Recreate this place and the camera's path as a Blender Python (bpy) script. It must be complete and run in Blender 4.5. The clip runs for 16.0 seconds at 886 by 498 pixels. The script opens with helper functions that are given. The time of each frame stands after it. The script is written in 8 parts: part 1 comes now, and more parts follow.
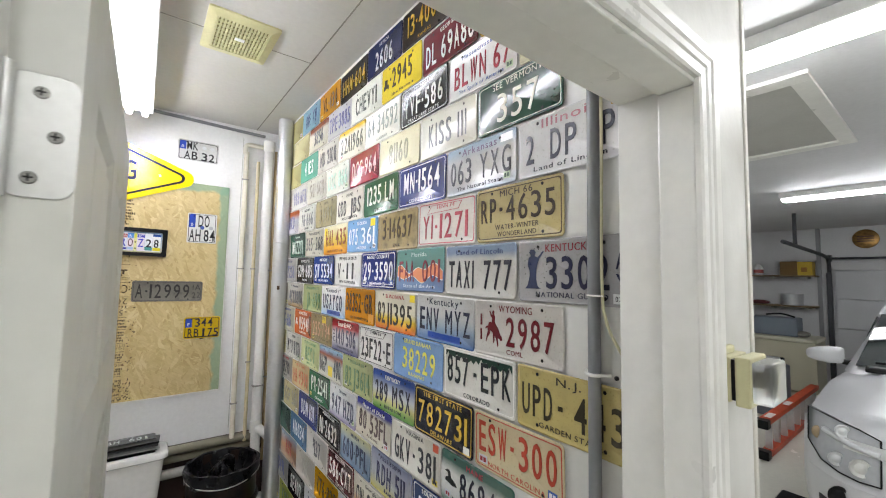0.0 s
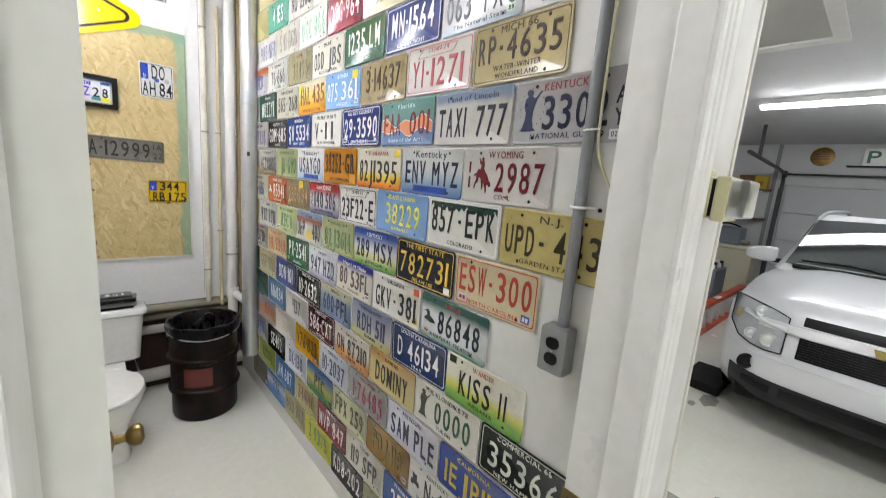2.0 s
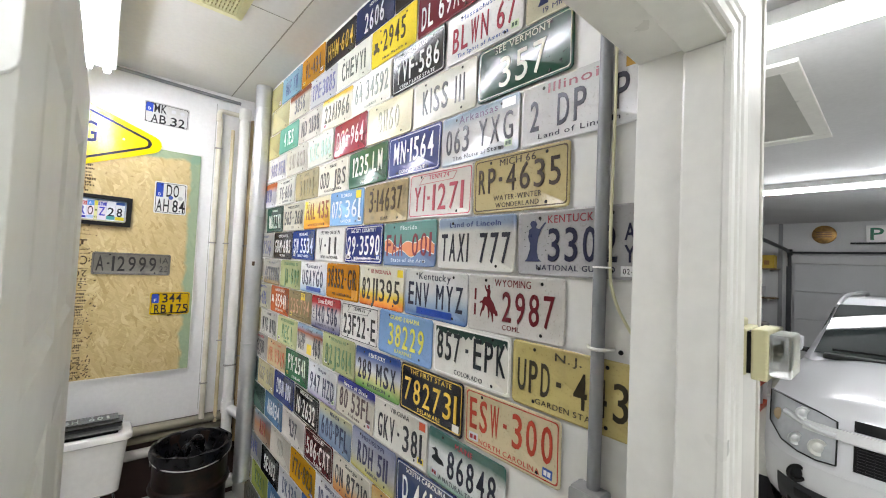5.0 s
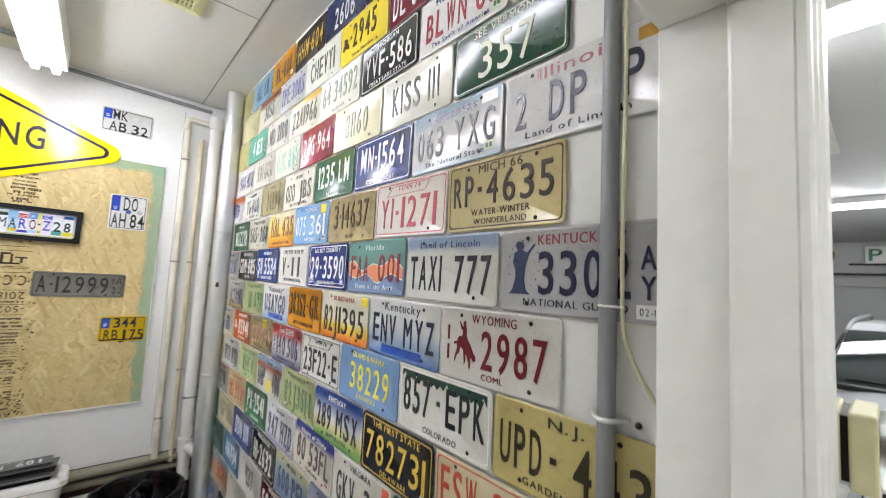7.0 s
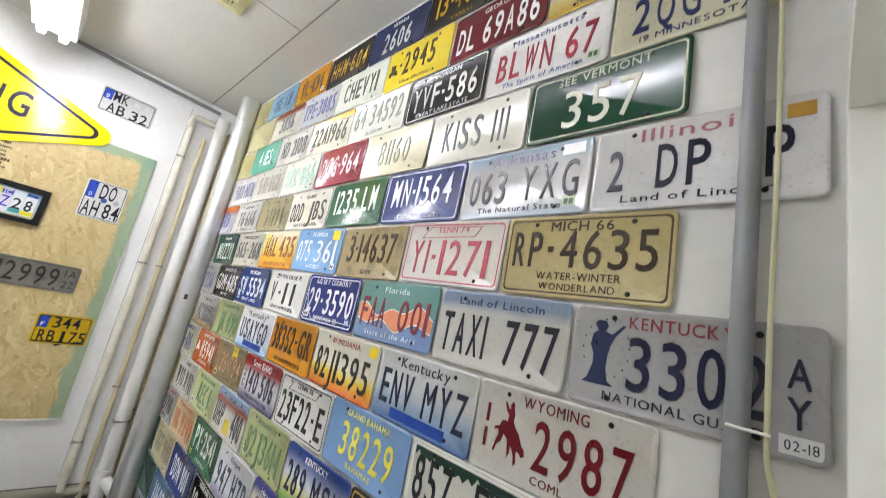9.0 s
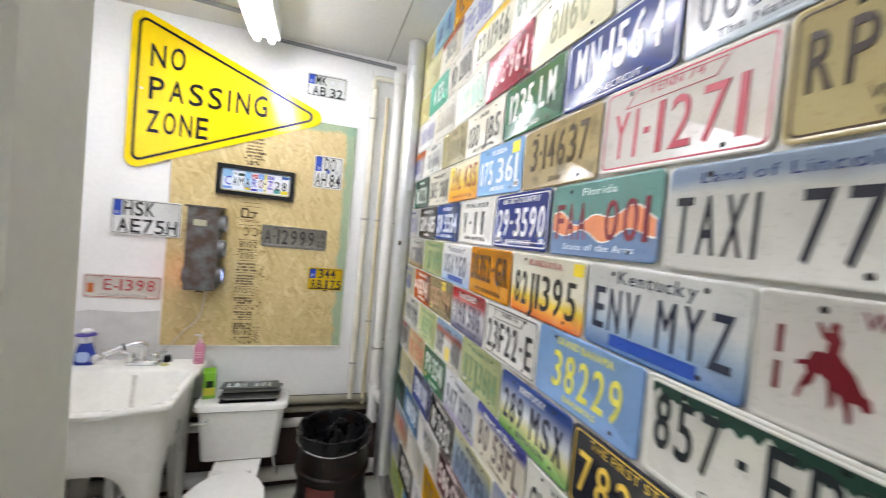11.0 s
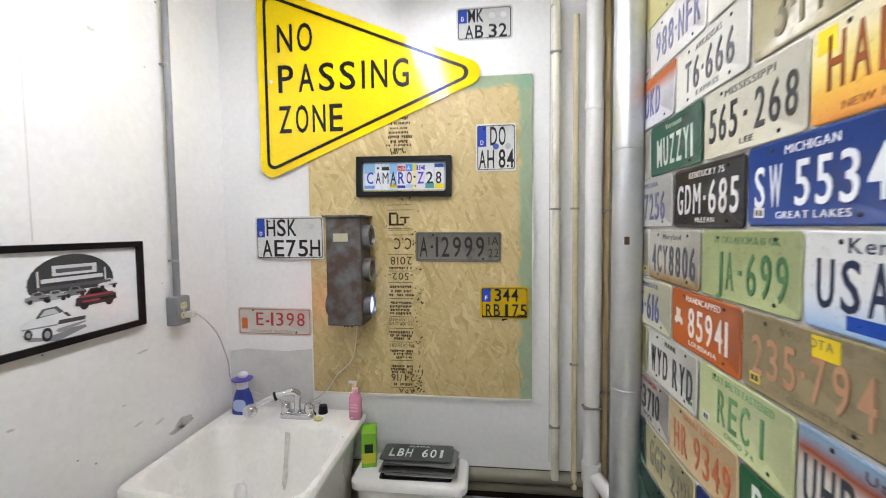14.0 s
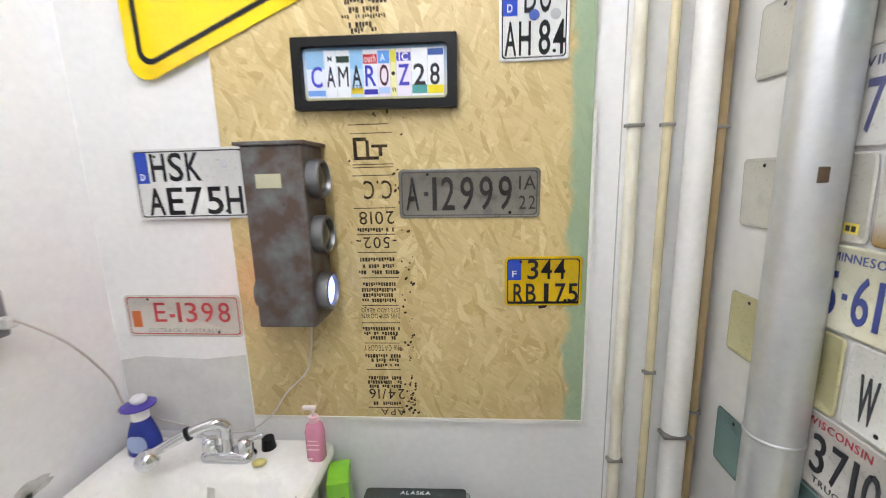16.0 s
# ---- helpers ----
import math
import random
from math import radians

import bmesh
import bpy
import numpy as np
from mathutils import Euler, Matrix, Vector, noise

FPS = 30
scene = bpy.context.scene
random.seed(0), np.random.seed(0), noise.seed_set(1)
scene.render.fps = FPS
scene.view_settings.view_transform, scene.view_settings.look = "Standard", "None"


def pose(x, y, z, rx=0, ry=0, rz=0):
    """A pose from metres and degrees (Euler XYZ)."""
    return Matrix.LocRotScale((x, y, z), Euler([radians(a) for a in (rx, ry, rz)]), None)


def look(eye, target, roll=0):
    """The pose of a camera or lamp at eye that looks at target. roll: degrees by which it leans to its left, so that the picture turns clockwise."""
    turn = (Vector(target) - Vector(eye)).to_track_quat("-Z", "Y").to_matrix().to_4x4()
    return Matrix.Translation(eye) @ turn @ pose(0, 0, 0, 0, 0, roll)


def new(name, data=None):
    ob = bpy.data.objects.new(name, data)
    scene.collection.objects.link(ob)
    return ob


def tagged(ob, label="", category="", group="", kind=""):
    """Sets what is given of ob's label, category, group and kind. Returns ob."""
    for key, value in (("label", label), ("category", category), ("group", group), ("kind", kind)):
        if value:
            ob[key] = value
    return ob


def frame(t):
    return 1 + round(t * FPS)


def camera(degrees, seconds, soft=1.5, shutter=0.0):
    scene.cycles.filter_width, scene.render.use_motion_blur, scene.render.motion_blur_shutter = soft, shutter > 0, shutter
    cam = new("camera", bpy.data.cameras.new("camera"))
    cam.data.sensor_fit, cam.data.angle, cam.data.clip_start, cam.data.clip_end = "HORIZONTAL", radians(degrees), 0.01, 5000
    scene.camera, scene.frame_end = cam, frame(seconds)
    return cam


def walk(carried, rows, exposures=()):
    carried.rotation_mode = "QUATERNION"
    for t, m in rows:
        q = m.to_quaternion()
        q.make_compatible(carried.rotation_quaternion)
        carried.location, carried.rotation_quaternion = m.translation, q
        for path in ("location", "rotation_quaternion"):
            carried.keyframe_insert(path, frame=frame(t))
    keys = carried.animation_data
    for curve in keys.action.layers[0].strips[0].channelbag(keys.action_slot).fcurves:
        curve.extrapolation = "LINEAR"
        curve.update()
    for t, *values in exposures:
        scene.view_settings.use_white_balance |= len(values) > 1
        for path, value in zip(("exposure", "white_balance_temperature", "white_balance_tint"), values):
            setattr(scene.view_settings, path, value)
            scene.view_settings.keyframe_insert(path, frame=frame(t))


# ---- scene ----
cam = camera(96.9, 16.0, 1.0, 0.5)
PATH = [
    (0, (-0.8, -3.198, 1.771), (0.406, -1.609, 1.907), 1.1),
    (0.5, (-0.842, -3.188, 1.754), (0.414, -1.632, 1.824), 1.3),
    (1, (-0.842, -3.176, 1.693), (0.452, -1.652, 1.64), 2.0),
    (1.5, (-0.835, -3.179, 1.649), (0.478, -1.685, 1.44), 3.2),
    (2, (-0.845, -3.175, 1.605), (0.481, -1.719, 1.258), 4.6),
    (2.5, (-0.851, -3.177, 1.583), (0.489, -1.768, 1.115), 6.1),
    (3, (-0.84, -3.173, 1.562), (0.507, -1.789, 1.045), 6.8),
    (3.5, (-0.851, -3.168, 1.604), (0.512, -1.738, 1.297), 5.4),
    (4, (-0.854, -3.149, 1.667), (0.491, -1.67, 1.621), 3.9),
    (6.5, (-0.645, -3.053, 1.751), (0.625, -1.512, 1.85), 1.3),
    (7, (-0.616, -3.001, 1.761), (0.702, -1.506, 1.92), 2.9),
    (7.5, (-0.646, -2.921, 1.784), (0.751, -1.521, 2.079), 5.8),
    (8, (-0.681, -2.814, 1.805), (0.753, -1.486, 2.23), 8.3),
    (8.2, (-0.685, -2.781, 1.81), (0.739, -1.462, 2.293), 9.5),
    (10.3, (-0.556, -2.814, 1.708), (0.541, -1.142, 1.725), 10.1),
    (10.5, (-0.549, -2.764, 1.711), (0.428, -1.019, 1.702), 8.9),
    (11, (-0.522, -2.654, 1.728), (0.086, -0.749, 1.665), 5.2),
    (11.5, (-0.507, -2.495, 1.726), (-0.271, -0.51, 1.646), 2.1),
    (12, (-0.462, -2.332, 1.722), (-0.515, -0.334, 1.654), 0.0),
    (12.5, (-0.448, -2.238, 1.732), (-0.633, -0.247, 1.701), -0.3),
    (13, (-0.488, -2.071, 1.739), (-0.728, -0.086, 1.703), -0.1),
    (13.5, (-0.526, -1.91, 1.732), (-0.736, 0.079, 1.679), -0.2),
    (14, (-0.53, -1.766, 1.713), (-0.757, 0.218, 1.613), -0.6),
    (14.5, (-0.514, -1.564, 1.707), (-0.768, 0.415, 1.57), -0.8),
    (15, (-0.525, -1.404, 1.694), (-0.821, 0.566, 1.51), -0.4),
    (15.5, (-0.596, -1.241, 1.678), (-0.868, 0.724, 1.42), -0.4),
    (16, (-0.658, -1.101, 1.686), (-0.802, 0.859, 1.315), -1.6),
]
walk(cam, [(t, look(eye, target, roll)) for t, eye, target, roll in PATH], [(0.0, 0.46), (0.5, 0.41), (1.0, 0.4), (2.5, 0.68), (3.5, 0.76), (4.0, 0.66), (7.0, 0.56), (8.0, 0.46), (11.0, 0.66), (12.5, 0.54), (13.0, 0.4), (13.5, 0.36), (14.5, 0.36), (15.0, 0.52), (16.0, 0.66)])

# ---- light and exposure ----
world = bpy.data.worlds.new("world")
scene.world = world
world.use_nodes = True
world.node_tree.nodes["Background"].inputs[0].default_value = (0.55, 0.6, 0.7, 1)
world.node_tree.nodes["Background"].inputs[1].default_value = 0.02
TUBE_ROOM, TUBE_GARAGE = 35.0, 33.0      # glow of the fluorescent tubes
scene.view_settings.exposure = 0.25

# ---- plan, in metres ----
XL, XR, YF, YD = -1.79, 0.0, 0.0, -2.81   # washroom: left wall, plate wall, end wall, door wall (inner faces)
ZC = 2.85                                  # washroom ceiling
YO, XO = -2.945, 0.157                      # outer faces of the door wall and of the plate wall
GX0, GX1, GY0, GY1, GZ = -2.6, 8.8, -6.5, -0.6, 2.74   # garage
JL, JR, HEAD = -0.883, -0.082, 2.108        # clear opening of the doorway


# ---- helpers ----
def lin(c):
    c = c.lstrip("#")
    v = [int(c[i:i + 2], 16) / 255 for i in (0, 2, 4)]
    return tuple(x / 12.92 if x <= 0.04045 else ((x + 0.055) / 1.055) ** 2.4 for x in v)


def thing(name, label, category, group="", kind="", at=(0, 0, 0), turn=(0, 0, 0)):
    ob = new(name)
    ob.empty_display_size = 0.05
    ob.matrix_world = pose(*at, *turn)
    return tagged(ob, label, category, group, kind)


def mesh_of(bm, name, smooth=0):
    me = bpy.data.meshes.new(name)
    bm.normal_update()
    bm.to_mesh(me)
    bm.free()
    if smooth:
        me.shade_smooth()
        me.set_sharp_from_angle(angle=radians(smooth))
    return me


def part(name, bm, material, parent=None, label="", at=None, smooth=0):
    me = mesh_of(bm, name, smooth) if isinstance(bm, bmesh.types.BMesh) else bm
    if material and not me.materials:
        me.materials.append(material)
    ob = new(name, me)
    if parent:
        ob.parent = parent
    if at is not None:
        ob.matrix_basis = at
    return tagged(ob, label)


def solid(name, bm, material, label, category, group="", kind="", smooth=0, at=None):
    ob = part(name, bm, material, None, "", at, smooth)
    return tagged(ob, label, category, group, kind)


def box(x0, y0, z0, x1, y1, z1, bevel=0.0, seg=2, bm=None):
    bm = bm or bmesh.new()
    g = bmesh.ops.create_cube(bm, size=1)
    bmesh.ops.transform(bm, verts=g["verts"], matrix=Matrix.Translation(((x0 + x1) / 2, (y0 + y1) / 2, (z0 + z1) / 2)) @ Matrix.Diagonal((abs(x1 - x0), abs(y1 - y0), abs(z1 - z0), 1)))
    if bevel:
        es = {e for v in g["verts"] for e in v.link_edges}
        bmesh.ops.bevel(bm, geom=list(es), offset=bevel, segments=seg, profile=0.5, affect="EDGES")
    return bm


def cyl(p, q, r, r2=None, n=20, bm=None, caps=True):
    bm = bm or bmesh.new()
    p, q = Vector(p), Vector(q)
    m = Matrix.Translation((p + q) / 2) @ (q - p).to_track_quat("Z", "Y").to_matrix().to_4x4()
    bmesh.ops.create_cone(bm, cap_ends=caps, segments=n, radius1=r, radius2=r if r2 is None else r2, depth=(q - p).length, matrix=m)
    return bm


def ball(c, r, sx=1, sy=1, sz=1, n=16, bm=None):
    bm = bm or bmesh.new()
    bmesh.ops.create_uvsphere(bm, u_segments=n, v_segments=max(6, n // 2), radius=r, matrix=Matrix.Translation(c) @ Matrix.Diagonal((sx, sy, sz, 1)))
    return bm


def lathe(profile, n=28, bm=None, center=(0, 0), closed=True):
    """Turns (radius, z) pairs about a standing axis."""
    bm = bm or bmesh.new()
    rings = []
    for r, z in profile:
        rings.append([bm.verts.new((center[0] + r * math.cos(2 * math.pi * i / n), center[1] + r * math.sin(2 * math.pi * i / n), z)) for i in range(n)])
    for a, b in zip(rings, rings[1:]):
        for i in range(n):
            bm.faces.new((a[i], a[(i + 1) % n], b[(i + 1) % n], b[i]))
    if closed:
        bm.faces.new(list(reversed(rings[0])))
        bm.faces.new(rings[-1])
    return bm


def smooth_path(pts, steps=6):
    """A soft line through the points (Catmull-Rom)."""
    pts = [Vector(p) for p in pts]
    ext = [2 * pts[0] - pts[1]] + pts + [2 * pts[-1] - pts[-2]]
    out = []
    for i in range(1, len(ext) - 2):
        a, b, c, d = ext[i - 1:i + 3]
        for s in range(steps):
            t = s / steps
            out.append(0.5 * ((2 * b) + (c - a) * t + (2 * a - 5 * b + 4 * c - d) * t * t + (3 * b - a - 3 * c + d) * t ** 3))
    return out + [pts[-1]]


def tube(pts, r, n=10, bm=None, caps=True):
    bm = bm or bmesh.new()
    pts = [Vector(p) for p in pts]
    rings, up = [], None
    for i, p in enumerate(pts):
        d = (pts[min(i + 1, len(pts) - 1)] - pts[max(i - 1, 0)]).normalized()
        if up is None:
            up = Vector((0, 0, 1)) if abs(d.z) < 0.9 else Vector((1, 0, 0))
        s = d.cross(up).normalized()
        up = s.cross(d).normalized()
        rad = r[i] if isinstance(r, (list, tuple)) else r
        rings.append([bm.verts.new(p + rad * (math.cos(2 * math.pi * k / n) * s + math.sin(2 * math.pi * k / n) * up)) for k in range(n)])
    for a, b in zip(rings, rings[1:]):
        for k in range(n):
            bm.faces.new((a[k], a[(k + 1) % n], b[(k + 1) % n], b[k]))
    if caps:
        bm.faces.new(list(reversed(rings[0])))
        bm.faces.new(rings[-1])
    bmesh.ops.recalc_face_normals(bm, faces=bm.faces)
    return bm


def bend(pts, r=0.06, steps=5):
    """A straight-run path whose corners are rounded with the radius r."""
    pts = [Vector(p) for p in pts]
    out = [pts[0]]
    for a, b, c in zip(pts, pts[1:], pts[2:]):
        u, v = (a - b).normalized(), (c - b).normalized()
        p, q = b + u * r, b + v * r
        for s in range(steps + 1):
            t = s / steps
            out.append((1 - t) ** 2 * p + 2 * t * (1 - t) * b + t * t * q)
    return out + [pts[-1]]


def rounded(w, h, r, n=4):
    """Outline of a rounded rectangle round the origin, counter-clockwise, as (x, z)."""
    pts = []
    for cx, cz, a0 in ((w / 2 - r, h / 2 - r, 0), (-w / 2 + r, h / 2 - r, 90), (-w / 2 + r, -h / 2 + r, 180), (w / 2 - r, -h / 2 + r, 270)):
        for k in range(n + 1):
            a = radians(a0 + 90 * k / n)
            pts.append((cx + r * math.cos(a), cz + r * math.sin(a)))
    return pts


def slab(outline, y0, y1, bm=None, cx=0, cz=0):
    """A flat piece with the outline in x and z, from y0 (back) to y1 (front, smaller y)."""
    bm = bm or bmesh.new()
    a = [bm.verts.new((x + cx, y0, z + cz)) for x, z in outline]
    b = [bm.verts.new((x + cx, y1, z + cz)) for x, z in outline]
    n = len(a)
    for i in range(n):
        bm.faces.new((a[i], a[(i + 1) % n], b[(i + 1) % n], b[i]))
    bm.faces.new(list(reversed(a)))
    bm.faces.new(b)
    bmesh.ops.recalc_face_normals(bm, faces=bm.faces)
    return bm


def rings_to_mesh(rings, bm=None, cap_first=False, cap_last=True):
    bm = bm or bmesh.new()
    rs = [[bm.verts.new(p) for p in ring] for ring in rings]
    n = len(rs[0])
    for a, b in zip(rs, rs[1:]):
        for i in range(n):
            bm.faces.new((a[i], a[(i + 1) % n], b[(i + 1) % n], b[i]))
    if cap_first:
        bm.faces.new(list(reversed(rs[0])))
    if cap_last:
        bm.faces.new(rs[-1])
    bmesh.ops.recalc_face_normals(bm, faces=bm.faces)
    return bm


# ---- materials ----
def nodes_of(name):
    m = bpy.data.materials.new(name)
    m.use_nodes = True
    return m, m.node_tree.nodes, m.node_tree.links, m.node_tree.nodes["Principled BSDF"]


def noise_node(nt, scale, detail=4, coord=None, rough=0.55):
    n = nt.nodes.new("ShaderNodeTexNoise")
    n.inputs["Scale"].default_value, n.inputs["Detail"].default_value, n.inputs["Roughness"].default_value = scale, detail, rough
    if coord:
        nt.links.new(coord, n.inputs["Vector"])
    return n


def ramp_node(nt, fac, stops):
    r = nt.nodes.new("ShaderNodeValToRGB")
    e = r.color_ramp.elements
    while len(e) < len(stops):
        e.new(0.5)
    for el, (p, c) in zip(e, stops):
        el.position, el.color = p, (*c[:3], 1)
    nt.links.new(fac, r.inputs[0])
    return r


def mix_node(nt, a, b, fac, mode="MIX"):
    n = nt.nodes.new("ShaderNodeMix")
    n.data_type, n.blend_type = "RGBA", mode
    for sock, v in ((n.inputs[6], a), (n.inputs[7], b)):
        if isinstance(v, (tuple, list)):
            sock.default_value = (*v[:3], 1)
        else:
            nt.links.new(v, sock)
    if isinstance(fac, (int, float)):
        n.inputs[0].default_value = fac
    else:
        nt.links.new(fac, n.inputs[0])
    return n.outputs[2]


def surface(name, colour, rough=0.5, metal=0.0, dirt=0.12, dirt_colour=None, big=2.0, fine=60.0, bump=0.15, spots=0.0, coat=0.0):
    """Paint, plastic or metal with grain, soft stains and a fine relief."""
    m, _, links, bsdf = nodes_of(name)
    nt = m.node_tree
    co = nt.nodes.new("ShaderNodeTexCoord").outputs["Object"]
    base = lin(colour) if isinstance(colour, str) else colour
    soil = dirt_colour or tuple(x * 0.55 for x in base)
    n1 = noise_node(nt, big, 6, co)
    r1 = ramp_node(nt, n1.outputs[0], [(0.42, (0, 0, 0)), (0.78, (1, 1, 1))])
    n2 = noise_node(nt, fine, 3, co)
    f = nt.nodes.new("ShaderNodeMath")
    f.operation = "MULTIPLY"
    links.new(r1.outputs[0], f.inputs[0])
    f.inputs[1].default_value = dirt * 2
    col = mix_node(nt, base, soil, f.outputs[0])
    grain = ramp_node(nt, n2.outputs[0], [(0.3, (0.94, 0.94, 0.94)), (0.7, (1, 1, 1))])
    col = mix_node(nt, col, grain.outputs[0], 1.0, "MULTIPLY")
    if spots:
        v = nt.nodes.new("ShaderNodeTexVoronoi")
        v.inputs["Scale"].default_value = 9
        links.new(co, v.inputs["Vector"])
        rs = ramp_node(nt, v.outputs["Distance"], [(0.03, (1, 1, 1)), (0.06, (0, 0, 0))])
        fs = nt.nodes.new("ShaderNodeMath")
        fs.operation = "MULTIPLY"
        links.new(rs.outputs[0], fs.inputs[0])
        fs.inputs[1].default_value = spots
        col = mix_node(nt, col, tuple(x * 0.3 for x in base), fs.outputs[0])
    links.new(col, bsdf.inputs["Base Color"])
    rr = nt.nodes.new("ShaderNodeMapRange")
    rr.inputs[3].default_value, rr.inputs[4].default_value = max(0.02, rough - 0.1), min(1, rough + 0.12)
    links.new(n1.outputs[0], rr.inputs[0])
    links.new(rr.outputs[0], bsdf.inputs["Roughness"])
    bsdf.inputs["Metallic"].default_value = metal
    bsdf.inputs["Coat Weight"].default_value = coat
    if max(base) < 0.035 and not coat and metal < 0.5:
        bsdf.inputs["Specular IOR Level"].default_value = 0.22
    if bump:
        b = nt.nodes.new("ShaderNodeBump")
        b.inputs["Strength"].default_value, b.inputs["Distance"].default_value = bump, 0.002
        links.new(n2.outputs[0], b.inputs["Height"])
        links.new(b.outputs[0], bsdf.inputs["Normal"])
    return m


def glow(name, colour, strength):
    m, nodes, links, bsdf = nodes_of(name)
    bsdf.inputs["Base Color"].default_value = (0.9, 0.9, 0.9, 1)
    bsdf.inputs["Emission Color"].default_value = (*colour, 1)
    bsdf.inputs["Emission Strength"].default_value = strength
    return m


def glass(name, colour=(1, 1, 1), rough=0.02, ior=1.45):
    m, _, _, bsdf = nodes_of(name)
    bsdf.inputs["Base Color"].default_value = (*colour, 1)
    bsdf.inputs["Transmission Weight"].default_value = 1.0
    bsdf.inputs["Roughness"].default_value = rough
    bsdf.inputs["IOR"].default_value = ior
    return m


PLATE_MATS = {}


def plate_paint(spec, wear=0.1):
    """Enamelled sheet metal; spec is one colour or 'colour@height,...' from bottom to top."""
    key = (spec, wear)
    if key in PLATE_MATS:
        return PLATE_MATS[key]
    m, _, links, bsdf = nodes_of("plate_enamel")
    nt = m.node_tree
    tc = nt.nodes.new("ShaderNodeTexCoord")
    info = nt.nodes.new("ShaderNodeObjectInfo")
    va = nt.nodes.new("ShaderNodeVectorMath")
    va.operation = "ADD"
    links.new(tc.outputs["Object"], va.inputs[0])
    links.new(info.outputs["Location"], va.inputs[1])
    n1 = noise_node(nt, 22, 5, va.outputs[0])
    if "@" in spec:
        sep = nt.nodes.new("ShaderNodeSeparateXYZ")
        links.new(tc.outputs["Generated"], sep.inputs[0])
        wob = noise_node(nt, 14, 3, va.outputs[0])
        ad = nt.nodes.new("ShaderNodeMath")
        ad.operation = "MULTIPLY_ADD"
        links.new(wob.outputs[0], ad.inputs[0])
        ad.inputs[1].default_value = 0.12
        links.new(sep.outputs[2], ad.inputs[2])
        stops = [(min(1, float(s.split("@")[1]) + 0.06), lin(s.split("@")[0])) for s in spec.split(",")]
        col = ramp_node(nt, ad.outputs[0], stops).outputs[0]
        low = (0.35, 0.33, 0.3)
    else:
        base = lin(spec)
        col = mix_node(nt, base, base, 0.0)
        low = tuple(0.45 * x + 0.03 for x in base)
    r = ramp_node(nt, n1.outputs[0], [(0.55, (0, 0, 0)), (0.75, (1, 1, 1))])
    f = nt.nodes.new("ShaderNodeMath")
    f.operation = "MULTIPLY"
    links.new(r.outputs[0], f.inputs[0])
    f.inputs[1].default_value = wear * 2.5
    col = mix_node(nt, col, low, f.outputs[0])
    n4 = noise_node(nt, 150, 4, va.outputs[0])
    chips = ramp_node(nt, n4.outputs[0], [(0.3, (0.8, 0.79, 0.76)), (0.42, (1, 1, 1))])
    col = mix_node(nt, col, chips.outputs[0], 1.0, "MULTIPLY")
    n5 = noise_node(nt, 5, 3, va.outputs[0])
    film = ramp_node(nt, n5.outputs[0], [(0.35, (1, 1, 1)), (0.75, (0.84, 0.83, 0.8))])
    col = mix_node(nt, col, film.outputs[0], 1.0, "MULTIPLY")
    aged = ramp_node(nt, info.outputs["Random"], [(0.0, (0.66, 0.65, 0.62)), (0.45, (0.84, 0.84, 0.82)), (1.0, (0.98, 0.98, 0.98))])
    col = mix_node(nt, col, aged.outputs[0], 1.0, "MULTIPLY")
    links.new(col, bsdf.inputs["Base Color"])
    mr = nt.nodes.new("ShaderNodeMapRange")
    mr.inputs[3].default_value, mr.inputs[4].default_value = 0.1, 0.3
    links.new(n1.outputs[0], mr.inputs[0])
    links.new(mr.outputs[0], bsdf.inputs["Roughness"])
    b = nt.nodes.new("ShaderNodeBump")
    b.inputs["Strength"].default_value, b.inputs["Distance"].default_value = 0.25, 0.004
    n3 = noise_node(nt, 9, 2, va.outputs[0])
    links.new(n3.outputs[0], b.inputs["Height"])
    links.new(b.outputs[0], bsdf.inputs["Normal"])
    PLATE_MATS[key] = m
    return m


INKS = {}


def ink(c):
    if c not in INKS:
        INKS[c] = m = surface("enamel_ink", c, 0.3, dirt=0.1, big=40, fine=200, bump=0.05)
        m.node_tree.nodes["Principled BSDF"].inputs["Specular IOR Level"].default_value = 0.3
    return INKS[c]


wall_paint = surface("wall_paint", "#efefed", 0.55, dirt=0.09, dirt_colour=(0.5, 0.49, 0.45), big=1.6, fine=45, bump=0.25)
plate_wall_paint = surface("plate_wall_paint", "#dddcd6", 0.5, dirt=0.16, dirt_colour=(0.45, 0.43, 0.38), big=4, fine=30, bump=0.5)
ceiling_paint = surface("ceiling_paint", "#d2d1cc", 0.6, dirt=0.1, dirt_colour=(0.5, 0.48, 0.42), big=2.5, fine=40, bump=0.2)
trim_paint = surface("trim_paint", "#e8e7e1", 0.3, dirt=0.06, dirt_colour=(0.5, 0.48, 0.42), big=6, fine=30, bump=0.12)
door_paint = surface("door_paint", "#dcdcd4", 0.38, dirt=0.08, dirt_colour=(0.45, 0.43, 0.38), big=5, fine=40, bump=0.12)
worn_wall = surface("worn_wall", "#d9d8d2", 0.5, dirt=0.3, dirt_colour=(0.36, 0.35, 0.31), big=5, fine=40, bump=0.3, spots=0.25)
floor_epoxy = surface("floor_epoxy", "#e6e5d9", 0.22, dirt=0.1, dirt_colour=(0.42, 0.41, 0.37), big=1.8, fine=25, bump=0.05, spots=0.12)
garage_wall_paint = surface("garage_wall_paint", "#d5d5d6", 0.6, dirt=0.1, big=1.5, fine=40, bump=0.2)
brown_block = surface("brown_block", "#3a2620", 0.75, dirt=0.3, big=5, fine=40, bump=0.6)
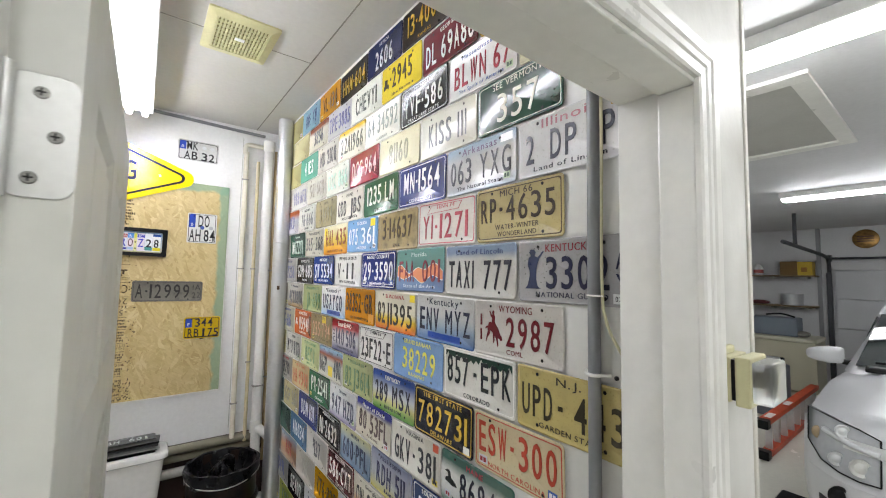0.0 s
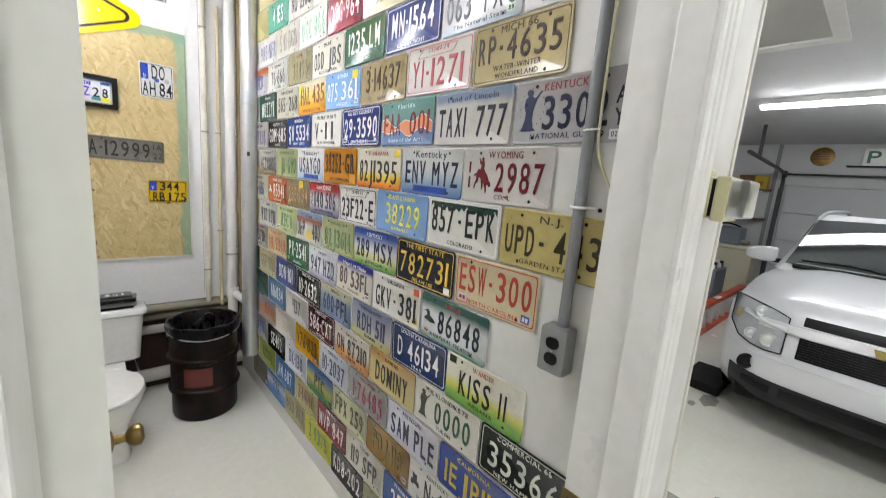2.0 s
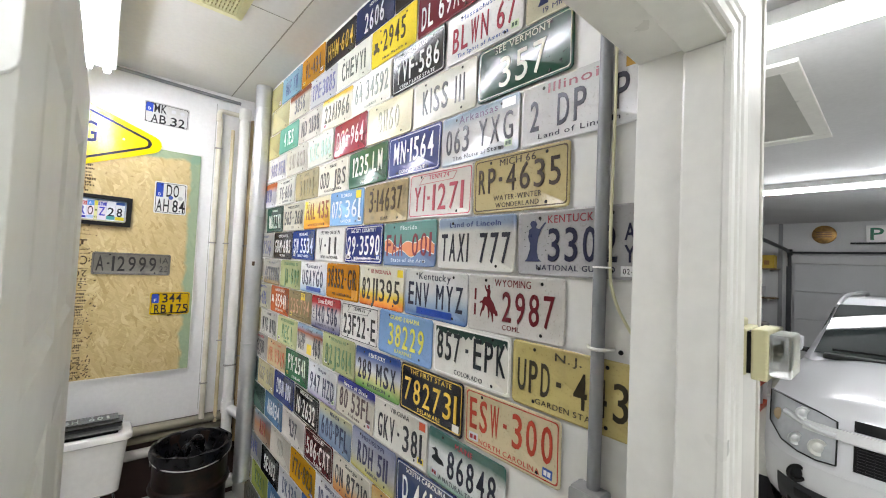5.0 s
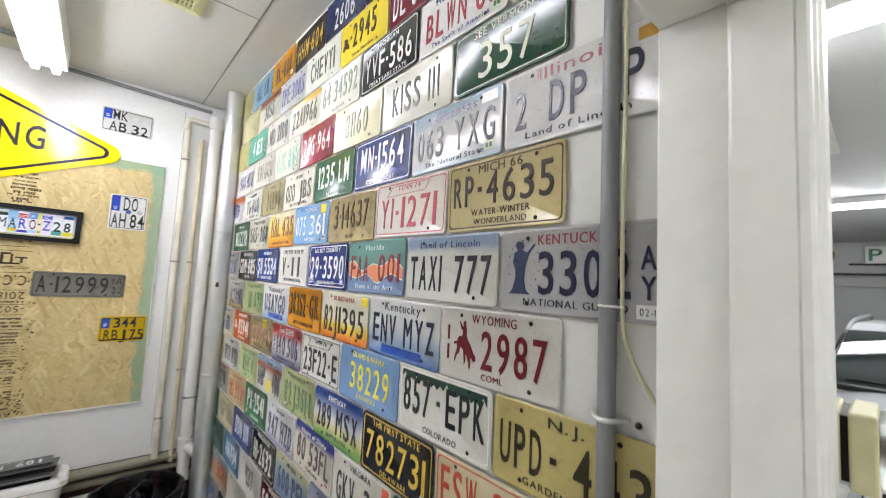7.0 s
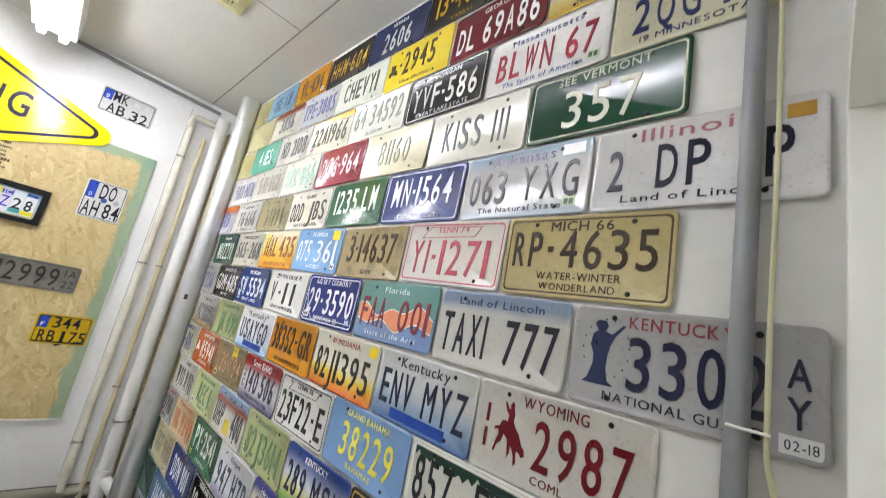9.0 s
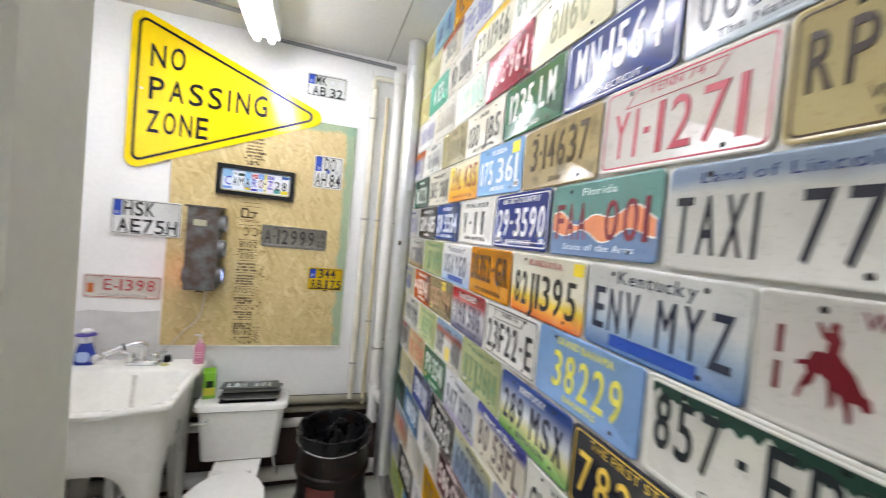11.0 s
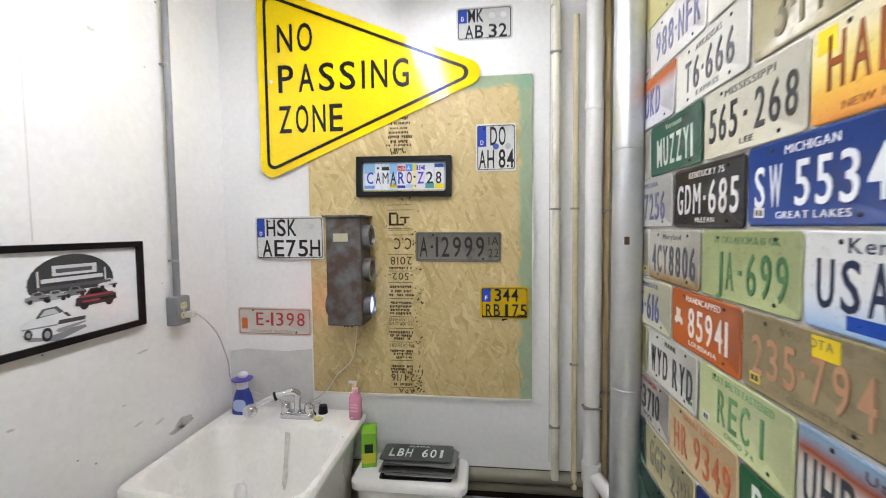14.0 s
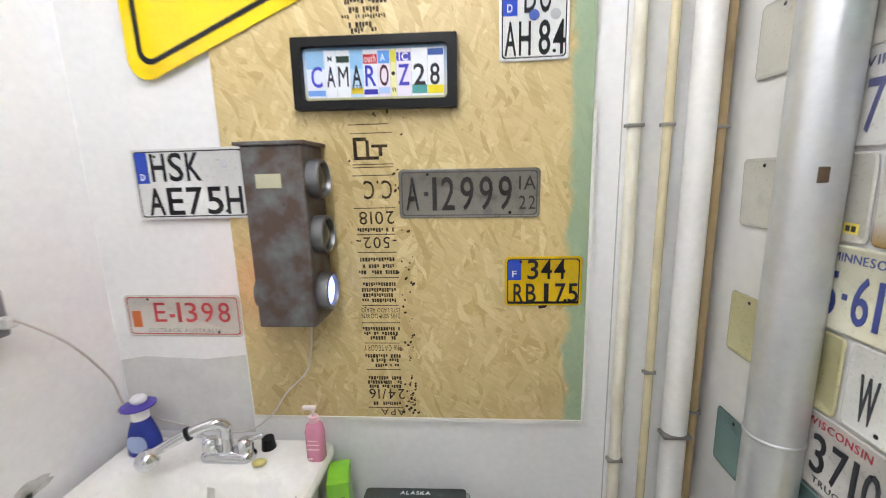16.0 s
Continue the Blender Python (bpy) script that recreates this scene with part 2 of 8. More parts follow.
galvanised = surface("galvanised", "#d4d6d7", 0.34, 0.7, dirt=0.15, big=12, fine=80, bump=0.1)
steel = surface("steel", "#d2d2ce", 0.38, 0.55, dirt=0.08, big=20, fine=120, bump=0.05)
chrome = surface("chrome", "#e4e6e8", 0.08, 1.0, dirt=0.05, big=20, fine=120, bump=0.0)
brass = surface("brass", "#8c7648", 0.32, 0.9, dirt=0.2, big=25, fine=120, bump=0.05)
grey_pipe_paint = surface("grey_pipe_paint", "#86888a", 0.45, 0.0, dirt=0.2, big=8, fine=60, bump=0.15)
cream_pipe = surface("cream_pipe", "#e6e2d0", 0.4, dirt=0.2, dirt_colour=(0.35, 0.25, 0.12), big=6, fine=60, bump=0.1)
white_pvc = surface("white_pvc", "#e9e8e2", 0.3, dirt=0.1, big=6, fine=60, bump=0.05)
porcelain = surface("porcelain", "#f1f0eb", 0.1, dirt=0.04, big=5, fine=30, bump=0.02, coat=0.3)
tub_plastic = surface("tub_plastic", "#f0efe9", 0.28, dirt=0.08, dirt_colour=(0.5, 0.46, 0.38), big=6, fine=50, bump=0.05)
black_plastic = surface("black_plastic", "#131313", 0.4, dirt=0.1, big=10, fine=80, bump=0.1)
dark_steel = surface("dark_steel", "#171412", 0.35, 0.3, dirt=0.22, dirt_colour=lin("#4a2f22"), big=8, fine=60, bump=0.25)
ivory = surface("ivory", "#c9c49b", 0.4, dirt=0.15, big=12, fine=60, bump=0.1)
yellow_sign = surface("yellow_sign", "#efd00e", 0.13, dirt=0.05, big=5, fine=80, bump=0.03)
black_ink = ink("#15140f")
screw_dark = surface("screw_dark", "#1b1a18", 0.45, 0.6, dirt=0.1, big=50, fine=200, bump=0.05)
tube_room = glow("tube_glow_room", (0.955, 0.957, 1.05), TUBE_ROOM)
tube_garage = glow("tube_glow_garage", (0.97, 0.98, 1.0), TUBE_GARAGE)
enamel_white = surface("enamel_white", "#f0f0ee", 0.3, dirt=0.05, big=6, fine=60, bump=0.03)


def osb():
    m, _, links, bsdf = nodes_of("strand_board")
    nt = m.node_tree
    co = nt.nodes.new("ShaderNodeTexCoord").outputs["Object"]
    layers = []
    for ang, seed in ((28, 1.3), (-40, 7.1), (84, 3.7), (-12, 5.2), (60, 9.4), (-66, 2.2)):
        rot = nt.nodes.new("ShaderNodeMapping")
        rot.inputs["Rotation"].default_value[1] = radians(ang)
        warp = noise_node(nt, 7, 2, co)
        wm = mix_node(nt, co, warp.outputs["Color"], 0.05)
        links.new(wm, rot.inputs["Vector"])
        mp = nt.nodes.new("ShaderNodeMapping")
        mp.inputs["Location"].default_value[0] = seed
        mp.inputs["Scale"].default_value = (13, 0.01, 68)
        links.new(rot.outputs[0], mp.inputs["Vector"])
        v = nt.nodes.new("ShaderNodeTexVoronoi")
        v.inputs["Scale"].default_value = 1.0
        links.new(mp.outputs[0], v.inputs["Vector"])
        sp = nt.nodes.new("ShaderNodeSeparateColor")
        links.new(v.outputs["Color"], sp.inputs[0])
        c = ramp_node(nt, sp.outputs[0], [(0.0, lin("#b59e68")), (0.14, lin("#c0ab76")), (0.5, lin("#c8b380")), (0.85, lin("#cdb985")), (1.0, lin("#d6c592"))])
        layers.append((c.outputs[0], sp.outputs[1], v.outputs["Distance"]))
    col = layers[0][0]
    for c, rnd, _ in layers[1:]:
        sel = ramp_node(nt, rnd, [(0.6, (0, 0, 0)), (0.63, (1, 1, 1))])
        col = mix_node(nt, col, c, sel.outputs[0])
    fibre = nt.nodes.new("ShaderNodeMapping")
    fibre.inputs["Scale"].default_value = (14, 0.01, 150)
    frot = nt.nodes.new("ShaderNodeMapping")
    frot.inputs["Rotation"].default_value[1] = radians(-33)
    links.new(co, frot.inputs["Vector"])
    links.new(frot.outputs[0], fibre.inputs["Vector"])
    fn = noise_node(nt, 1.0, 3, fibre.outputs[0])
    fr = ramp_node(nt, fn.outputs[0], [(0.3, (0.88, 0.86, 0.82)), (0.65, (1, 1, 1))])
    col = mix_node(nt, col, fr.outputs[0], 1.0, "MULTIPLY")
    # a few dark strands and knots
    dn = noise_node(nt, 17, 2, co)
    dr = ramp_node(nt, dn.outputs[0], [(0.74, (0, 0, 0)), (0.78, (1, 1, 1))])
    col = mix_node(nt, col, lin("#86683c"), dr.outputs[0])
    # greenish edge paint along the right and top border, ragged
    sep = nt.nodes.new("ShaderNodeSeparateXYZ")
    links.new(co, sep.inputs[0])
    en = noise_node(nt, 9, 4, co)
    for sock, lo in ((0, 0.487), (2, 0.69)):
        ad = nt.nodes.new("ShaderNodeMath")
        ad.operation = "MULTIPLY_ADD"
        links.new(en.outputs[0], ad.inputs[0])
        ad.inputs[1].default_value = 0.08
        links.new(sep.outputs[sock], ad.inputs[2])
        er = ramp_node(nt, ad.outputs[0], [(lo, (0, 0, 0)), (lo + 0.02, (0.75, 0.75, 0.75))])
        col = mix_node(nt, col, lin("#7ea28a"), er.outputs[0])
    links.new(col, bsdf.inputs["Base Color"])
    bsdf.inputs["Roughness"].default_value = 0.5
    b = nt.nodes.new("ShaderNodeBump")
    b.inputs["Strength"].default_value, b.inputs["Distance"].default_value = 0.15, 0.002
    links.new(layers[1][2], b.inputs["Height"])
    links.new(b.outputs[0], bsdf.inputs["Normal"])
    return m


strand_board = osb()

# ---- letters: every glyph is made once, then set into words ----
GLYPHS = {}
CHARS = "ABCDEFGHIJKLMNOPQRSTUVWXYZ0123456789-.'*/abcdefghijklmnopqrstuvwxyz!"


def make_glyphs():
    made = []
    for style, off in (("bold", 0.011), ("mid", 0.006), ("plain", 0.001)):
        for ch in CHARS:
            cu = bpy.data.curves.new("glyph", "FONT")
            cu.body, cu.size, cu.extrude, cu.offset, cu.resolution_u = ch, 1.0, 0.5, off, 3
            made.append((style, ch, new("glyph", cu)))
    bpy.context.view_layer.update()
    dg = bpy.context.evaluated_depsgraph_get()
    for style, ch, ob in made:
        me = bpy.data.meshes.new_from_object(ob.evaluated_get(dg))
        v = np.array([p.co[:] for p in me.vertices])
        f = [tuple(p.vertices) for p in me.polygons]
        GLYPHS[style, ch] = (v, f)
        bpy.data.meshes.remove(me)
    for style, ch, ob in made:
        cu = ob.data
        bpy.data.objects.remove(ob)
        bpy.data.curves.remove(cu)


make_glyphs()
CAP = float(GLYPHS["plain", "H"][0][:, 1].max())


def words(text, height, width=None, style="bold", depth=0.0012, cx=0.0, cz=0.0, y=0.0, squeeze=0.62, gap=0.16):
    """A mesh of raised letters, centred at (cx, cz), standing out from y towards -y. width: fitted to that width."""
    s = height / CAP
    x, vs, fs, n = 0.0, [], [], 0
    for ch in text:
        if ch == " ":
            x += 0.32 * squeeze * s
            continue
        g = GLYPHS.get((style, ch))
        if g is None:
            continue
        v, f = g
        lo, hi = v[:, 0].min(), v[:, 0].max()
        p = np.empty_like(v)
        p[:, 0] = (v[:, 0] - lo) * s * squeeze + x
        p[:, 1] = y - (v[:, 2] + 0.5) * depth
        p[:, 2] = v[:, 1] * s
        x += (hi - lo) * s * squeeze + gap * s * squeeze
        vs.append(p)
        fs += [tuple(i + n for i in q) for q in f]
        n += len(v)
    v = np.vstack(vs)
    v[:, 0] -= (v[:, 0].min() + v[:, 0].max()) / 2
    if width:
        v[:, 0] *= width / max(1e-6, v[:, 0].max() - v[:, 0].min())
    v[:, 0] += cx
    v[:, 2] += cz - height / 2
    me = bpy.data.meshes.new("lettering")
    me.from_pydata(v.tolist(), [], fs)
    return me


def bars(spec, depth=0.0008, y=0.0):
    """Plain flat bars (x0, z0, x1, z1) for print that cannot be read."""
    bm = bmesh.new()
    for x0, z0, x1, z1 in spec:
        box(x0, y - depth, z0, x1, y, z1, bm=bm)
    return bm

# ---- large structure ----
def plain(name, b, mat, label, bevel=0.0, smooth=0):
    return solid(name, box(*b, bevel), mat, label, "wall" if "wall" in name else name.split("_")[0], kind="structure", smooth=smooth)


T = 0.12
plain("floor", (XL - T, YO, -0.12, XO, YF + T, 0.0), floor_epoxy, "pale grey painted concrete washroom floor")
tagged(plain("floor_garage", (GX0 - T, GY0 - T, -0.124, GX1 + T, YO, -0.004), floor_epoxy, "pale grey painted concrete garage floor with stains"), category="floor")
tagged(plain("floor_garage_side", (XO, YO, -0.124, GX1 + T, GY1 + T, -0.004), floor_epoxy, "pale grey painted concrete garage floor beside the washroom"), category="floor")
plain("wall_left_upper", (XL - T, YO, 0.64, XL, YF + T, ZC), wall_paint, "white painted panelled washroom wall with scuffs")
plain("wall_left_lower", (XL - T, YO, 0, XL - 0.05, YF + T, 0.64), brown_block, "dark brown masonry at the foot of the side wall")
plain("wall_end_upper", (XL, YF, 0.62, XR, YF + T, ZC), wall_paint, "white painted end wall above a pipe ledge")
plain("wall_end_lower", (XL - 0.05, YF + 0.05, 0, XR, YF + T, 0.62), brown_block, "dark brown masonry at the foot of the end wall")
plain("wall_plates", (XR, YD, 0, XO, YF + T, ZC), plate_wall_paint, "white painted wall covered with number plates")
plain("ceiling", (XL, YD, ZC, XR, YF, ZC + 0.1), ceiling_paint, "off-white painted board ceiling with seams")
plain("wall_door_left", (XL, YO, 0, JL - 0.02, YD, ZC), worn_wall, "white painted wall beside the doorway")
plain("wall_door_head", (JL - 0.02, YO, HEAD + 0.02, JR + 0.02, YD, ZC), worn_wall, "white painted wall above the doorway")
plain("wall_door_right", (JR + 0.02, YO, 0, XO, YD, ZC), worn_wall, "scuffed white wall end beside the doorway")
# garage shell
plain("wall_garage_left", (GX0 - T, GY0, 0, GX0, YO, GZ), garage_wall_paint, "white garage wall")
plain("wall_garage_back", (GX0, GY0 - T, 0, GX1, GY0, GZ), garage_wall_paint, "white garage wall")
plain("wall_garage_side", (XO, GY1, 0, GX1, GY1 + T, GZ), garage_wall_paint, "white garage side wall")
plain("wall_garage_far", (GX1, GY0, 0, GX1 + T, GY1, GZ), garage_wall_paint, "white garage wall round the overhead door")
plain("wall_garage_inner", (GX0, YO, 0, XL - T, YO + T, GZ), garage_wall_paint, "white garage wall")
plain("ceiling_garage", (GX0, GY0, GZ, GX1, YO, GZ + 0.1), garage_wall_paint, "white garage ceiling")
plain("ceiling_garage_side", (XO, YO, GZ, GX1, GY1, GZ + 0.1), garage_wall_paint, "white garage ceiling beside the washroom")

# ---- number plates ----
def plate_mesh(w, h, r=0.012):
    rings = []
    for inset, y in ((0.0, 0.0), (0.0, -0.0012), (0.0016, -0.0026), (0.0046, -0.0028), (0.0072, -0.0012)):
        rings.append([(x, y, z) for x, z in rounded(w - 2 * inset, h - 2 * inset, max(0.002, r - inset))])
    return mesh_of(rings_to_mesh(rings, cap_first=True), "plate", 40)


PLATE_SHAPES = {}
SCREW = mesh_of(lathe([(0.0045, 0), (0.0045, 0.0012), (0.003, 0.0026)], n=8), "screw", 40)
SCREW.materials.append(screw_dark)
FRONT = -0.0012


def char_cell(ch):
    """The share of a line that a character takes."""
    return 0.45 if ch in "I1.-'!*" else (0.55 if ch == " " else (1.12 if ch in "MW" else 1.0))


def plate(at, turn, bg, text, fg, top="", tc=None, bottom="", bc=None, size=(0.310, 0.1555), mh=None, mw=None, mx=0.0, mz=None, wear=0.1, bands=(), screws=2, label=None, rim=None, group="number plates on the wall", squeeze=0.62, style="bold", th=0.0152, runs=None):
    w, h = size
    shape = PLATE_SHAPES.get(size)
    if shape is None:
        shape = PLATE_SHAPES[size] = plate_mesh(w, h, 0.012 if h < 0.17 else 0.008)
    tone = label or "embossed metal vehicle number plate screwed to the wall"
    ob = thing("number_plate", tone, "number plate", group, "", at, turn)
    base = shape.copy()
    part("sheet", base, plate_paint(bg, wear), ob)
    for x0, z0, x1, z1, c in bands:
        part("band", box(x0 * w - w / 2, FRONT - 0.0003, z0 * h - h / 2, x1 * w - w / 2, FRONT + 0.0003, z1 * h - h / 2), ink(c), ob)
    if rim:
        bm = rings_to_mesh([[(x, FRONT - 0.0003 - dy, z) for x, z in rounded(w - 2 * i, h - 2 * i, 0.009)] for i, dy in ((0.0068, 0), (0.0072, 0.0004), (0.0095, 0.0004), (0.01, 0))], cap_last=False)
        part("border", bm, ink(rim), ob)
    mh = mh or (0.08 if not (top and bottom) else 0.074) * h / 0.152
    mz = (-0.004 if (top and bottom) else (-0.012 if top else (0.012 if bottom else 0))) if mz is None else mz
    if text:
        if not runs:
            n = sum(char_cell(ch) for ch in text)
            wide = mw or min(w * 0.9, w * 0.132 * n)
            runs = [(text, 0.5 + (mx - wide / 2) / w, 0.5 + (mx + wide / 2) / w)]
        for run, f0, f1 in runs:
            x, wide, n = (f0 - 0.5) * w, (f1 - f0) * w, sum(char_cell(ch) for ch in run)
            for ch in run:
                step = wide * char_cell(ch) / n
                if ch == "-" and (len(run) == 1 or mh > 0.07 and "-" in text):
                    part("dash", box(x + step * 0.24, FRONT - 0.0014, mz - 0.0055, x + step * 0.76, FRONT, mz + 0.0055, 0.0006), ink(fg), ob)
                elif ch != " ":
                    gw = step * {"I": 0.3, "1": 0.5}.get(ch, 0.7)
                    part("character", words(ch, mh, gw, "plain" if gw > 0.42 * mh else ("mid" if gw > 0.3 * mh else style), 0.0016, x + step / 2, mz, FRONT), ink(fg), ob)
                x += step
    for t, c, z in ((top, tc or fg, h / 2 - 0.021), (bottom, bc or fg, -h / 2 + 0.02)):
        if t:
            tagged(part("lettering", words(t, th if t is top else min(th, 0.0125), min(w * (0.66 if t is not top or th < 0.02 else 0.5), 0.0125 * len(t) * (th / 0.0135 if t is top else 1.12)), "plain", 0.0008, 0, z, FRONT), ink(c), ob), kind="stuff")
    spots = [(-0.089, 0.06), (0.089, -0.06), (0.089, 0.06), (-0.089, -0.06)]
    for sx, sz in spots[:screws]:
        part("screw", SCREW, None, ob, "", pose(sx * w / 0.305, FRONT + 0.001, sz * h / 0.152, 90, 0, 0))
    return ob


def wall_plate(row, col, bg, text, fg, *rest, **kw):
    """A plate in the staggered rows of the plate wall; row 0 is the top row, col 0 the one next to the doorway."""
    rng = random.Random(row * 31 + col)
    right = (-2.8 if row % 2 == 0 else -2.634) + 0.317 * col
    y = right + 0.1585 + rng.uniform(-0.002, 0.002)
    z = 2.025 + 0.1605 * (5 - row) - 0.076 + rng.uniform(-0.0025, 0.0025)
    kw.setdefault("screws", rng.choice((2, 2, 3, 4)))
    ob = plate((-0.0035 - rng.uniform(0, 0.002), y, z), (rng.uniform(-0.6, 1.2), rng.uniform(-0.8, 0.8), -90 + rng.uniform(-0.7, 0.7)), bg, text, fg, *rest, **kw)
    # registration stickers in the lower corners
    for sx in (-1, 1):
        if rng.random() < 0.16:
            c, k = rng.choice((("#e4e4e0", "#3a3b40"), ("#e4e4e0", "#3a3b40"), ("#e2cf52", "#2c2b28"), ("#c7ccd4", "#9a2f34"), ("#3f5fa8", "#e4e4e4"), ("#b8c9a4", "#38503c")))
            sw, sh = rng.uniform(0.024, 0.034), rng.uniform(0.017, 0.023)
            st = part("sticker", box(-sw / 2, -0.0005, -sh / 2, sw / 2, 0, sh / 2), ink(c), ob, "", pose(sx * (0.125 - rng.uniform(0, 0.008)), FRONT, -0.052, 0, rng.uniform(-6, 6), 0))
            part("sticker_print", bars([(-sw * 0.36, -sh * 0.3, -sw * 0.06, sh * 0.25), (sw * 0.04, -sh * 0.3, sw * 0.34, sh * 0.25)], 0.0003, -0.0005), ink(k), st)
    return ob


K, NAVY, RED, GRN, WHT, YEL = "#17161a", "#20264f", "#a8232c", "#2f6b45", "#e8e8e4", "#e6cf3a"
LC, CREAM, TAN, WORN = "#ececea", "#dcd8b8", "#b5a675", "#b9b096"
SUNSET = "#c05a2e@0,#d98a35@0.12,#dcc24a@0.3,#d9d7c6@0.48,#d9d7c6@1"
GREENHILL = "#5f9a48@0,#8fb55a@0.2,#d9d66a@0.36,#e6e3d2@0.55,#e6e3d2@1"
SKYBLUE = "#4d78b8@0,#a9c2de@0.3,#e6eaee@0.55,#eef0f0@1"
REDBLUE = "#3a3f74@0,#d8d6dc@0.35,#d8d6dc@0.55,#b03038@0.78,#a3242c@1"
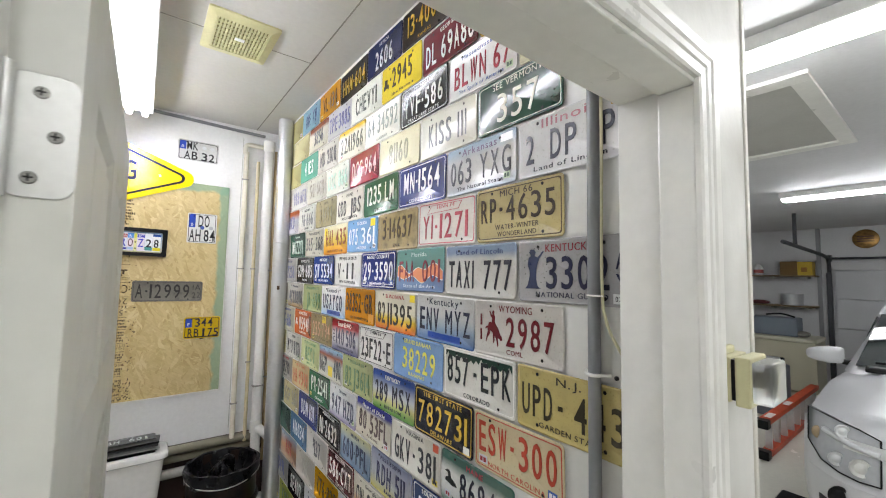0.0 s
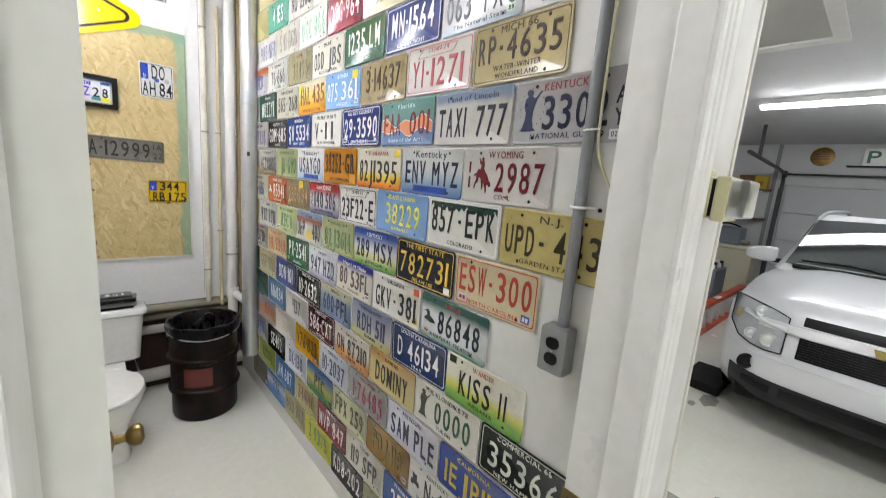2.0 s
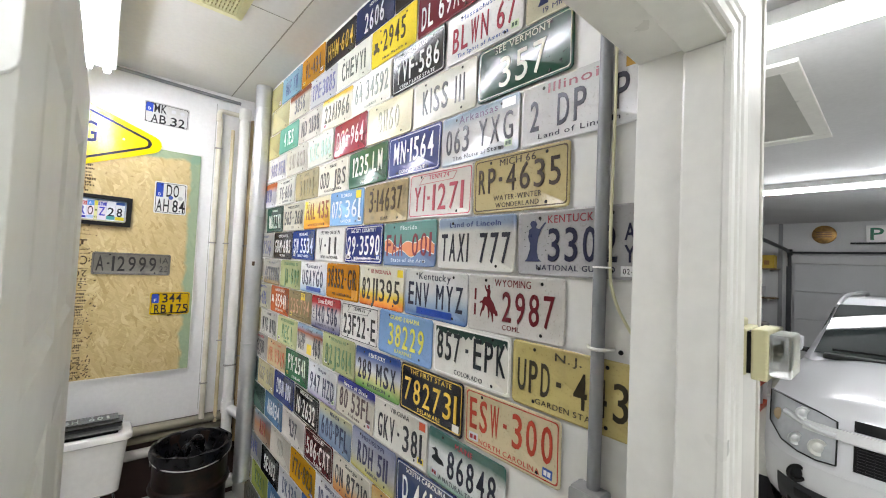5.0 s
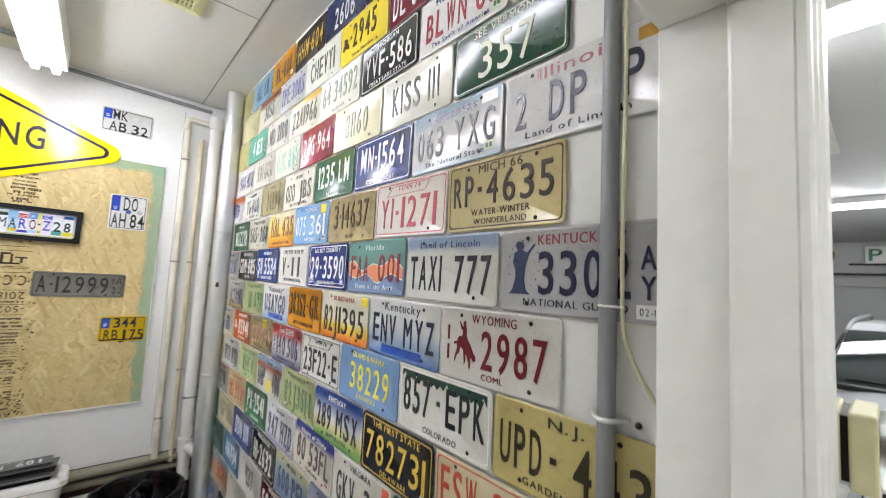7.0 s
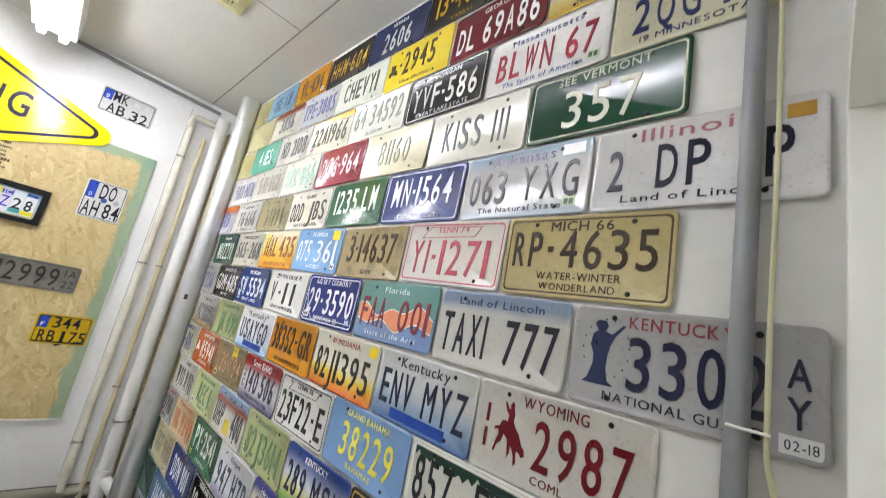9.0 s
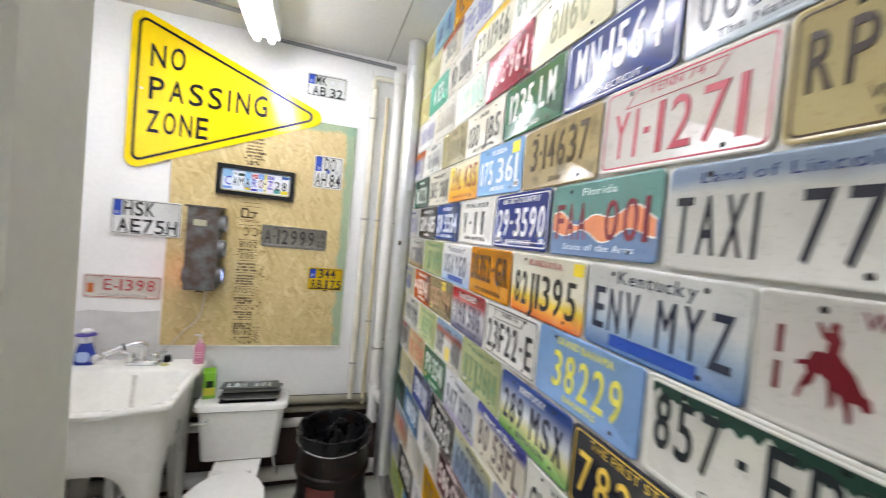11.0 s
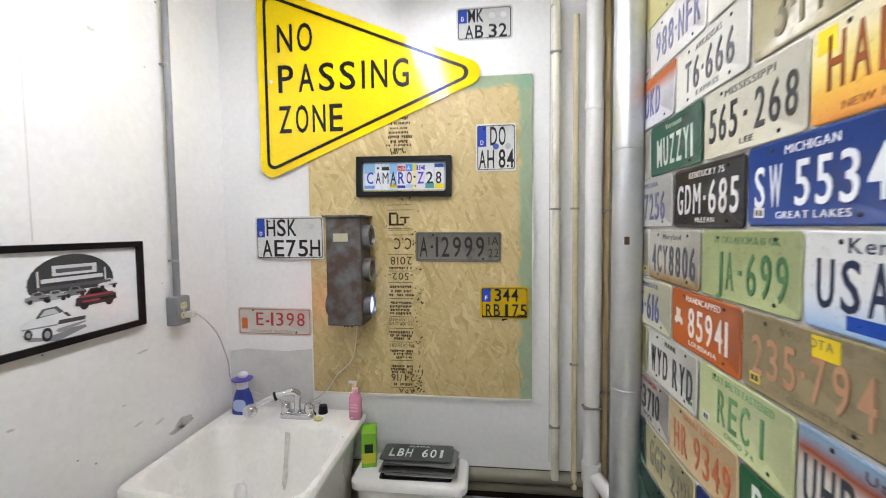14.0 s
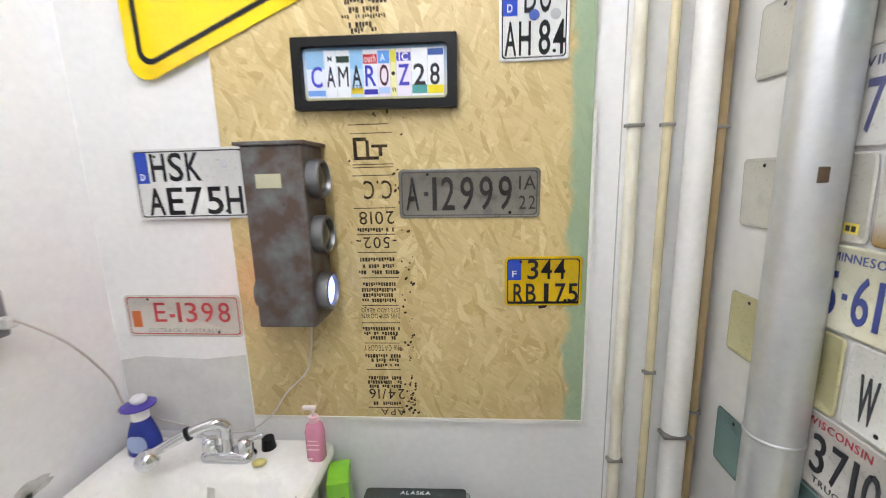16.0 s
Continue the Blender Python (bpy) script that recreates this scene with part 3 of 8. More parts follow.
ROWS_OF_PLATES = {
    0: [("#8d8f86", "", K), ("#4a1f1c", "", K), ("#2a211b", "13-4002", "#c9a32e", "", None, "KANSAS"), ("#26325f", "2606", "#d8d8d2", "NEVADA"), ("#23222c", "HHM-604", "#c2a23a"),
        ("#c58a1d", "VL-434", "#4a2f12"), ("#8fb8cf", "81E TW", "#49618a"), ("#c9c28a", "", K)],
    1: [("#d9b24a@0,#e6d488@0.25,#d3e0e6@0.6,#aac9da@1", "BBR 84", K, "", None, "NORTH DAKOTA"), ("#6d1f2a", "DL 69A86", WHT, "GEORGIA"), (YEL, "-2945", "#3c3512", "", None, "New Mexico"),
        ("#d9dcd0", "CHEVY1", "#4a5148"), ("#dfe2ea", "TPE-3885", "#5c5f8c"), ("#dcd9c9@0,#e0dccd@0.7,#8a4b2e@0.85", "3856", "#5a5e66"), ("#d9d3a0", "", K), ("#d6d2a8", "", K)],
    2: [("#ddd9bd", "2QG 135", "#28305a", "10.000 LAKES", None, "19 MINNESOTA 68"), ("#ecebea", "BLWN 67", "#9b2f3c", "Massachusetts", "#34508a", "The Spirit of America", "#34508a"), ("#1d1d1f", "YVF-586", "#d9d9d4", "MICHIGAN", None, "GREAT LAKE STATE"),
        ("#dcdcd0", "64 34592", "#8a948a", "", None, "ALABAMA"), ("#d9d6c2@0,#dcd9c8@0.75,#c9a83a@0.9", "22A1966", "#55564a"), ("#dddbd2", "ND 2108", "#45464a"), ("#5fae94", "4 IES", "#dfeee6"), ("#cfc88e", "", K)],
    3: [("#12422c", "357", "#d5d9c4", "SEE VERMONT"), ("#d6d5c8", "KISS III", "#3c3f3a", "", None, ""), ("#d9d5b6", "81160", "#8f8f74"), ("#8b2f3c", "DCG-964", "#e2c9c4"),
        ("#dcdfd6", "DZC 866", "#9fc4b4"), ("#dcdad0", "541-6GB", "#8a857a"), ("#dddcd9", "988-NFR", "#6a6a8a"), ("#d8d5c9", "", K)],
    4: [("#dcdbda", "2 DP", "#1c1e2e", "Illinois", "#a4606a", "Land of Lincoln"), ("#c9d9ea@0,#e9eaea@0.25,#e6e8ea@0.7,#b6cde6@1", "063 YXG", "#23252c", "Arkansas", "#4a2450", "The Natural State"), ("#33407a", "MN-1564", "#e4e6ea", "", None, "CONNECTICUT"),
        ("#3f7257", "1235 LM", "#e3e8de", "", None, "73 OHIO"), ("#e3e1d6", "ODD JBS", "#3a3a3c", "MAINE", None, "VACATIONLAND"), ("#a39b7c", "3-1494", "#6d674e", "SDAK."), ("#dcdcd6", "T6-666", "#5a5c62", "ARKANSAS", None, "EXPIRES"), ("#dcdce2@0,#dcdce2@0.6,#c9703a@0.85", "OKD", "#5b5f96")],
    5: [(TAN, "RP-4635", "#35281a", "MICH 66", None, "WONDERLAND"), ("#e9e5e0", "YI-1271", "#b5545e", "TENN 74"), ("#a3936f", "3-14637", "#3d3023", "", None, "SDAK"), ("#7fa9d6", "075 361", "#e6ecf2", "FLORIDA", None, "ANTIQUE"),
        ("#d0873a@0,#e0b04a@0.3,#e9d77a@0.55,#e8e2c4@0.9", "HAL 435", "#8a4a28", "", None, "NEW MEXICO USA"), ("#dedcce", "565-268", "#3b3c40", "MISSISSIPPI", None, "LEE"), ("#2f5f4c", "MUZZY1", "#d5dcd2", "Vermont"), ("#d8d6cc", "", K)],
    6: [("#bcbbbe", "3302", "#20223a", "KENTUCKY", "#8a2a34", "NATIONAL GUARD", "#20223a"), ("#e4e4e0@0,#e4e4e0@0.72,#9fb2cf@0.86", "TAXI 777", "#25262e", "Land of Lincoln", "#2c3a6a"), ("#7d9ac8@0,#7d9ac8@0.46,#7fb0ac@0.5,#7fb0ac@1", "FAA 001", "#7a3440", "Florida", "#cfe0e0", "State of the Arts", "#cfdcea"),
        ("#2c3a80", "29-3590", "#e8e9ea", "BIG SKY COUNTRY", None, "MONTANA 75"), ("#eeeeea", "V-II", "#2c2d2f", "LIVE FREE OR DIE 73", None, "NEW HAMPSHIRE"), ("#2d4a94", "SW 5534", "#e8ecf0", "MICHIGAN", None, "GREAT LAKES"), ("#26242a", "GDM-685", "#e0ddd8", "KENTUCKY 75", None, "McLEAN"), ("#dcdcd8", "5-7256", "#55587a", "VIRGINIA")],
    7: [("#e9e7e4", "2987", "#64121a", "WYOMING", None, "COML"), (SKYBLUE, "ENV MYZ", "#242a3c", "Kentucky", None, "McLEAN", "#20469a"), (SUNSET, "82J1395", "#31302a", "81 INDIANA", "#94323a"), ("#b87a1c", "38352-GR", "#2c1f22", "", None, "NY COMMERCIAL"),
        ("#8fb0d8@0,#d9e2ea@0.3,#e9ebec@0.6", "USAYGO", "#29304a", "Kentucky", None, "McLEAN", "#20469a"), ("#b9c492", "JA-699", "#4f7a50", "77 OKLAHOMA IS OK"), ("#a5803a@0,#d9d5ca@0.3,#e0ded8@1", "4CY8806", "#4a4c5a", "Maryland"), ("#d9d6cc", "", K)],
    8: [("#d6c583", "UPD-443", "#3a3424", "N.J.", None, "GARDEN STATE"), ("#e0dfd8", "857-EPK", "#23282a", "", None, "COLORADO"), ("#7ea2d2", "38229", "#e2dc5a", "GRAND BAHAMA", "#e2dc5a", "BAHAMAS", "#e2dc5a"), ("#f0f0ee", "23F22-E", "#1c1d20", "TENN 76"),
        (REDBLUE, "140 506", "#2a2c4a", "Scenic IDAHO", WHT, "FAMOUS POTATOES"), ("#a89a78", "235-794", "#b58a6a", "N DAKOTA", "#8a7c5c", "PEACE GARDEN STATE", "#8a7c5c"), ("#d8703a", "85941", "#f0e4d8", "HANDICAPPED", None, "LOUISIANA"), ("#cfcdb4", "5-616", "#3f4a86", "MINNESOTA")],
    9: [("#d3c7a4", "ESW-300", "#b0402c", "", None, "NORTH CAROLINA"), ("#23252f", "782731", "#d9b64a", "THE FIRST STATE", None, "DELAWARE"), ("#4f8a4a@0,#8fb56a@0.12,#e0dc9a@0.3,#d9dfe8@0.5,#4560a8@0.85,#33509a@1", "289 MSX", "#23263a", "KENTUCKY", WHT, "JEFFERSON"), ("#b4bb8a", "82J3614", "#5f8058", "INDIANA 78"),
        ("#dcdad4@0,#e2e0da@0.55,#a8583a@0.75,#9ab6d6@0.9", "UHP 400", "#3c3e44", "Utah!"), ("#c9d2a0", "REC 1", "#5f9060", "SEAT BELTS FASTENED", None, "OHIO 74"), ("#dcddd8", "WYD RYD", "#33363a", "MAINE"), ("#dcd6a8", "J", "#4a8a64")],
    10: [None, ("#5c8a74@0,#dfe3e2@0.2,#e2e6e6@0.62,#3c6a60@0.84", "86848", "#2a2d3a", "MAINE", "#a83a48", "A NATURAL TREASURE"), ("#ecebe4", "GKV-381", "#2a2c30", "VIRGINIA"), ("#d9d4c4@0,#dcd8ca@0.7,#4a50a0@0.85", "80 53FL", "#5a4a4a", "Heart of Dixie", WHT, "Alabama"), ("#9a8fb4@0,#dfe2e8@0.3,#e4e6ea@1", "947 HZD", "#3a4058", "Oregon"),
         ("#3c7a54", "PX-2541", "#e4e8de", "", None, "COLORADO"), ("#e0c9a0", "HR 9349", "#c06a3c", "GREAT LAKES"), ("#e2e0dc", "P3710", "#2c2d30", "WISCONSIN", "#a82f3a", "TRUCK")],
    11: [(GREENHILL, "KISS II", "#2a2a22", "WANDER", "#a83a2a", "INDIANA"), ("#2a3c6c", "D 46134", "#e6e8ea", "SOUTH CAROLINA", None, "1969"), ("#d9d37a@0,#d4d8e0@0.35,#aab4d8@1", "RDH 511", "#2f3358", "MISSISSIPPI", None, "RANKIN"), ("#7f93b0@0,#9fb2c8@0.6,#d9d6b0@0.9", "600-PFL", "#2f3a58", "NEVADA"),
         ("#1f1e20", "10-2632", "#e2e0da", "NEBRASKA 66"), ("#3d4a8c", "DDN 101", "#d9dce4"), ("#d2c9a0", "GGF 280", "#8a8672"), ("#6f8a86", "", K)],
    12: [("#1c2421", "35366", "#d9dccf", "COMMERCIAL 68", None, "NEW HAMPSHIRE"), ("#e6e4da", "0000", "#2f5a40", "THE KLONDIKE 78", "#3a3a38", "YUKON", "#3a3a38"), ("#d2c288@0,#cdbd84@0.6,#c49a58@1", "DOMINY", "#2b2622", "KANSAS"), ("#d98a4a@0,#e2b07a@0.25,#e6e2d6@0.5", "ON 87210", "#2c2c30", "Georgia", None, "BARROW"),
         ("#5a2428", "586-CXT", "#e6e0da", "MISSOURI", None, "TRAILER"), ("#e2e0dc", "*137", "#4a4c52"), ("#5f84a8", "A16034", "#dde4ea"), ("#4f6e62", "", K)],
    13: [("#33489a", "1EJP110", "#c9b44a", "CALIFORNIA"), ("#d9d8e4", "SAM PLE", "#2c2e48", "MISSOURI"), ("#a8a4a4", "1-76485", "#8a3a4c", "WISCONSIN"), ("#d9dce4", "10-2037", "#3a4468", "KENTUCKY"), ("#c9971f", "V76-823", "#3c2f14"), ("#d6d2c8", "918", "#a8a49a"), ("#c9b8a4@0,#d9a47a@0.5,#b0c4d9@1", "ASY", "#a8483a"), ("#cfc9c0", "", K)],
    14: [("#d9b91f", "12-145", "#3a2f12", "", None, "NEBRASKA"), ("#e2e1da", "N-602", "#2d2c2c", "KENTUCKY", None, "HISTORIC MOTOR VEHICLE"), ("#a87f3c", "PDJ-118", "#7c7434"), ("#d9d8b4", "FPX 259", "#44453c"), ("#4f9a58@0,#7ab06a@0.2,#e0dc5a@0.45,#5a8fd0@0.8,#3f70bc@1", "PTC", "#2c3048", "COLORADO", None, "IRATE"),
         ("#dfe0e4", "DK-130", "#4a5878"), ("#1e1f22", "SE402", "#d9d9d4"), ("#dcdde0", "3491", "#4a5a9a")],
    15: [("#dcdcd4", "41 WV", "#33363c", "West Virginia"), ("#34559a", "25654", "#e6e9ec", "71 MARYLAND"), ("#dcd9cc", "119 SFP", "#3c3d3f", "TEXAS"), ("#8c3038", "MVP 847", "#e4d6d2", "PRE PUC"), ("#c4ba84", "3-14140", "#7a4a34"), ("#5f88b4", "AM 687", "#c9d9e8"), ("#b9c46a", "KISS I", "#5a7a44"), ("#d9d6cc", "", K)],
    16: [None, ("#7a3038", "GE 04", "#cfd4e0"), ("#8f9068", "261-430", "#5f6240", "VIRGINIA"), ("#22262e", "KD8-202", "#e2e0da"), ("#d4d23f", "2 9375", "#4a7038", "", None, ""), ("#c4be8e", "658 763", "#6a6650"), ("#4f80c0@0,#8fb2dc@0.4,#e0e6ea@0.6,#5f90d0@1", "226", "#36507a"), ("#a8a49c", "CA5G8", "#5c5a56")],
}
SPECIAL = {"2987": dict(mx=0.042, mw=0.16), "3302": dict(mx=0.038, mw=0.2), "86848": dict(mx=0.03, mw=0.2), "0000": dict(mx=0.035, mw=0.18), "N-602": dict(mx=0.03, mw=0.2), "38229": dict(mx=0.01, mw=0.215),
           "ENV MYZ": dict(bands=[(0.22, 0.06, 0.78, 0.2, "#20469a")]), "USAYGO": dict(bands=[(0.25, 0.06, 0.8, 0.2, "#20469a")]), "23F22-E": dict(rim="#1c1d20"), "RP-4635": dict(rim="#4a3a22", mz=0.012, mh=0.068), "357": dict(mw=0.15, rim="#c9cbb4", mx=0.0),
           "857-EPK": dict(rim="#e4e3dc"), "ESW-300": dict(rim="#b0402c"), "YI-1271": dict(rim="#b5545e"), "782731": dict(rim="#d9b64a", bands=[(0.86, 0.04, 0.95, 0.2, "#e8e8e4")]), "29-3590": dict(rim="#e8e9ea"),
           "82J1395": dict(bands=[(0.86, 0.78, 0.97, 0.95, "#e0c82e")]), "075 361": dict(bands=[(0.78, 0.74, 0.92, 0.95, "#e6d23a")]), "235-794": dict(bands=[(0.55, 0.72, 0.72, 0.95, "#e0c52a")]), "TAXI 777": dict(mw=0.275), "UPD-443": dict(mw=0.27),
           "KISS II": dict(bands=[(0.03, 0.8, 0.13, 0.96, "#2f3a22")]), "GKV-381": dict(bands=[(0.86, 0.78, 0.96, 0.94, "#c8583a")]), "MN-1564": dict(rim="#c9ccd6"), "YVF-586": dict(rim="#c9c9c4"), "063 YXG": dict(bands=[(0.8, 0.8, 0.95, 0.95, "#f2f2f0")], mw=0.27),
           "BLWN 67": dict(mw=0.265), "85941": dict(mx=0.02), "UHP 400": dict(bands=[(0.42, 0.1, 0.6, 0.42, "#e0c832")]), "1EJP110": dict(mw=0.26), "35366": dict(mw=0.25, rim="#c9ccbf"), "10-2632": dict(rim="#d9d7d0"), "586-CXT": dict(rim="#d9d3cd"), "D 46134": dict(rim="#c9cdd4")}


def picture(ob, outline, colour, cx, cz, s):
    """A flat raised picture on a plate: a plain cut-out shape."""
    part("emblem", slab([(x * s, z * s) for x, z in outline], FRONT, FRONT - 0.0008, None, cx, cz), ink(colour), ob)


HORSE = [(-0.62, 0.1), (-0.5, 0.3), (-0.3, 0.34), (-0.2, 0.3), (-0.16, 0.55), (-0.3, 0.62), (-0.46, 0.9), (-0.4, 0.94), (-0.22, 0.74), (-0.1, 0.74), (-0.16, 0.84), (-0.06, 0.98), (0.08, 0.92), (0.06, 0.78), (0.16, 0.6), (0.12, 0.36), (0.26, 0.2), (0.5, 0.02), (0.72, -0.3), (0.86, -0.36), (0.92, -0.56), (0.76, -0.62), (0.62, -0.5), (0.46, -0.5), (0.52, -0.86), (0.42, -0.96), (0.34, -0.66), (0.22, -0.46), (0.1, -0.36), (0.12, -0.62), (0.0, -0.8), (-0.02, -0.6), (-0.1, -0.22), (-0.34, -0.1), (-0.44, -0.36), (-0.66, -0.5), (-0.78, -0.76), (-0.84, -0.7), (-0.74, -0.4), (-0.6, -0.16), (-0.66, 0.0), (-0.9, -0.06), (-0.86, 0.06)]
POST = [(-0.5, -1), (0.5, -1), (0.3, -0.86), (0.22, -0.5), (0.24, -0.1), (0.3, 0.2), (0.42, 0.5), (0.72, 0.86), (0.66, 0.9), (0.34, 0.58), (0.26, 0.6), (0.12, 0.66), (0.2, 0.82), (0.12, 0.98), (-0.1, 1.0), (-0.22, 0.86), (-0.1, 0.66), (-0.26, 0.56), (-0.32, 0.2), (-0.2, -0.1), (-0.2, -0.4), (-0.34, -0.84)]
BIRD = [(-0.9, -0.4), (0.2, -0.6), (0.9, -0.5), (0.7, -0.2), (0.0, 0.1), (-0.1, 0.6), (-0.45, 0.75), (-0.95, 0.5), (-0.5, 0.4), (-0.4, 0.1), (-0.8, -0.1)]
CART = [(-0.9, -0.6), (-0.6, -0.9), (-0.2, -0.6), (0.3, -0.6), (0.6, -0.9), (0.9, -0.6), (0.7, -0.1), (0.3, 0.0), (0.35, 0.8), (-0.6, 0.9), (-0.5, 0.0), (-0.8, -0.1)]
for key, tall in (("063 YXG", 0.022), ("ENV MYZ", 0.022), ("USAYGO", 0.022), ("2 DP", 0.023), ("2987", 0.018), ("357", 0.018), ("RP-4635", 0.018), ("UPD-443", 0.018), ("140 506", 0.022), ("HAL 435", 0.016), ("857-EPK", 0.017), ("3302", 0.018)):
    SPECIAL.setdefault(key, {})["th"] = tall
RUNS = {"TAXI 777": [("TAXI", 0.04, 0.46), ("777", 0.57, 0.96)], "YI-1271": [("YI", 0.08, 0.31), ("-", 0.31, 0.39), ("1271", 0.4, 0.9)], "RP-4635": [("RP", 0.05, 0.28), ("-", 0.29, 0.36), ("4635", 0.37, 0.94)],
        "ENV MYZ": [("ENV", 0.05, 0.44), ("MYZ", 0.52, 0.95)], "2987": [("2987", 0.385, 0.93)], "857-EPK": [("857", 0.05, 0.41), ("-", 0.45, 0.52), ("EPK", 0.55, 0.96)], "UPD-443": [("UPD", 0.04, 0.37), ("-", 0.39, 0.47), ("443", 0.53, 0.96)],
        "ESW-300": [("ESW", 0.05, 0.43), ("-", 0.44, 0.51), ("300", 0.53, 0.95)], "063 YXG": [("063", 0.05, 0.41), ("YXG", 0.5, 0.95)], "2 DP": [("2", 0.07, 0.19), ("DP", 0.32, 0.6), ("P", 0.77, 0.91)], "3302": [("3302", 0.27, 0.85)],
        "V-II": [("V", 0.1, 0.26), ("-", 0.3, 0.41), ("I", 0.42, 0.6), ("I", 0.62, 0.8)], "HAL 435": [("HAL", 0.08, 0.47), ("435", 0.52, 0.96)], "075 361": [("075", 0.05, 0.39), ("361", 0.46, 0.93)], "ODD JBS": [("ODD", 0.05, 0.4), ("JBS", 0.5, 0.94)],
        "140 506": [("140", 0.16, 0.5), ("506", 0.55, 0.92)], "29-3590": [("29", 0.07, 0.32), ("-", 0.33, 0.4), ("3590", 0.41, 0.95)], "USAYGO": [("USAYGO", 0.06, 0.89)], "SW 5534": [("SW", 0.05, 0.32), ("5534", 0.38, 0.95)],
        "38352-GR": [("38352", 0.03, 0.57), ("-", 0.57, 0.65), ("GR", 0.66, 0.95)], "23F22-E": [("23F22", 0.06, 0.7), ("-", 0.71, 0.79), ("E", 0.8, 0.94)], "GDM-685": [("GDM", 0.04, 0.46), ("-", 0.47, 0.53), ("685", 0.54, 0.95)],
        "565-268": [("565", 0.05, 0.42), ("-", 0.45, 0.52), ("268", 0.56, 0.95)], "JA-699": [("JA", 0.18, 0.42), ("-", 0.43, 0.51), ("699", 0.52, 0.92)], "GKV-381": [("GKV", 0.06, 0.43), ("-", 0.46, 0.53), ("381", 0.56, 0.93)],
        "357": [("357", 0.24, 0.78)], "FAA 001": [("FAA", 0.05, 0.42), ("001", 0.56, 0.94)], "82J1395": [("82", 0.05, 0.28), ("J", 0.29, 0.38), ("1395", 0.39, 0.94)], "782731": [("782731", 0.06, 0.93)], "289 MSX": [("289", 0.05, 0.4), ("MSX", 0.48, 0.93)], "UHP 400": [("UHP", 0.03, 0.36), ("400", 0.64, 0.95)]}
for key, runs in RUNS.items():
    SPECIAL.setdefault(key, {})["runs"] = runs
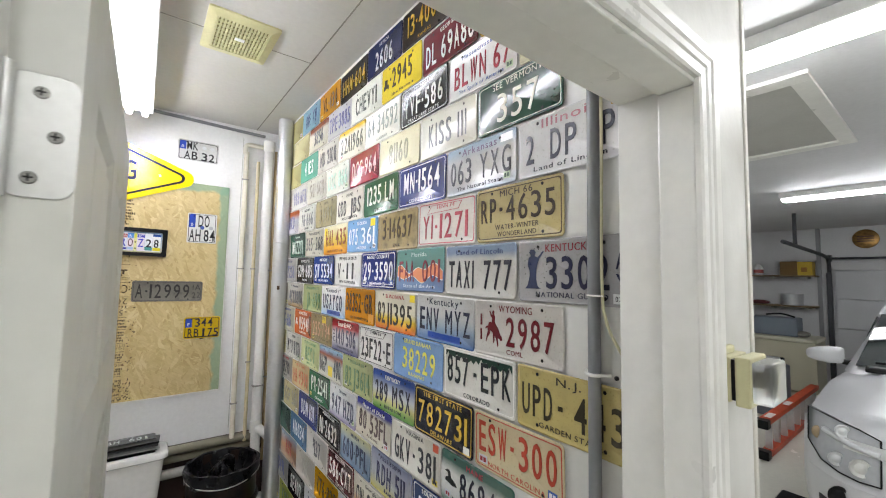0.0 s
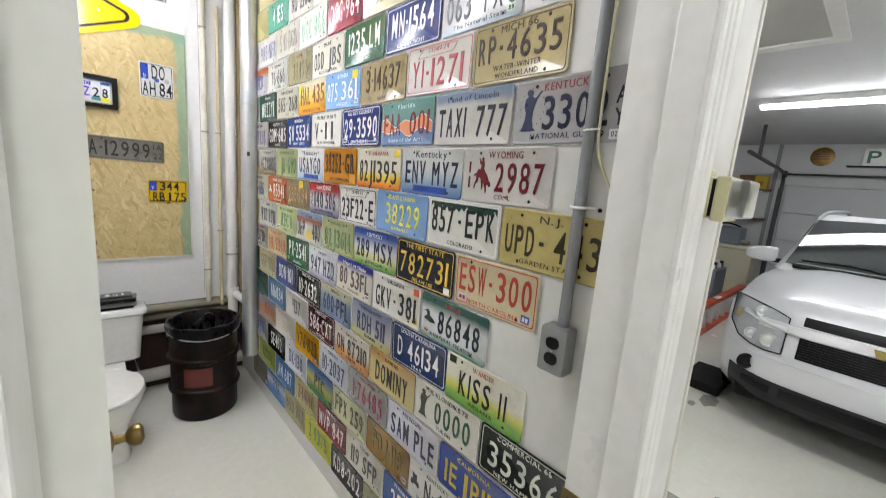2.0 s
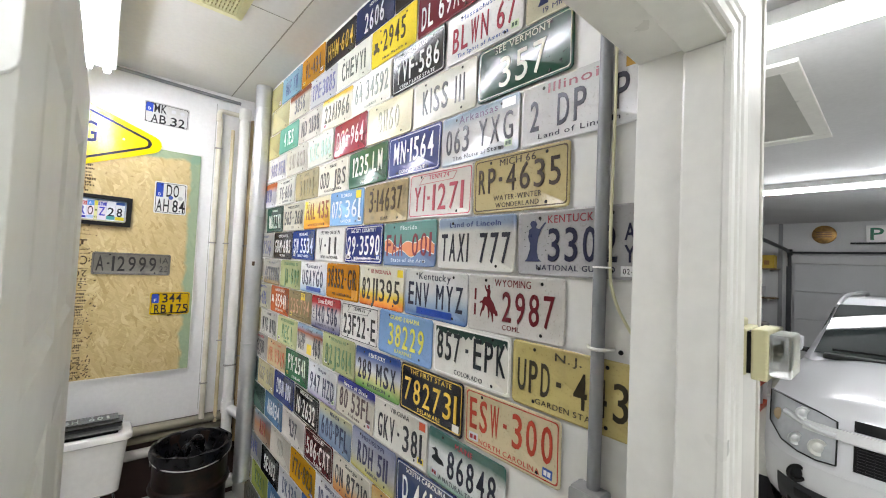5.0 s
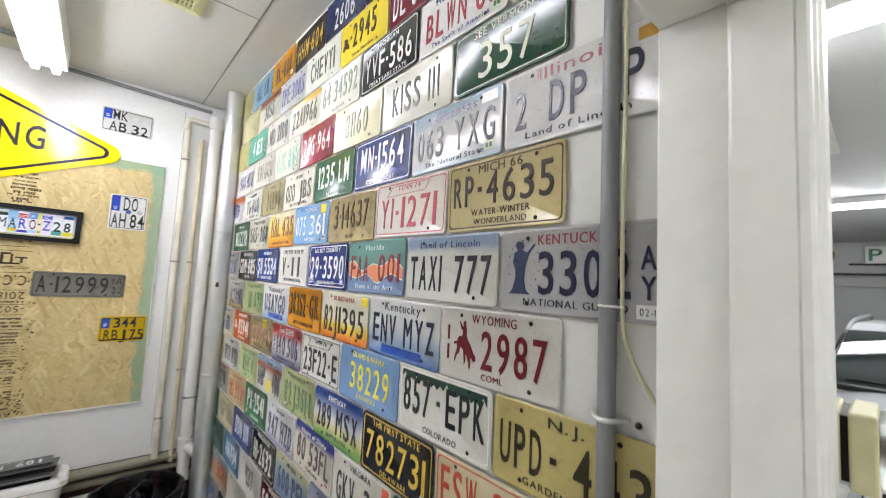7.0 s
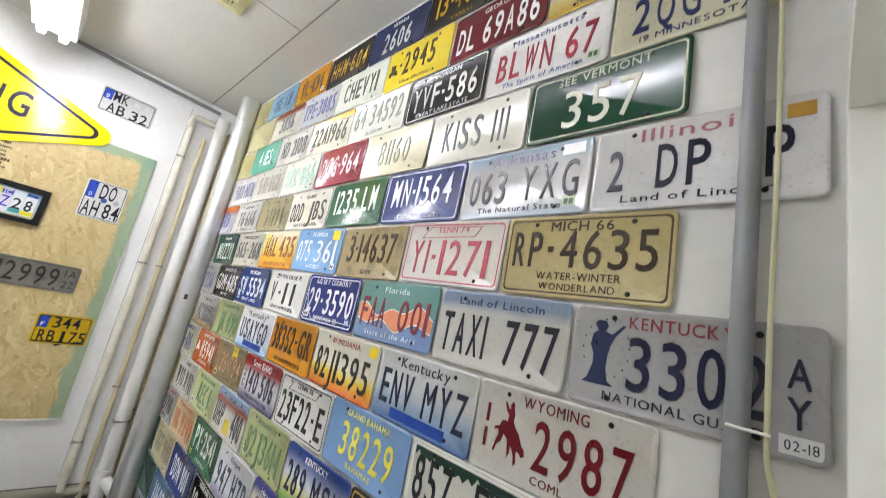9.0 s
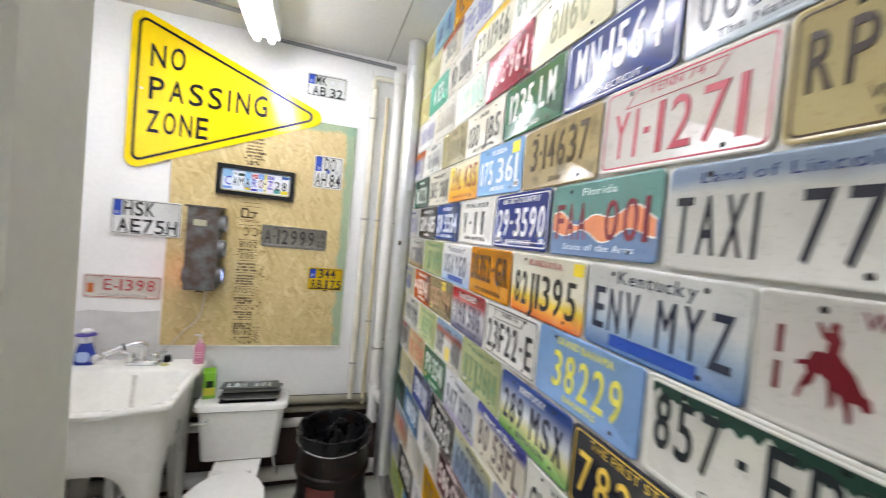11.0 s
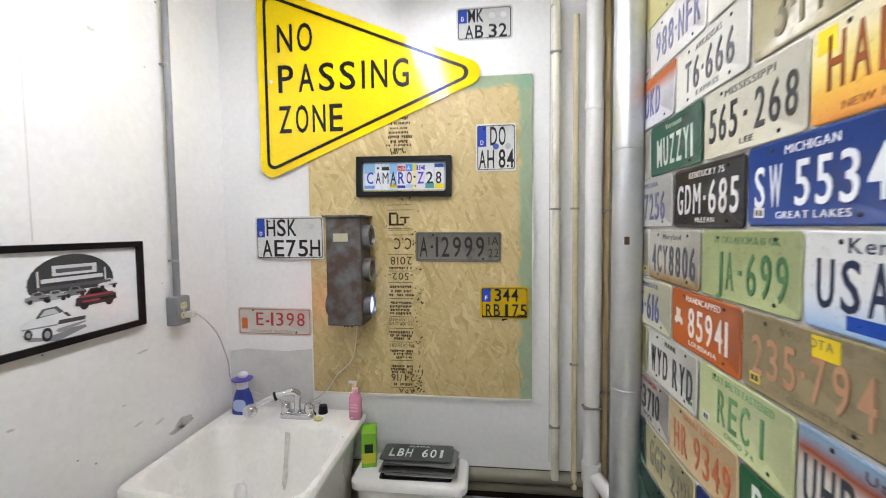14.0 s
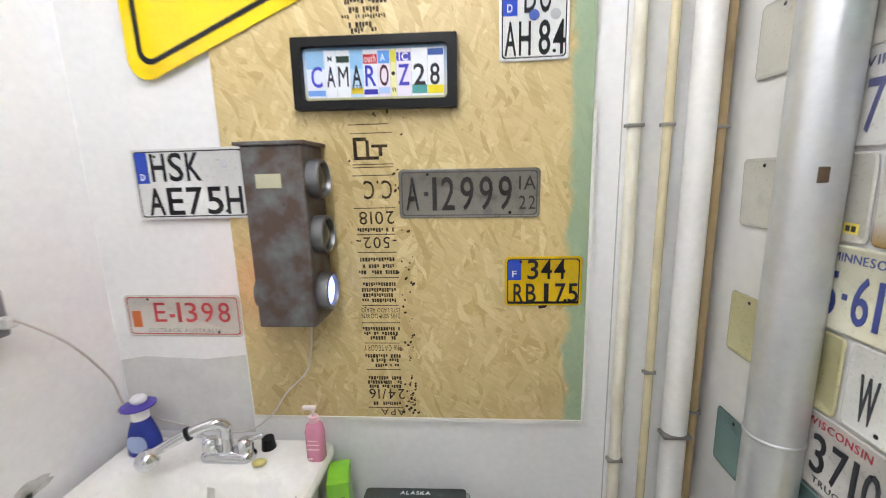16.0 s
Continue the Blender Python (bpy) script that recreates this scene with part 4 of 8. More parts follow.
for r, plates in ROWS_OF_PLATES.items():
    for c, spec in enumerate(plates):
        if spec is None:
            continue
        kw = {"wear": 0.36} if spec[0] in (WORN, "#a3936f", "#a89a78", "#a39b7c", "#a87f3c", "#8f9068") else {}
        kw.update(SPECIAL.get(spec[1], {}))
        ob = wall_plate(r, c, *spec, **kw)
        if spec[1] == "RP-4635":
            tagged(part("lettering", words("WATER-WINTER", 0.0135, 0.155, "plain", 0.0008, 0.0, -0.038, FRONT), ink(spec[2]), ob), kind="stuff")
        elif spec[1] == "YI-1271" or spec[1] == "23F22-E":
            lines = [(-0.1, 0.036), (-0.075, 0.063), (0.085, 0.063), (0.07, 0.04), (-0.1, 0.036)]
            for (xa, za), (xb, zb) in zip(lines, lines[1:]):
                part("state_outline", tube([(xa, FRONT - 0.0004, za), (xb, FRONT - 0.0004, zb)], 0.0009, 5), ink(spec[2]), ob)
        elif spec[1] == "29-3590":
            part("state_outline", tube(smooth_path([(-0.148, FRONT, 0.05), (-0.14, FRONT, 0.01), (-0.128, FRONT, -0.02), (-0.124, FRONT, -0.044), (-0.1, FRONT, -0.05), (-0.085, FRONT, -0.064), (-0.055, FRONT, -0.066), (-0.05, FRONT, -0.058), (0.14, FRONT, -0.058)], 4), 0.0012, 5), ink(spec[2]), ob)
        elif spec[1] == "38352-GR":
            part("sticker", box(0.095, FRONT - 0.0006, -0.07, 0.145, FRONT, -0.03), ink("#c08420"), ob, "ochre date sticker")
        elif spec[1] == "HAL 435":
            part("sticker", box(-0.145, FRONT - 0.0006, 0.03, -0.11, FRONT, 0.068), ink("#e2cf2e"), ob, "yellow sticker")
        if spec[1] == "2987":
            picture(ob, [(x * 0.7, z) for x, z in HORSE], "#64121a", -0.078, 0.0, 0.052)
            part("character", words("1", 0.032, 0.006, "plain", 0.0012, -0.128, 0.022, FRONT), ink("#64121a"), ob)
            part("character", words("1", 0.032, 0.006, "plain", 0.0012, -0.128, -0.02, FRONT), ink("#64121a"), ob)
        elif spec[1] == "3302":
            picture(ob, POST, "#2c3350", -0.108, 0.006, 0.05)
            for k, ch in enumerate("AY"):
                part("character", words(ch, 0.034, 0.022, "bold", 0.0012, 0.128, 0.02 - 0.045 * k, FRONT), ink("#20223a"), ob)
            st = part("sticker", box(0.11, FRONT - 0.0006, -0.071, 0.15, FRONT, -0.05), ink("#d8d8d6"), ob, "white date sticker")
            tagged(part("sticker_print", words("02-18", 0.011, 0.03, "plain", 0.0004, 0.13, -0.0605, FRONT - 0.0006), ink("#26272c"), st), kind="stuff")
            for k in range(13):
                a = radians(-60 + 22 * k)
                part("star", SCREW, ink("#2a3262"), ob, "", pose(-0.1 + 0.036 * math.cos(a), FRONT + 0.0012, 0.012 + 0.046 * math.sin(a), 90, 0, 0)).scale = (0.4, 0.4, 0.6)
        elif spec[1] == "2 DP":
            part("sticker", box(0.112, FRONT - 0.0006, 0.042, 0.142, FRONT, 0.064), ink("#b98f3c"), ob, "small ochre sticker")
        elif spec[1] == "FAA 001":
            n = 40
            hi = [(-0.147 + 0.294 * k / n, 0.004 + 0.009 * math.sin(k * 0.42) + 0.01 * math.sin(k * 0.19 + 2)) for k in range(n + 1)]
            lo = [(-0.147 + 0.294 * k / n, -0.03 + 0.009 * math.sin(k * 0.38 + 2.2) + 0.006 * math.sin(k * 0.21)) for k in range(n + 1)]
            for grow, y, c in ((0.003, 0.0004, "#dfe4e2"), (0.0, 0.0007, "#d58a63")):
                up, dn = [(x, z + grow) for x, z in hi], [(x, z - grow) for x, z in lo]
                bm = bmesh.new()
                a, b = [bm.verts.new((x, FRONT - y, z)) for x, z in up], [bm.verts.new((x, FRONT - y, z)) for x, z in dn]
                for k in range(n):
                    bm.faces.new((b[k], b[k + 1], a[k + 1], a[k]))
                part("wavy_band", bm, ink(c), ob)
        elif spec[1] == "857-EPK":
            rg = random.Random(2)
            n = 26
            bm = bmesh.new()
            top = [bm.verts.new((-0.142 + 0.284 * k / n, FRONT - 0.0005, 0.066)) for k in range(n + 1)]
            low = [bm.verts.new((-0.142 + 0.284 * k / n, FRONT - 0.0005, 0.046 + (0.009 if k % 2 else -0.004) + rg.uniform(-0.006, 0.006))) for k in range(n + 1)]
            for k in range(n):
                bm.faces.new((low[k], low[k + 1], top[k + 1], top[k]))
            part("mountain_skyline", bm, ink("#1f3a30"), ob, "dark green sky over white peaks")
        elif spec[1] == "86848":
            picture(ob, BIRD, "#23282a", -0.108, -0.002, 0.032)
        elif spec[1] == "0000":
            picture(ob, POST, "#4a4a40", -0.11, 0.0, 0.05)
        elif spec[1] == "N-602":
            picture(ob, CART, "#2d2c2c", -0.118, 0.0, 0.028)
        elif spec[1] in ("85941", "-2945"):
            picture(ob, CART, spec[2], -0.118, 0.0, 0.026)
        elif spec[1] == "140 506":
            for k in range(2):
                part("character", words("2C"[k], 0.026, 0.018, "plain", 0.0012, -0.132, 0.012 - 0.036 * k, FRONT), ink("#2a2c4a"), ob)

# ---- doorway: jambs, stops, casing ----
def jamb_set():
    ob = thing("door_frame", "white glossy wooden door frame with moulded casing", "door frame", kind="structure")
    for x0, x1, nm in ((JL - 0.019, JL, "jamb"), (JR, JR + 0.019, "jamb")):
        part(nm, box(x0, YO - 0.003, 0, x1, YD + 0.003, HEAD, 0.002), trim_paint, ob)
    part("head_jamb", box(JL - 0.019, YO - 0.003, HEAD, JR + 0.019, YD + 0.003, HEAD + 0.019, 0.002), trim_paint, ob)
    y0, y1 = YO - 0.002, YD - 0.076
    part("stop", box(JR - 0.014, y0, 0, JR - 0.0005, y1, HEAD - 0.012, 0.004), trim_paint, ob)
    part("stop", box(JL + 0.0005, y0, 0, JL + 0.006, y1, HEAD - 0.012, 0.003), trim_paint, ob)
    part("stop", box(JL + 0.0005, y0, HEAD - 0.012, JR - 0.0005, y1, HEAD - 0.0005, 0.003), trim_paint, ob)

    def casing(p, q, inward):
        """A moulded board from p to q (x, z) on the outer wall face, its thin edge towards the opening."""
        prof = [(0, 0), (0, 0.008), (0.004, 0.011), (0.02, 0.011), (0.023, 0.014), (0.034, 0.014), (0.038, 0.017), (0.052, 0.019), (0.057, 0.016), (0.057, 0)]
        bm = bmesh.new()
        rings = []
        for (x, z), s in ((p, -1), (q, 1)):
            ring = []
            for u, v in prof:
                if inward[0]:
                    ring.append(bm.verts.new((x + inward[0] * u, YO - 0.0005 - v, z + (u if s > 0 else 0))))
                else:
                    ring.append(bm.verts.new((x + s * u, YO - 0.0005 - v, z + u)))
            rings.append(ring)
        n = len(prof)
        for i in range(n):
            bm.faces.new((rings[0][i], rings[0][(i + 1) % n], rings[1][(i + 1) % n], rings[1][i]))
        bm.faces.new(rings[0])
        bm.faces.new(list(reversed(rings[1])))
        bmesh.ops.recalc_face_normals(bm, faces=bm.faces)
        return bm

    o = 0.005
    part("casing", casing((JR - 0.015, 0), (JR - 0.015, HEAD - o), (1, 0)), trim_paint, ob)
    part("casing", casing((JL - o, 0), (JL - o, HEAD - o), (-1, 0)), trim_paint, ob)
    part("casing", casing((JL - o, HEAD - o), (JR - 0.015, HEAD - o), (0, 1)), trim_paint, ob)
    sp = part("strike_plate", box(JR - 0.003, YD - 0.042, 0.885, JR - 0.0003, YD + 0.006, 0.945, 0.001), brass, ob, "brass strike plate")
    part("latch_hole", box(JR - 0.0036, YD - 0.03, 0.902, JR - 0.0028, YD - 0.008, 0.928), black_plastic, sp)
    return ob


jamb_set()
# worn metal-edged corner of the wall
solid("corner_trim", box(XO - 0.012, YO - 0.004, 0, XO + 0.004, YO + 0.03, GZ, 0.002), surface("corner_bead", "#d2cfc4", 0.45, dirt=0.3, big=7), "scuffed painted corner strip on the wall end", "trim", kind="structure")


screw_grey = surface("screw_grey", "#8a8983", 0.35, 0.8, dirt=0.3, big=60, fine=200, bump=0.05)


def open_door():
    W, H, D = 0.838, 2.035, 0.042
    ob = thing("door", "white moulded six-panel door standing open against its hinges", "door", at=(-0.886, YD + 0.006, 0.012), turn=(0, 0, 90))
    # local x along the door, y across it (towards -y is the room side), z up
    m = bmesh.new()
    xs = [0, 0.105, 0.365, 0.44, 0.70, W]
    zs = [0, 0.2, 0.76, 0.9, 1.5, 1.6, 1.92, H]
    grid = {}
    for side, y in ((0, -D), (1, 0.0)):
        for i, x in enumerate(xs):
            for j, z in enumerate(zs):
                grid[side, i, j] = m.verts.new((x, y, z))
    panels = []
    for side in (0, 1):
        for i in range(5):
            for j in range(7):
                q = [grid[side, i, j], grid[side, i + 1, j], grid[side, i + 1, j + 1], grid[side, i, j + 1]]
                f = m.faces.new(q if side == 0 else list(reversed(q)))
                if i in (1, 3) and j in (1, 3, 5):
                    panels.append(f)
    def strip(keys):
        for (i0, j0), (i1, j1) in zip(keys, keys[1:]):
            m.faces.new((grid[0, i0, j0], grid[1, i0, j0], grid[1, i1, j1], grid[0, i1, j1]))
    strip([(i, 0) for i in range(6)])
    strip([(i, 7) for i in range(5, -1, -1)])
    strip([(0, j) for j in range(7, -1, -1)])
    strip([(5, j) for j in range(8)])
    bmesh.ops.recalc_face_normals(m, faces=m.faces)
    r = bmesh.ops.inset_individual(m, faces=panels, thickness=0.018, depth=-0.007)
    bmesh.ops.inset_individual(m, faces=panels, thickness=0.02, depth=0.0)
    bmesh.ops.inset_individual(m, faces=panels, thickness=0.016, depth=0.005)
    part("leaf", m, door_paint, ob)
    for z in (0.25, 1.853):
        hg = part("hinge", rings_to_mesh([[(-0.0002 - d, -y - 0.0225, zz + z) for y, zz in rounded(0.040 - 2 * i, 0.09 - 2 * i, 0.011)] for i, d in ((0, 0), (0, 0.0018), (0.0006, 0.0024))]), steel, ob, "bright steel hinge leaf", smooth=30)
        part("knuckle", cyl((-0.009, -0.002, z - 0.046), (-0.009, -0.002, z + 0.046), 0.0066, n=14), steel, hg, smooth=40)
        for dy, dz in ((-0.021, 0.031), (-0.03, 0.0), (-0.018, -0.031)):
            sc = part("hinge_screw", cyl((-0.0024, dy, z + dz), (-0.0042, dy, z + dz), 0.0048, 0.004, n=14), screw_grey, hg)
            part("cross_slot", box(-0.0048, dy - 0.0027, z + dz - 0.0006, -0.004, dy + 0.0027, z + dz + 0.0006), screw_dark, hg)
            part("cross_slot", box(-0.0049, dy - 0.0006, z + dz - 0.0027, -0.0041, dy + 0.0006, z + dz + 0.0027), screw_dark, hg)
    for s, y in ((1, 0.0), (-1, -D)):
        kb = part("knob", lathe([(0.026, 0), (0.026, 0.004), (0.011, 0.009), (0.010, 0.03), (0.02, 0.036), (0.027, 0.048), (0.026, 0.06), (0.016, 0.067)], n=24), brass, ob, "tarnished brass knob", pose(W - 0.06, y, 0.9, -90 * s, 0, 0), 40)
    return ob


open_door()


# ---- ceiling things ----
def tube_lamp(name, x, y0, y1, z, mat, label, pieces=1, deep=0.06):
    ob = thing(name, label, "ceiling lamp", at=(x, (y0 + y1) / 2, z))
    L = abs(y1 - y0)
    part("housing", box(-0.078, -L / 2 - 0.02, 0.0, 0.078, L / 2 + 0.02, deep, 0.006), enamel_white, ob)
    for s in (-0.038, 0.038):
        for k in range(pieces):
            a, b = -L / 2 + k * L / pieces + 0.006, -L / 2 + (k + 1) * L / pieces - 0.006
            part("tube", cyl((s, a, -0.018), (s, b, -0.018), 0.0165, n=16), mat, ob, "glowing fluorescent tube", smooth=40)
            for e in (a, b):
                part("socket", box(s - 0.014, e - 0.008, -0.036, s + 0.014, e + 0.008, 0.0, 0.003), enamel_white, ob)
    return ob


tube_lamp("fluorescent_lamp", -0.885, -0.245, -2.15, ZC - 0.12, tube_room, "white twin-tube fluorescent lamp on the washroom ceiling", 1, 0.12)
# the third garage lamp is unseen, added to brighten the casing and doorway
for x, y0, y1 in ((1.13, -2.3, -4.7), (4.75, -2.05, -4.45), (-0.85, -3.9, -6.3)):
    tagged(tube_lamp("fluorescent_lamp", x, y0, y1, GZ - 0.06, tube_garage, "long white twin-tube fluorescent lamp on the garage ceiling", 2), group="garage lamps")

cream_metal = surface("cream_metal", "#d9d5a4", 0.45, dirt=0.15, big=8, fine=80, bump=0.1)


def ceiling_vent():
    x0, y0, x1, y1 = -0.65, -1.416, -0.368, -1.054
    ob = thing("ceiling_vent", "cream painted exhaust fan grille in the ceiling", "vent", at=((x0 + x1) / 2, (y0 + y1) / 2, ZC))
    w, l = x1 - x0, y1 - y0
    bm = bmesh.new()
    o, i = rounded(w, l, 0.012), rounded(w - 0.07, l - 0.09, 0.004)
    part("frame", rings_to_mesh([[(x, y, z) for x, y in r] for r, z in ((o, 0.0), (o, -0.008), (i, -0.016), (i, -0.004))], cap_last=False), cream_metal, ob)
    part("backing", box(-w / 2 + 0.036, -l / 2 + 0.046, -0.005, w / 2 - 0.036, l / 2 - 0.046, -0.003), surface("vent_dark", "#8f8a58", 0.6), ob)
    n = 15
    for k in range(n):
        x = -w / 2 + 0.04 + (w - 0.08) * k / (n - 1)
        part("slat", box(x - 0.0035, -l / 2 + 0.044, -0.014, x + 0.0035, l / 2 - 0.044, -0.006), cream_metal, ob)
    for k in range(9):
        y = -l / 2 + 0.05 + (l - 0.1) * k / 8
        part("cross_slat", box(-w / 2 + 0.036, y - 0.002, -0.0135, w / 2 - 0.036, y + 0.002, -0.0065), cream_metal, ob)
    part("badge", box(-0.02, -0.012, -0.0165, 0.02, 0.012, -0.013, 0.001), enamel_white, ob)


ceiling_vent()
seam_grey = surface("seam_grey", "#8e8c84", 0.7, dirt=0.2, big=20)
for k, (p, q) in enumerate((((-0.178, YD, ZC - 0.0015), (-0.172, YF, ZC + 0.002)), ((XL, -1.22, ZC - 0.0015), (-0.178, -1.216, ZC + 0.002)))):
    solid("ceiling_seam", box(*p, *q), seam_grey, "dark joint between ceiling boards", "seam", kind="structure")
for p, q in (((XL - 0.001, -0.811, 1.69), (XL + 0.0008, -0.809, 2.46)), ((XL - 0.001, -2.0, 2.456), (XL + 0.001, -0.812, 2.46))):
    solid("wall_seam", box(*p, *q), surface("seam_pale", "#d3d2cd", 0.6, dirt=0.2, big=20), "fine joint between painted wall panels", "seam", kind="structure")
solid("wall_seam", box(-0.262, -0.0012, 0.66, -0.2585, 0.001, 2.77), surface("seam_pale2", "#bdbcb6", 0.6, dirt=0.2, big=20), "fine joint between painted wall panels", "seam", kind="structure")


# ---- pipes and conduits ----
clip_metal = surface("clip_metal", "#a5a39c", 0.35, 0.75, dirt=0.2, big=30)


def pipe(name, pts, r, mat, label, cat="pipe", clips=(), rr=0.05, group="", collars=()):
    ob = thing(name, label, cat, group)
    part("run", tube(bend(pts, rr), r, 18), mat, ob, smooth=40)
    for c in clips:
        x, y, z = c
        part("pipe_clip", box(x - r - 0.009, y - r - 0.0025, z - 0.0045, x + r + 0.002, y + r * 0.2, z + 0.0045, 0.002), clip_metal, ob)
        part("clip_screw", ball((x - r - 0.006, y - r * 0.4, z), 0.004), screw_dark, ob)
    for p, q, rad in collars:
        part("collar", cyl(p, q, rad, n=20), mat, ob, smooth=40)
    return ob


pipe("standing_pipe", [(-0.24, -0.03, 2.66), (-0.24, -0.03, 0.6)], 0.017, cream_pipe, "cream painted thin standing pipe with clips", clips=[(-0.24, -0.03, z) for z in (2.45, 1.795, 0.84)], group="standing pipes")
pipe("standing_pipe", [(-0.157, -0.028, 2.6), (-0.157, -0.028, 0.56)], 0.012, surface("tan_pipe", "#d2c6a0", 0.45, dirt=0.25, big=8), "tan rust-streaked thin standing pipe", clips=[(-0.157, -0.028, z) for z in (1.795, 1.12)], group="standing pipes")
pipe("drain_pipe", [(-0.09, -0.055, 2.75), (-0.09, -0.055, 0.45)], 0.033, white_pvc, "white plastic drain pipe standing in the corner", clips=[(-0.09, -0.055, 0.95)], collars=[((-0.09, -0.055, 2.68), (-0.09, -0.055, 2.76), 0.04), ((-0.09, -0.055, 0.62), (-0.09, -0.055, 0.7), 0.041), ((-0.09, -0.055, 2.2), (-0.09, -0.055, 2.24), 0.036)])
pipe("standing_pipe", [(-0.03, -0.03, 2.7), (-0.03, -0.03, 0.4)], 0.014, surface("brown_pipe", "#b9a377", 0.5, dirt=0.3, big=8), "brownish thin standing pipe behind the drain", clips=[(-0.03, -0.03, 1.785), (-0.03, -0.03, 1.0)], group="standing pipes")
pipe("branch_pipe", [(-0.25, -0.035, 2.64), (-0.25, -0.035, 2.715), (-0.1, -0.035, 2.715)], 0.016, cream_pipe, "cream pipe elbow at the top of the corner pipes", rr=0.03)
d = thing("metal_duct", "dented galvanised round metal duct standing against the plate wall", "duct")
part("run", cyl((-0.05, -0.342, 0.27), (-0.05, -0.342, ZC - 0.002), 0.05, n=28), galvanised, d, smooth=40)
for z in (0.28, 1.15, 1.98, 2.7):
    part("seam_ring", lathe([(0.0502, z - 0.004), (0.0522, z - 0.002), (0.0522, z + 0.002), (0.0502, z + 0.004)], 28, center=(-0.05, -0.342), closed=False), galvanised, d, smooth=50)
part("strap", box(-0.102, -0.346, 1.146, 0.0, -0.338, 1.152), steel, d)
part("torn_label", box(-0.075, -0.391, 1.655, -0.052, -0.3865, 1.682, 0.001), surface("torn_label", "#5a4632", 0.7, dirt=0.5, big=90), d, "torn brown scrap of label")
part("drain_stub", cyl((-0.09, -0.06, 0.66), (-0.02, -0.17, 0.6), 0.03, n=16), white_pvc, d, "white pipe branch")
pipe("electrical_conduit", [(-0.9, -0.035, ZC - 0.03), (-0.12, -0.035, ZC - 0.05)], 0.011, grey_pipe_paint, "grey painted conduit along the top of the end wall", clips=[(-0.55, -0.03, ZC - 0.04)])
pipe("electrical_conduit", [(-0.95, -0.25, ZC - 0.02), (-1.764, -0.34, ZC - 0.02), (-1.764, -0.34, 1.45)], 0.0125, grey_pipe_paint, "grey painted conduit down the side wall to a socket", rr=0.07, clips=[(-1.764, -0.34, 2.36), (-1.764, -0.34, 1.6)])
cd = pipe("electrical_conduit", [(-0.018, -2.714, ZC), (-0.018, -2.714, 1.28)], 0.0135, grey_pipe_paint, "grey painted conduit over the number plates to a socket box", clips=())
for z in (2.45, 1.567):
    part("strap", tube([(-0.004, -2.714 + 0.03 * math.cos(radians(a)) if abs(math.cos(radians(a))) > 0.9 else -2.714 + 0.0165 * math.cos(radians(a)), z) if abs(math.cos(radians(a))) > 0.9 else (-0.018 - 0.0165 * math.sin(radians(a)), -2.714 + 0.0165 * math.cos(radians(a)), z) for a in range(0, 181, 20)], 0.004, 6), steel, cd)
part("strap_screw", ball((-0.006, -2.757, 1.565), 0.005), screw_dark, cd)
cord = solid("phone_cord", tube(smooth_path([(-0.036, -2.744, ZC), (-0.037, -2.743, 2.5), (-0.036, -2.745, 2.1), (-0.037, -2.744, 1.78), (-0.03, -2.75, 1.68), (-0.012, -2.785, 1.6), (-0.008, -2.806, 1.585)], 8), 0.0032, 8), surface("cord_cream", "#c9c6a0", 0.5), "thin cream cable tied along the conduit", "cable", smooth=60)
part("tie", tube([(-0.037 - 0.004, -2.748, 1.735), (-0.04, -2.72, 1.735), (-0.03, -2.705, 1.735)], 0.002, 6), white_pvc, cord)


def socket_box(at, turn, mat, face, label, w=0.07, h=0.115, dp=0.045):
    ob = thing("wall_socket", label, "socket", "", "", at, turn)
    part("box", box(-w / 2, -dp, -h / 2, w / 2, 0, h / 2, 0.006), mat, ob)
    part("cover", slab(rounded(w * 0.97, h * 0.97, 0.006), -dp, -dp - 0.003), mat, ob)
    for s in (-1, 1):
        o = part("outlet", slab(rounded(0.034, 0.028, 0.012), -dp - 0.003, -dp - 0.006, None, 0, s * 0.0195), face, ob)
        for x in (-0.0065, 0.0065):
            part("slot", box(x - 0.0012, -dp - 0.0066, s * 0.0195 - 0.001, x + 0.0012, -dp - 0.0058, s * 0.0195 + 0.007), black_plastic, o)
    part("screw", cyl((0, -dp - 0.003, 0), (0, -dp - 0.0045, 0), 0.003, n=10), steel, ob)
    return ob


socket_box((0, -2.71, 1.226), (0, 0, -90), surface("box_grey", "#8f908e", 0.5, dirt=0.2, big=12), black_plastic, "grey metal surface socket box with black outlets")
so = socket_box((XL, -0.335, 1.4), (0, 0, 90), grey_pipe_paint, ivory, "grey surface socket box with ivory outlets on the side wall")
plug = solid("power_cord", tube(smooth_path([(XL + 0.052, -0.32, 1.385), (XL + 0.09, -0.31, 1.378), (XL + 0.1, -0.22, 1.28), (XL + 0.06, -0.1, 1.12), (XL + 0.05, -0.05, 0.99), (-1.6, -0.035, 0.93), (-1.4, -0.03, 0.9), (-1.3, -0.02, 0.95), (-1.24, -0.018, 1.03), (-1.16, -0.018, 1.12), (-1.13, -0.03, 1.28)], 8), 0.0028, 8), surface("cord_pink", "#cfc7c0", 0.5), "thin pale cord from the socket to the signal box", "cable", smooth=60)
part("plug", box(XL + 0.05, -0.333, 1.368, XL + 0.085, -0.308, 1.394, 0.005), surface("plug_white", "#dcdad4", 0.4), plug)

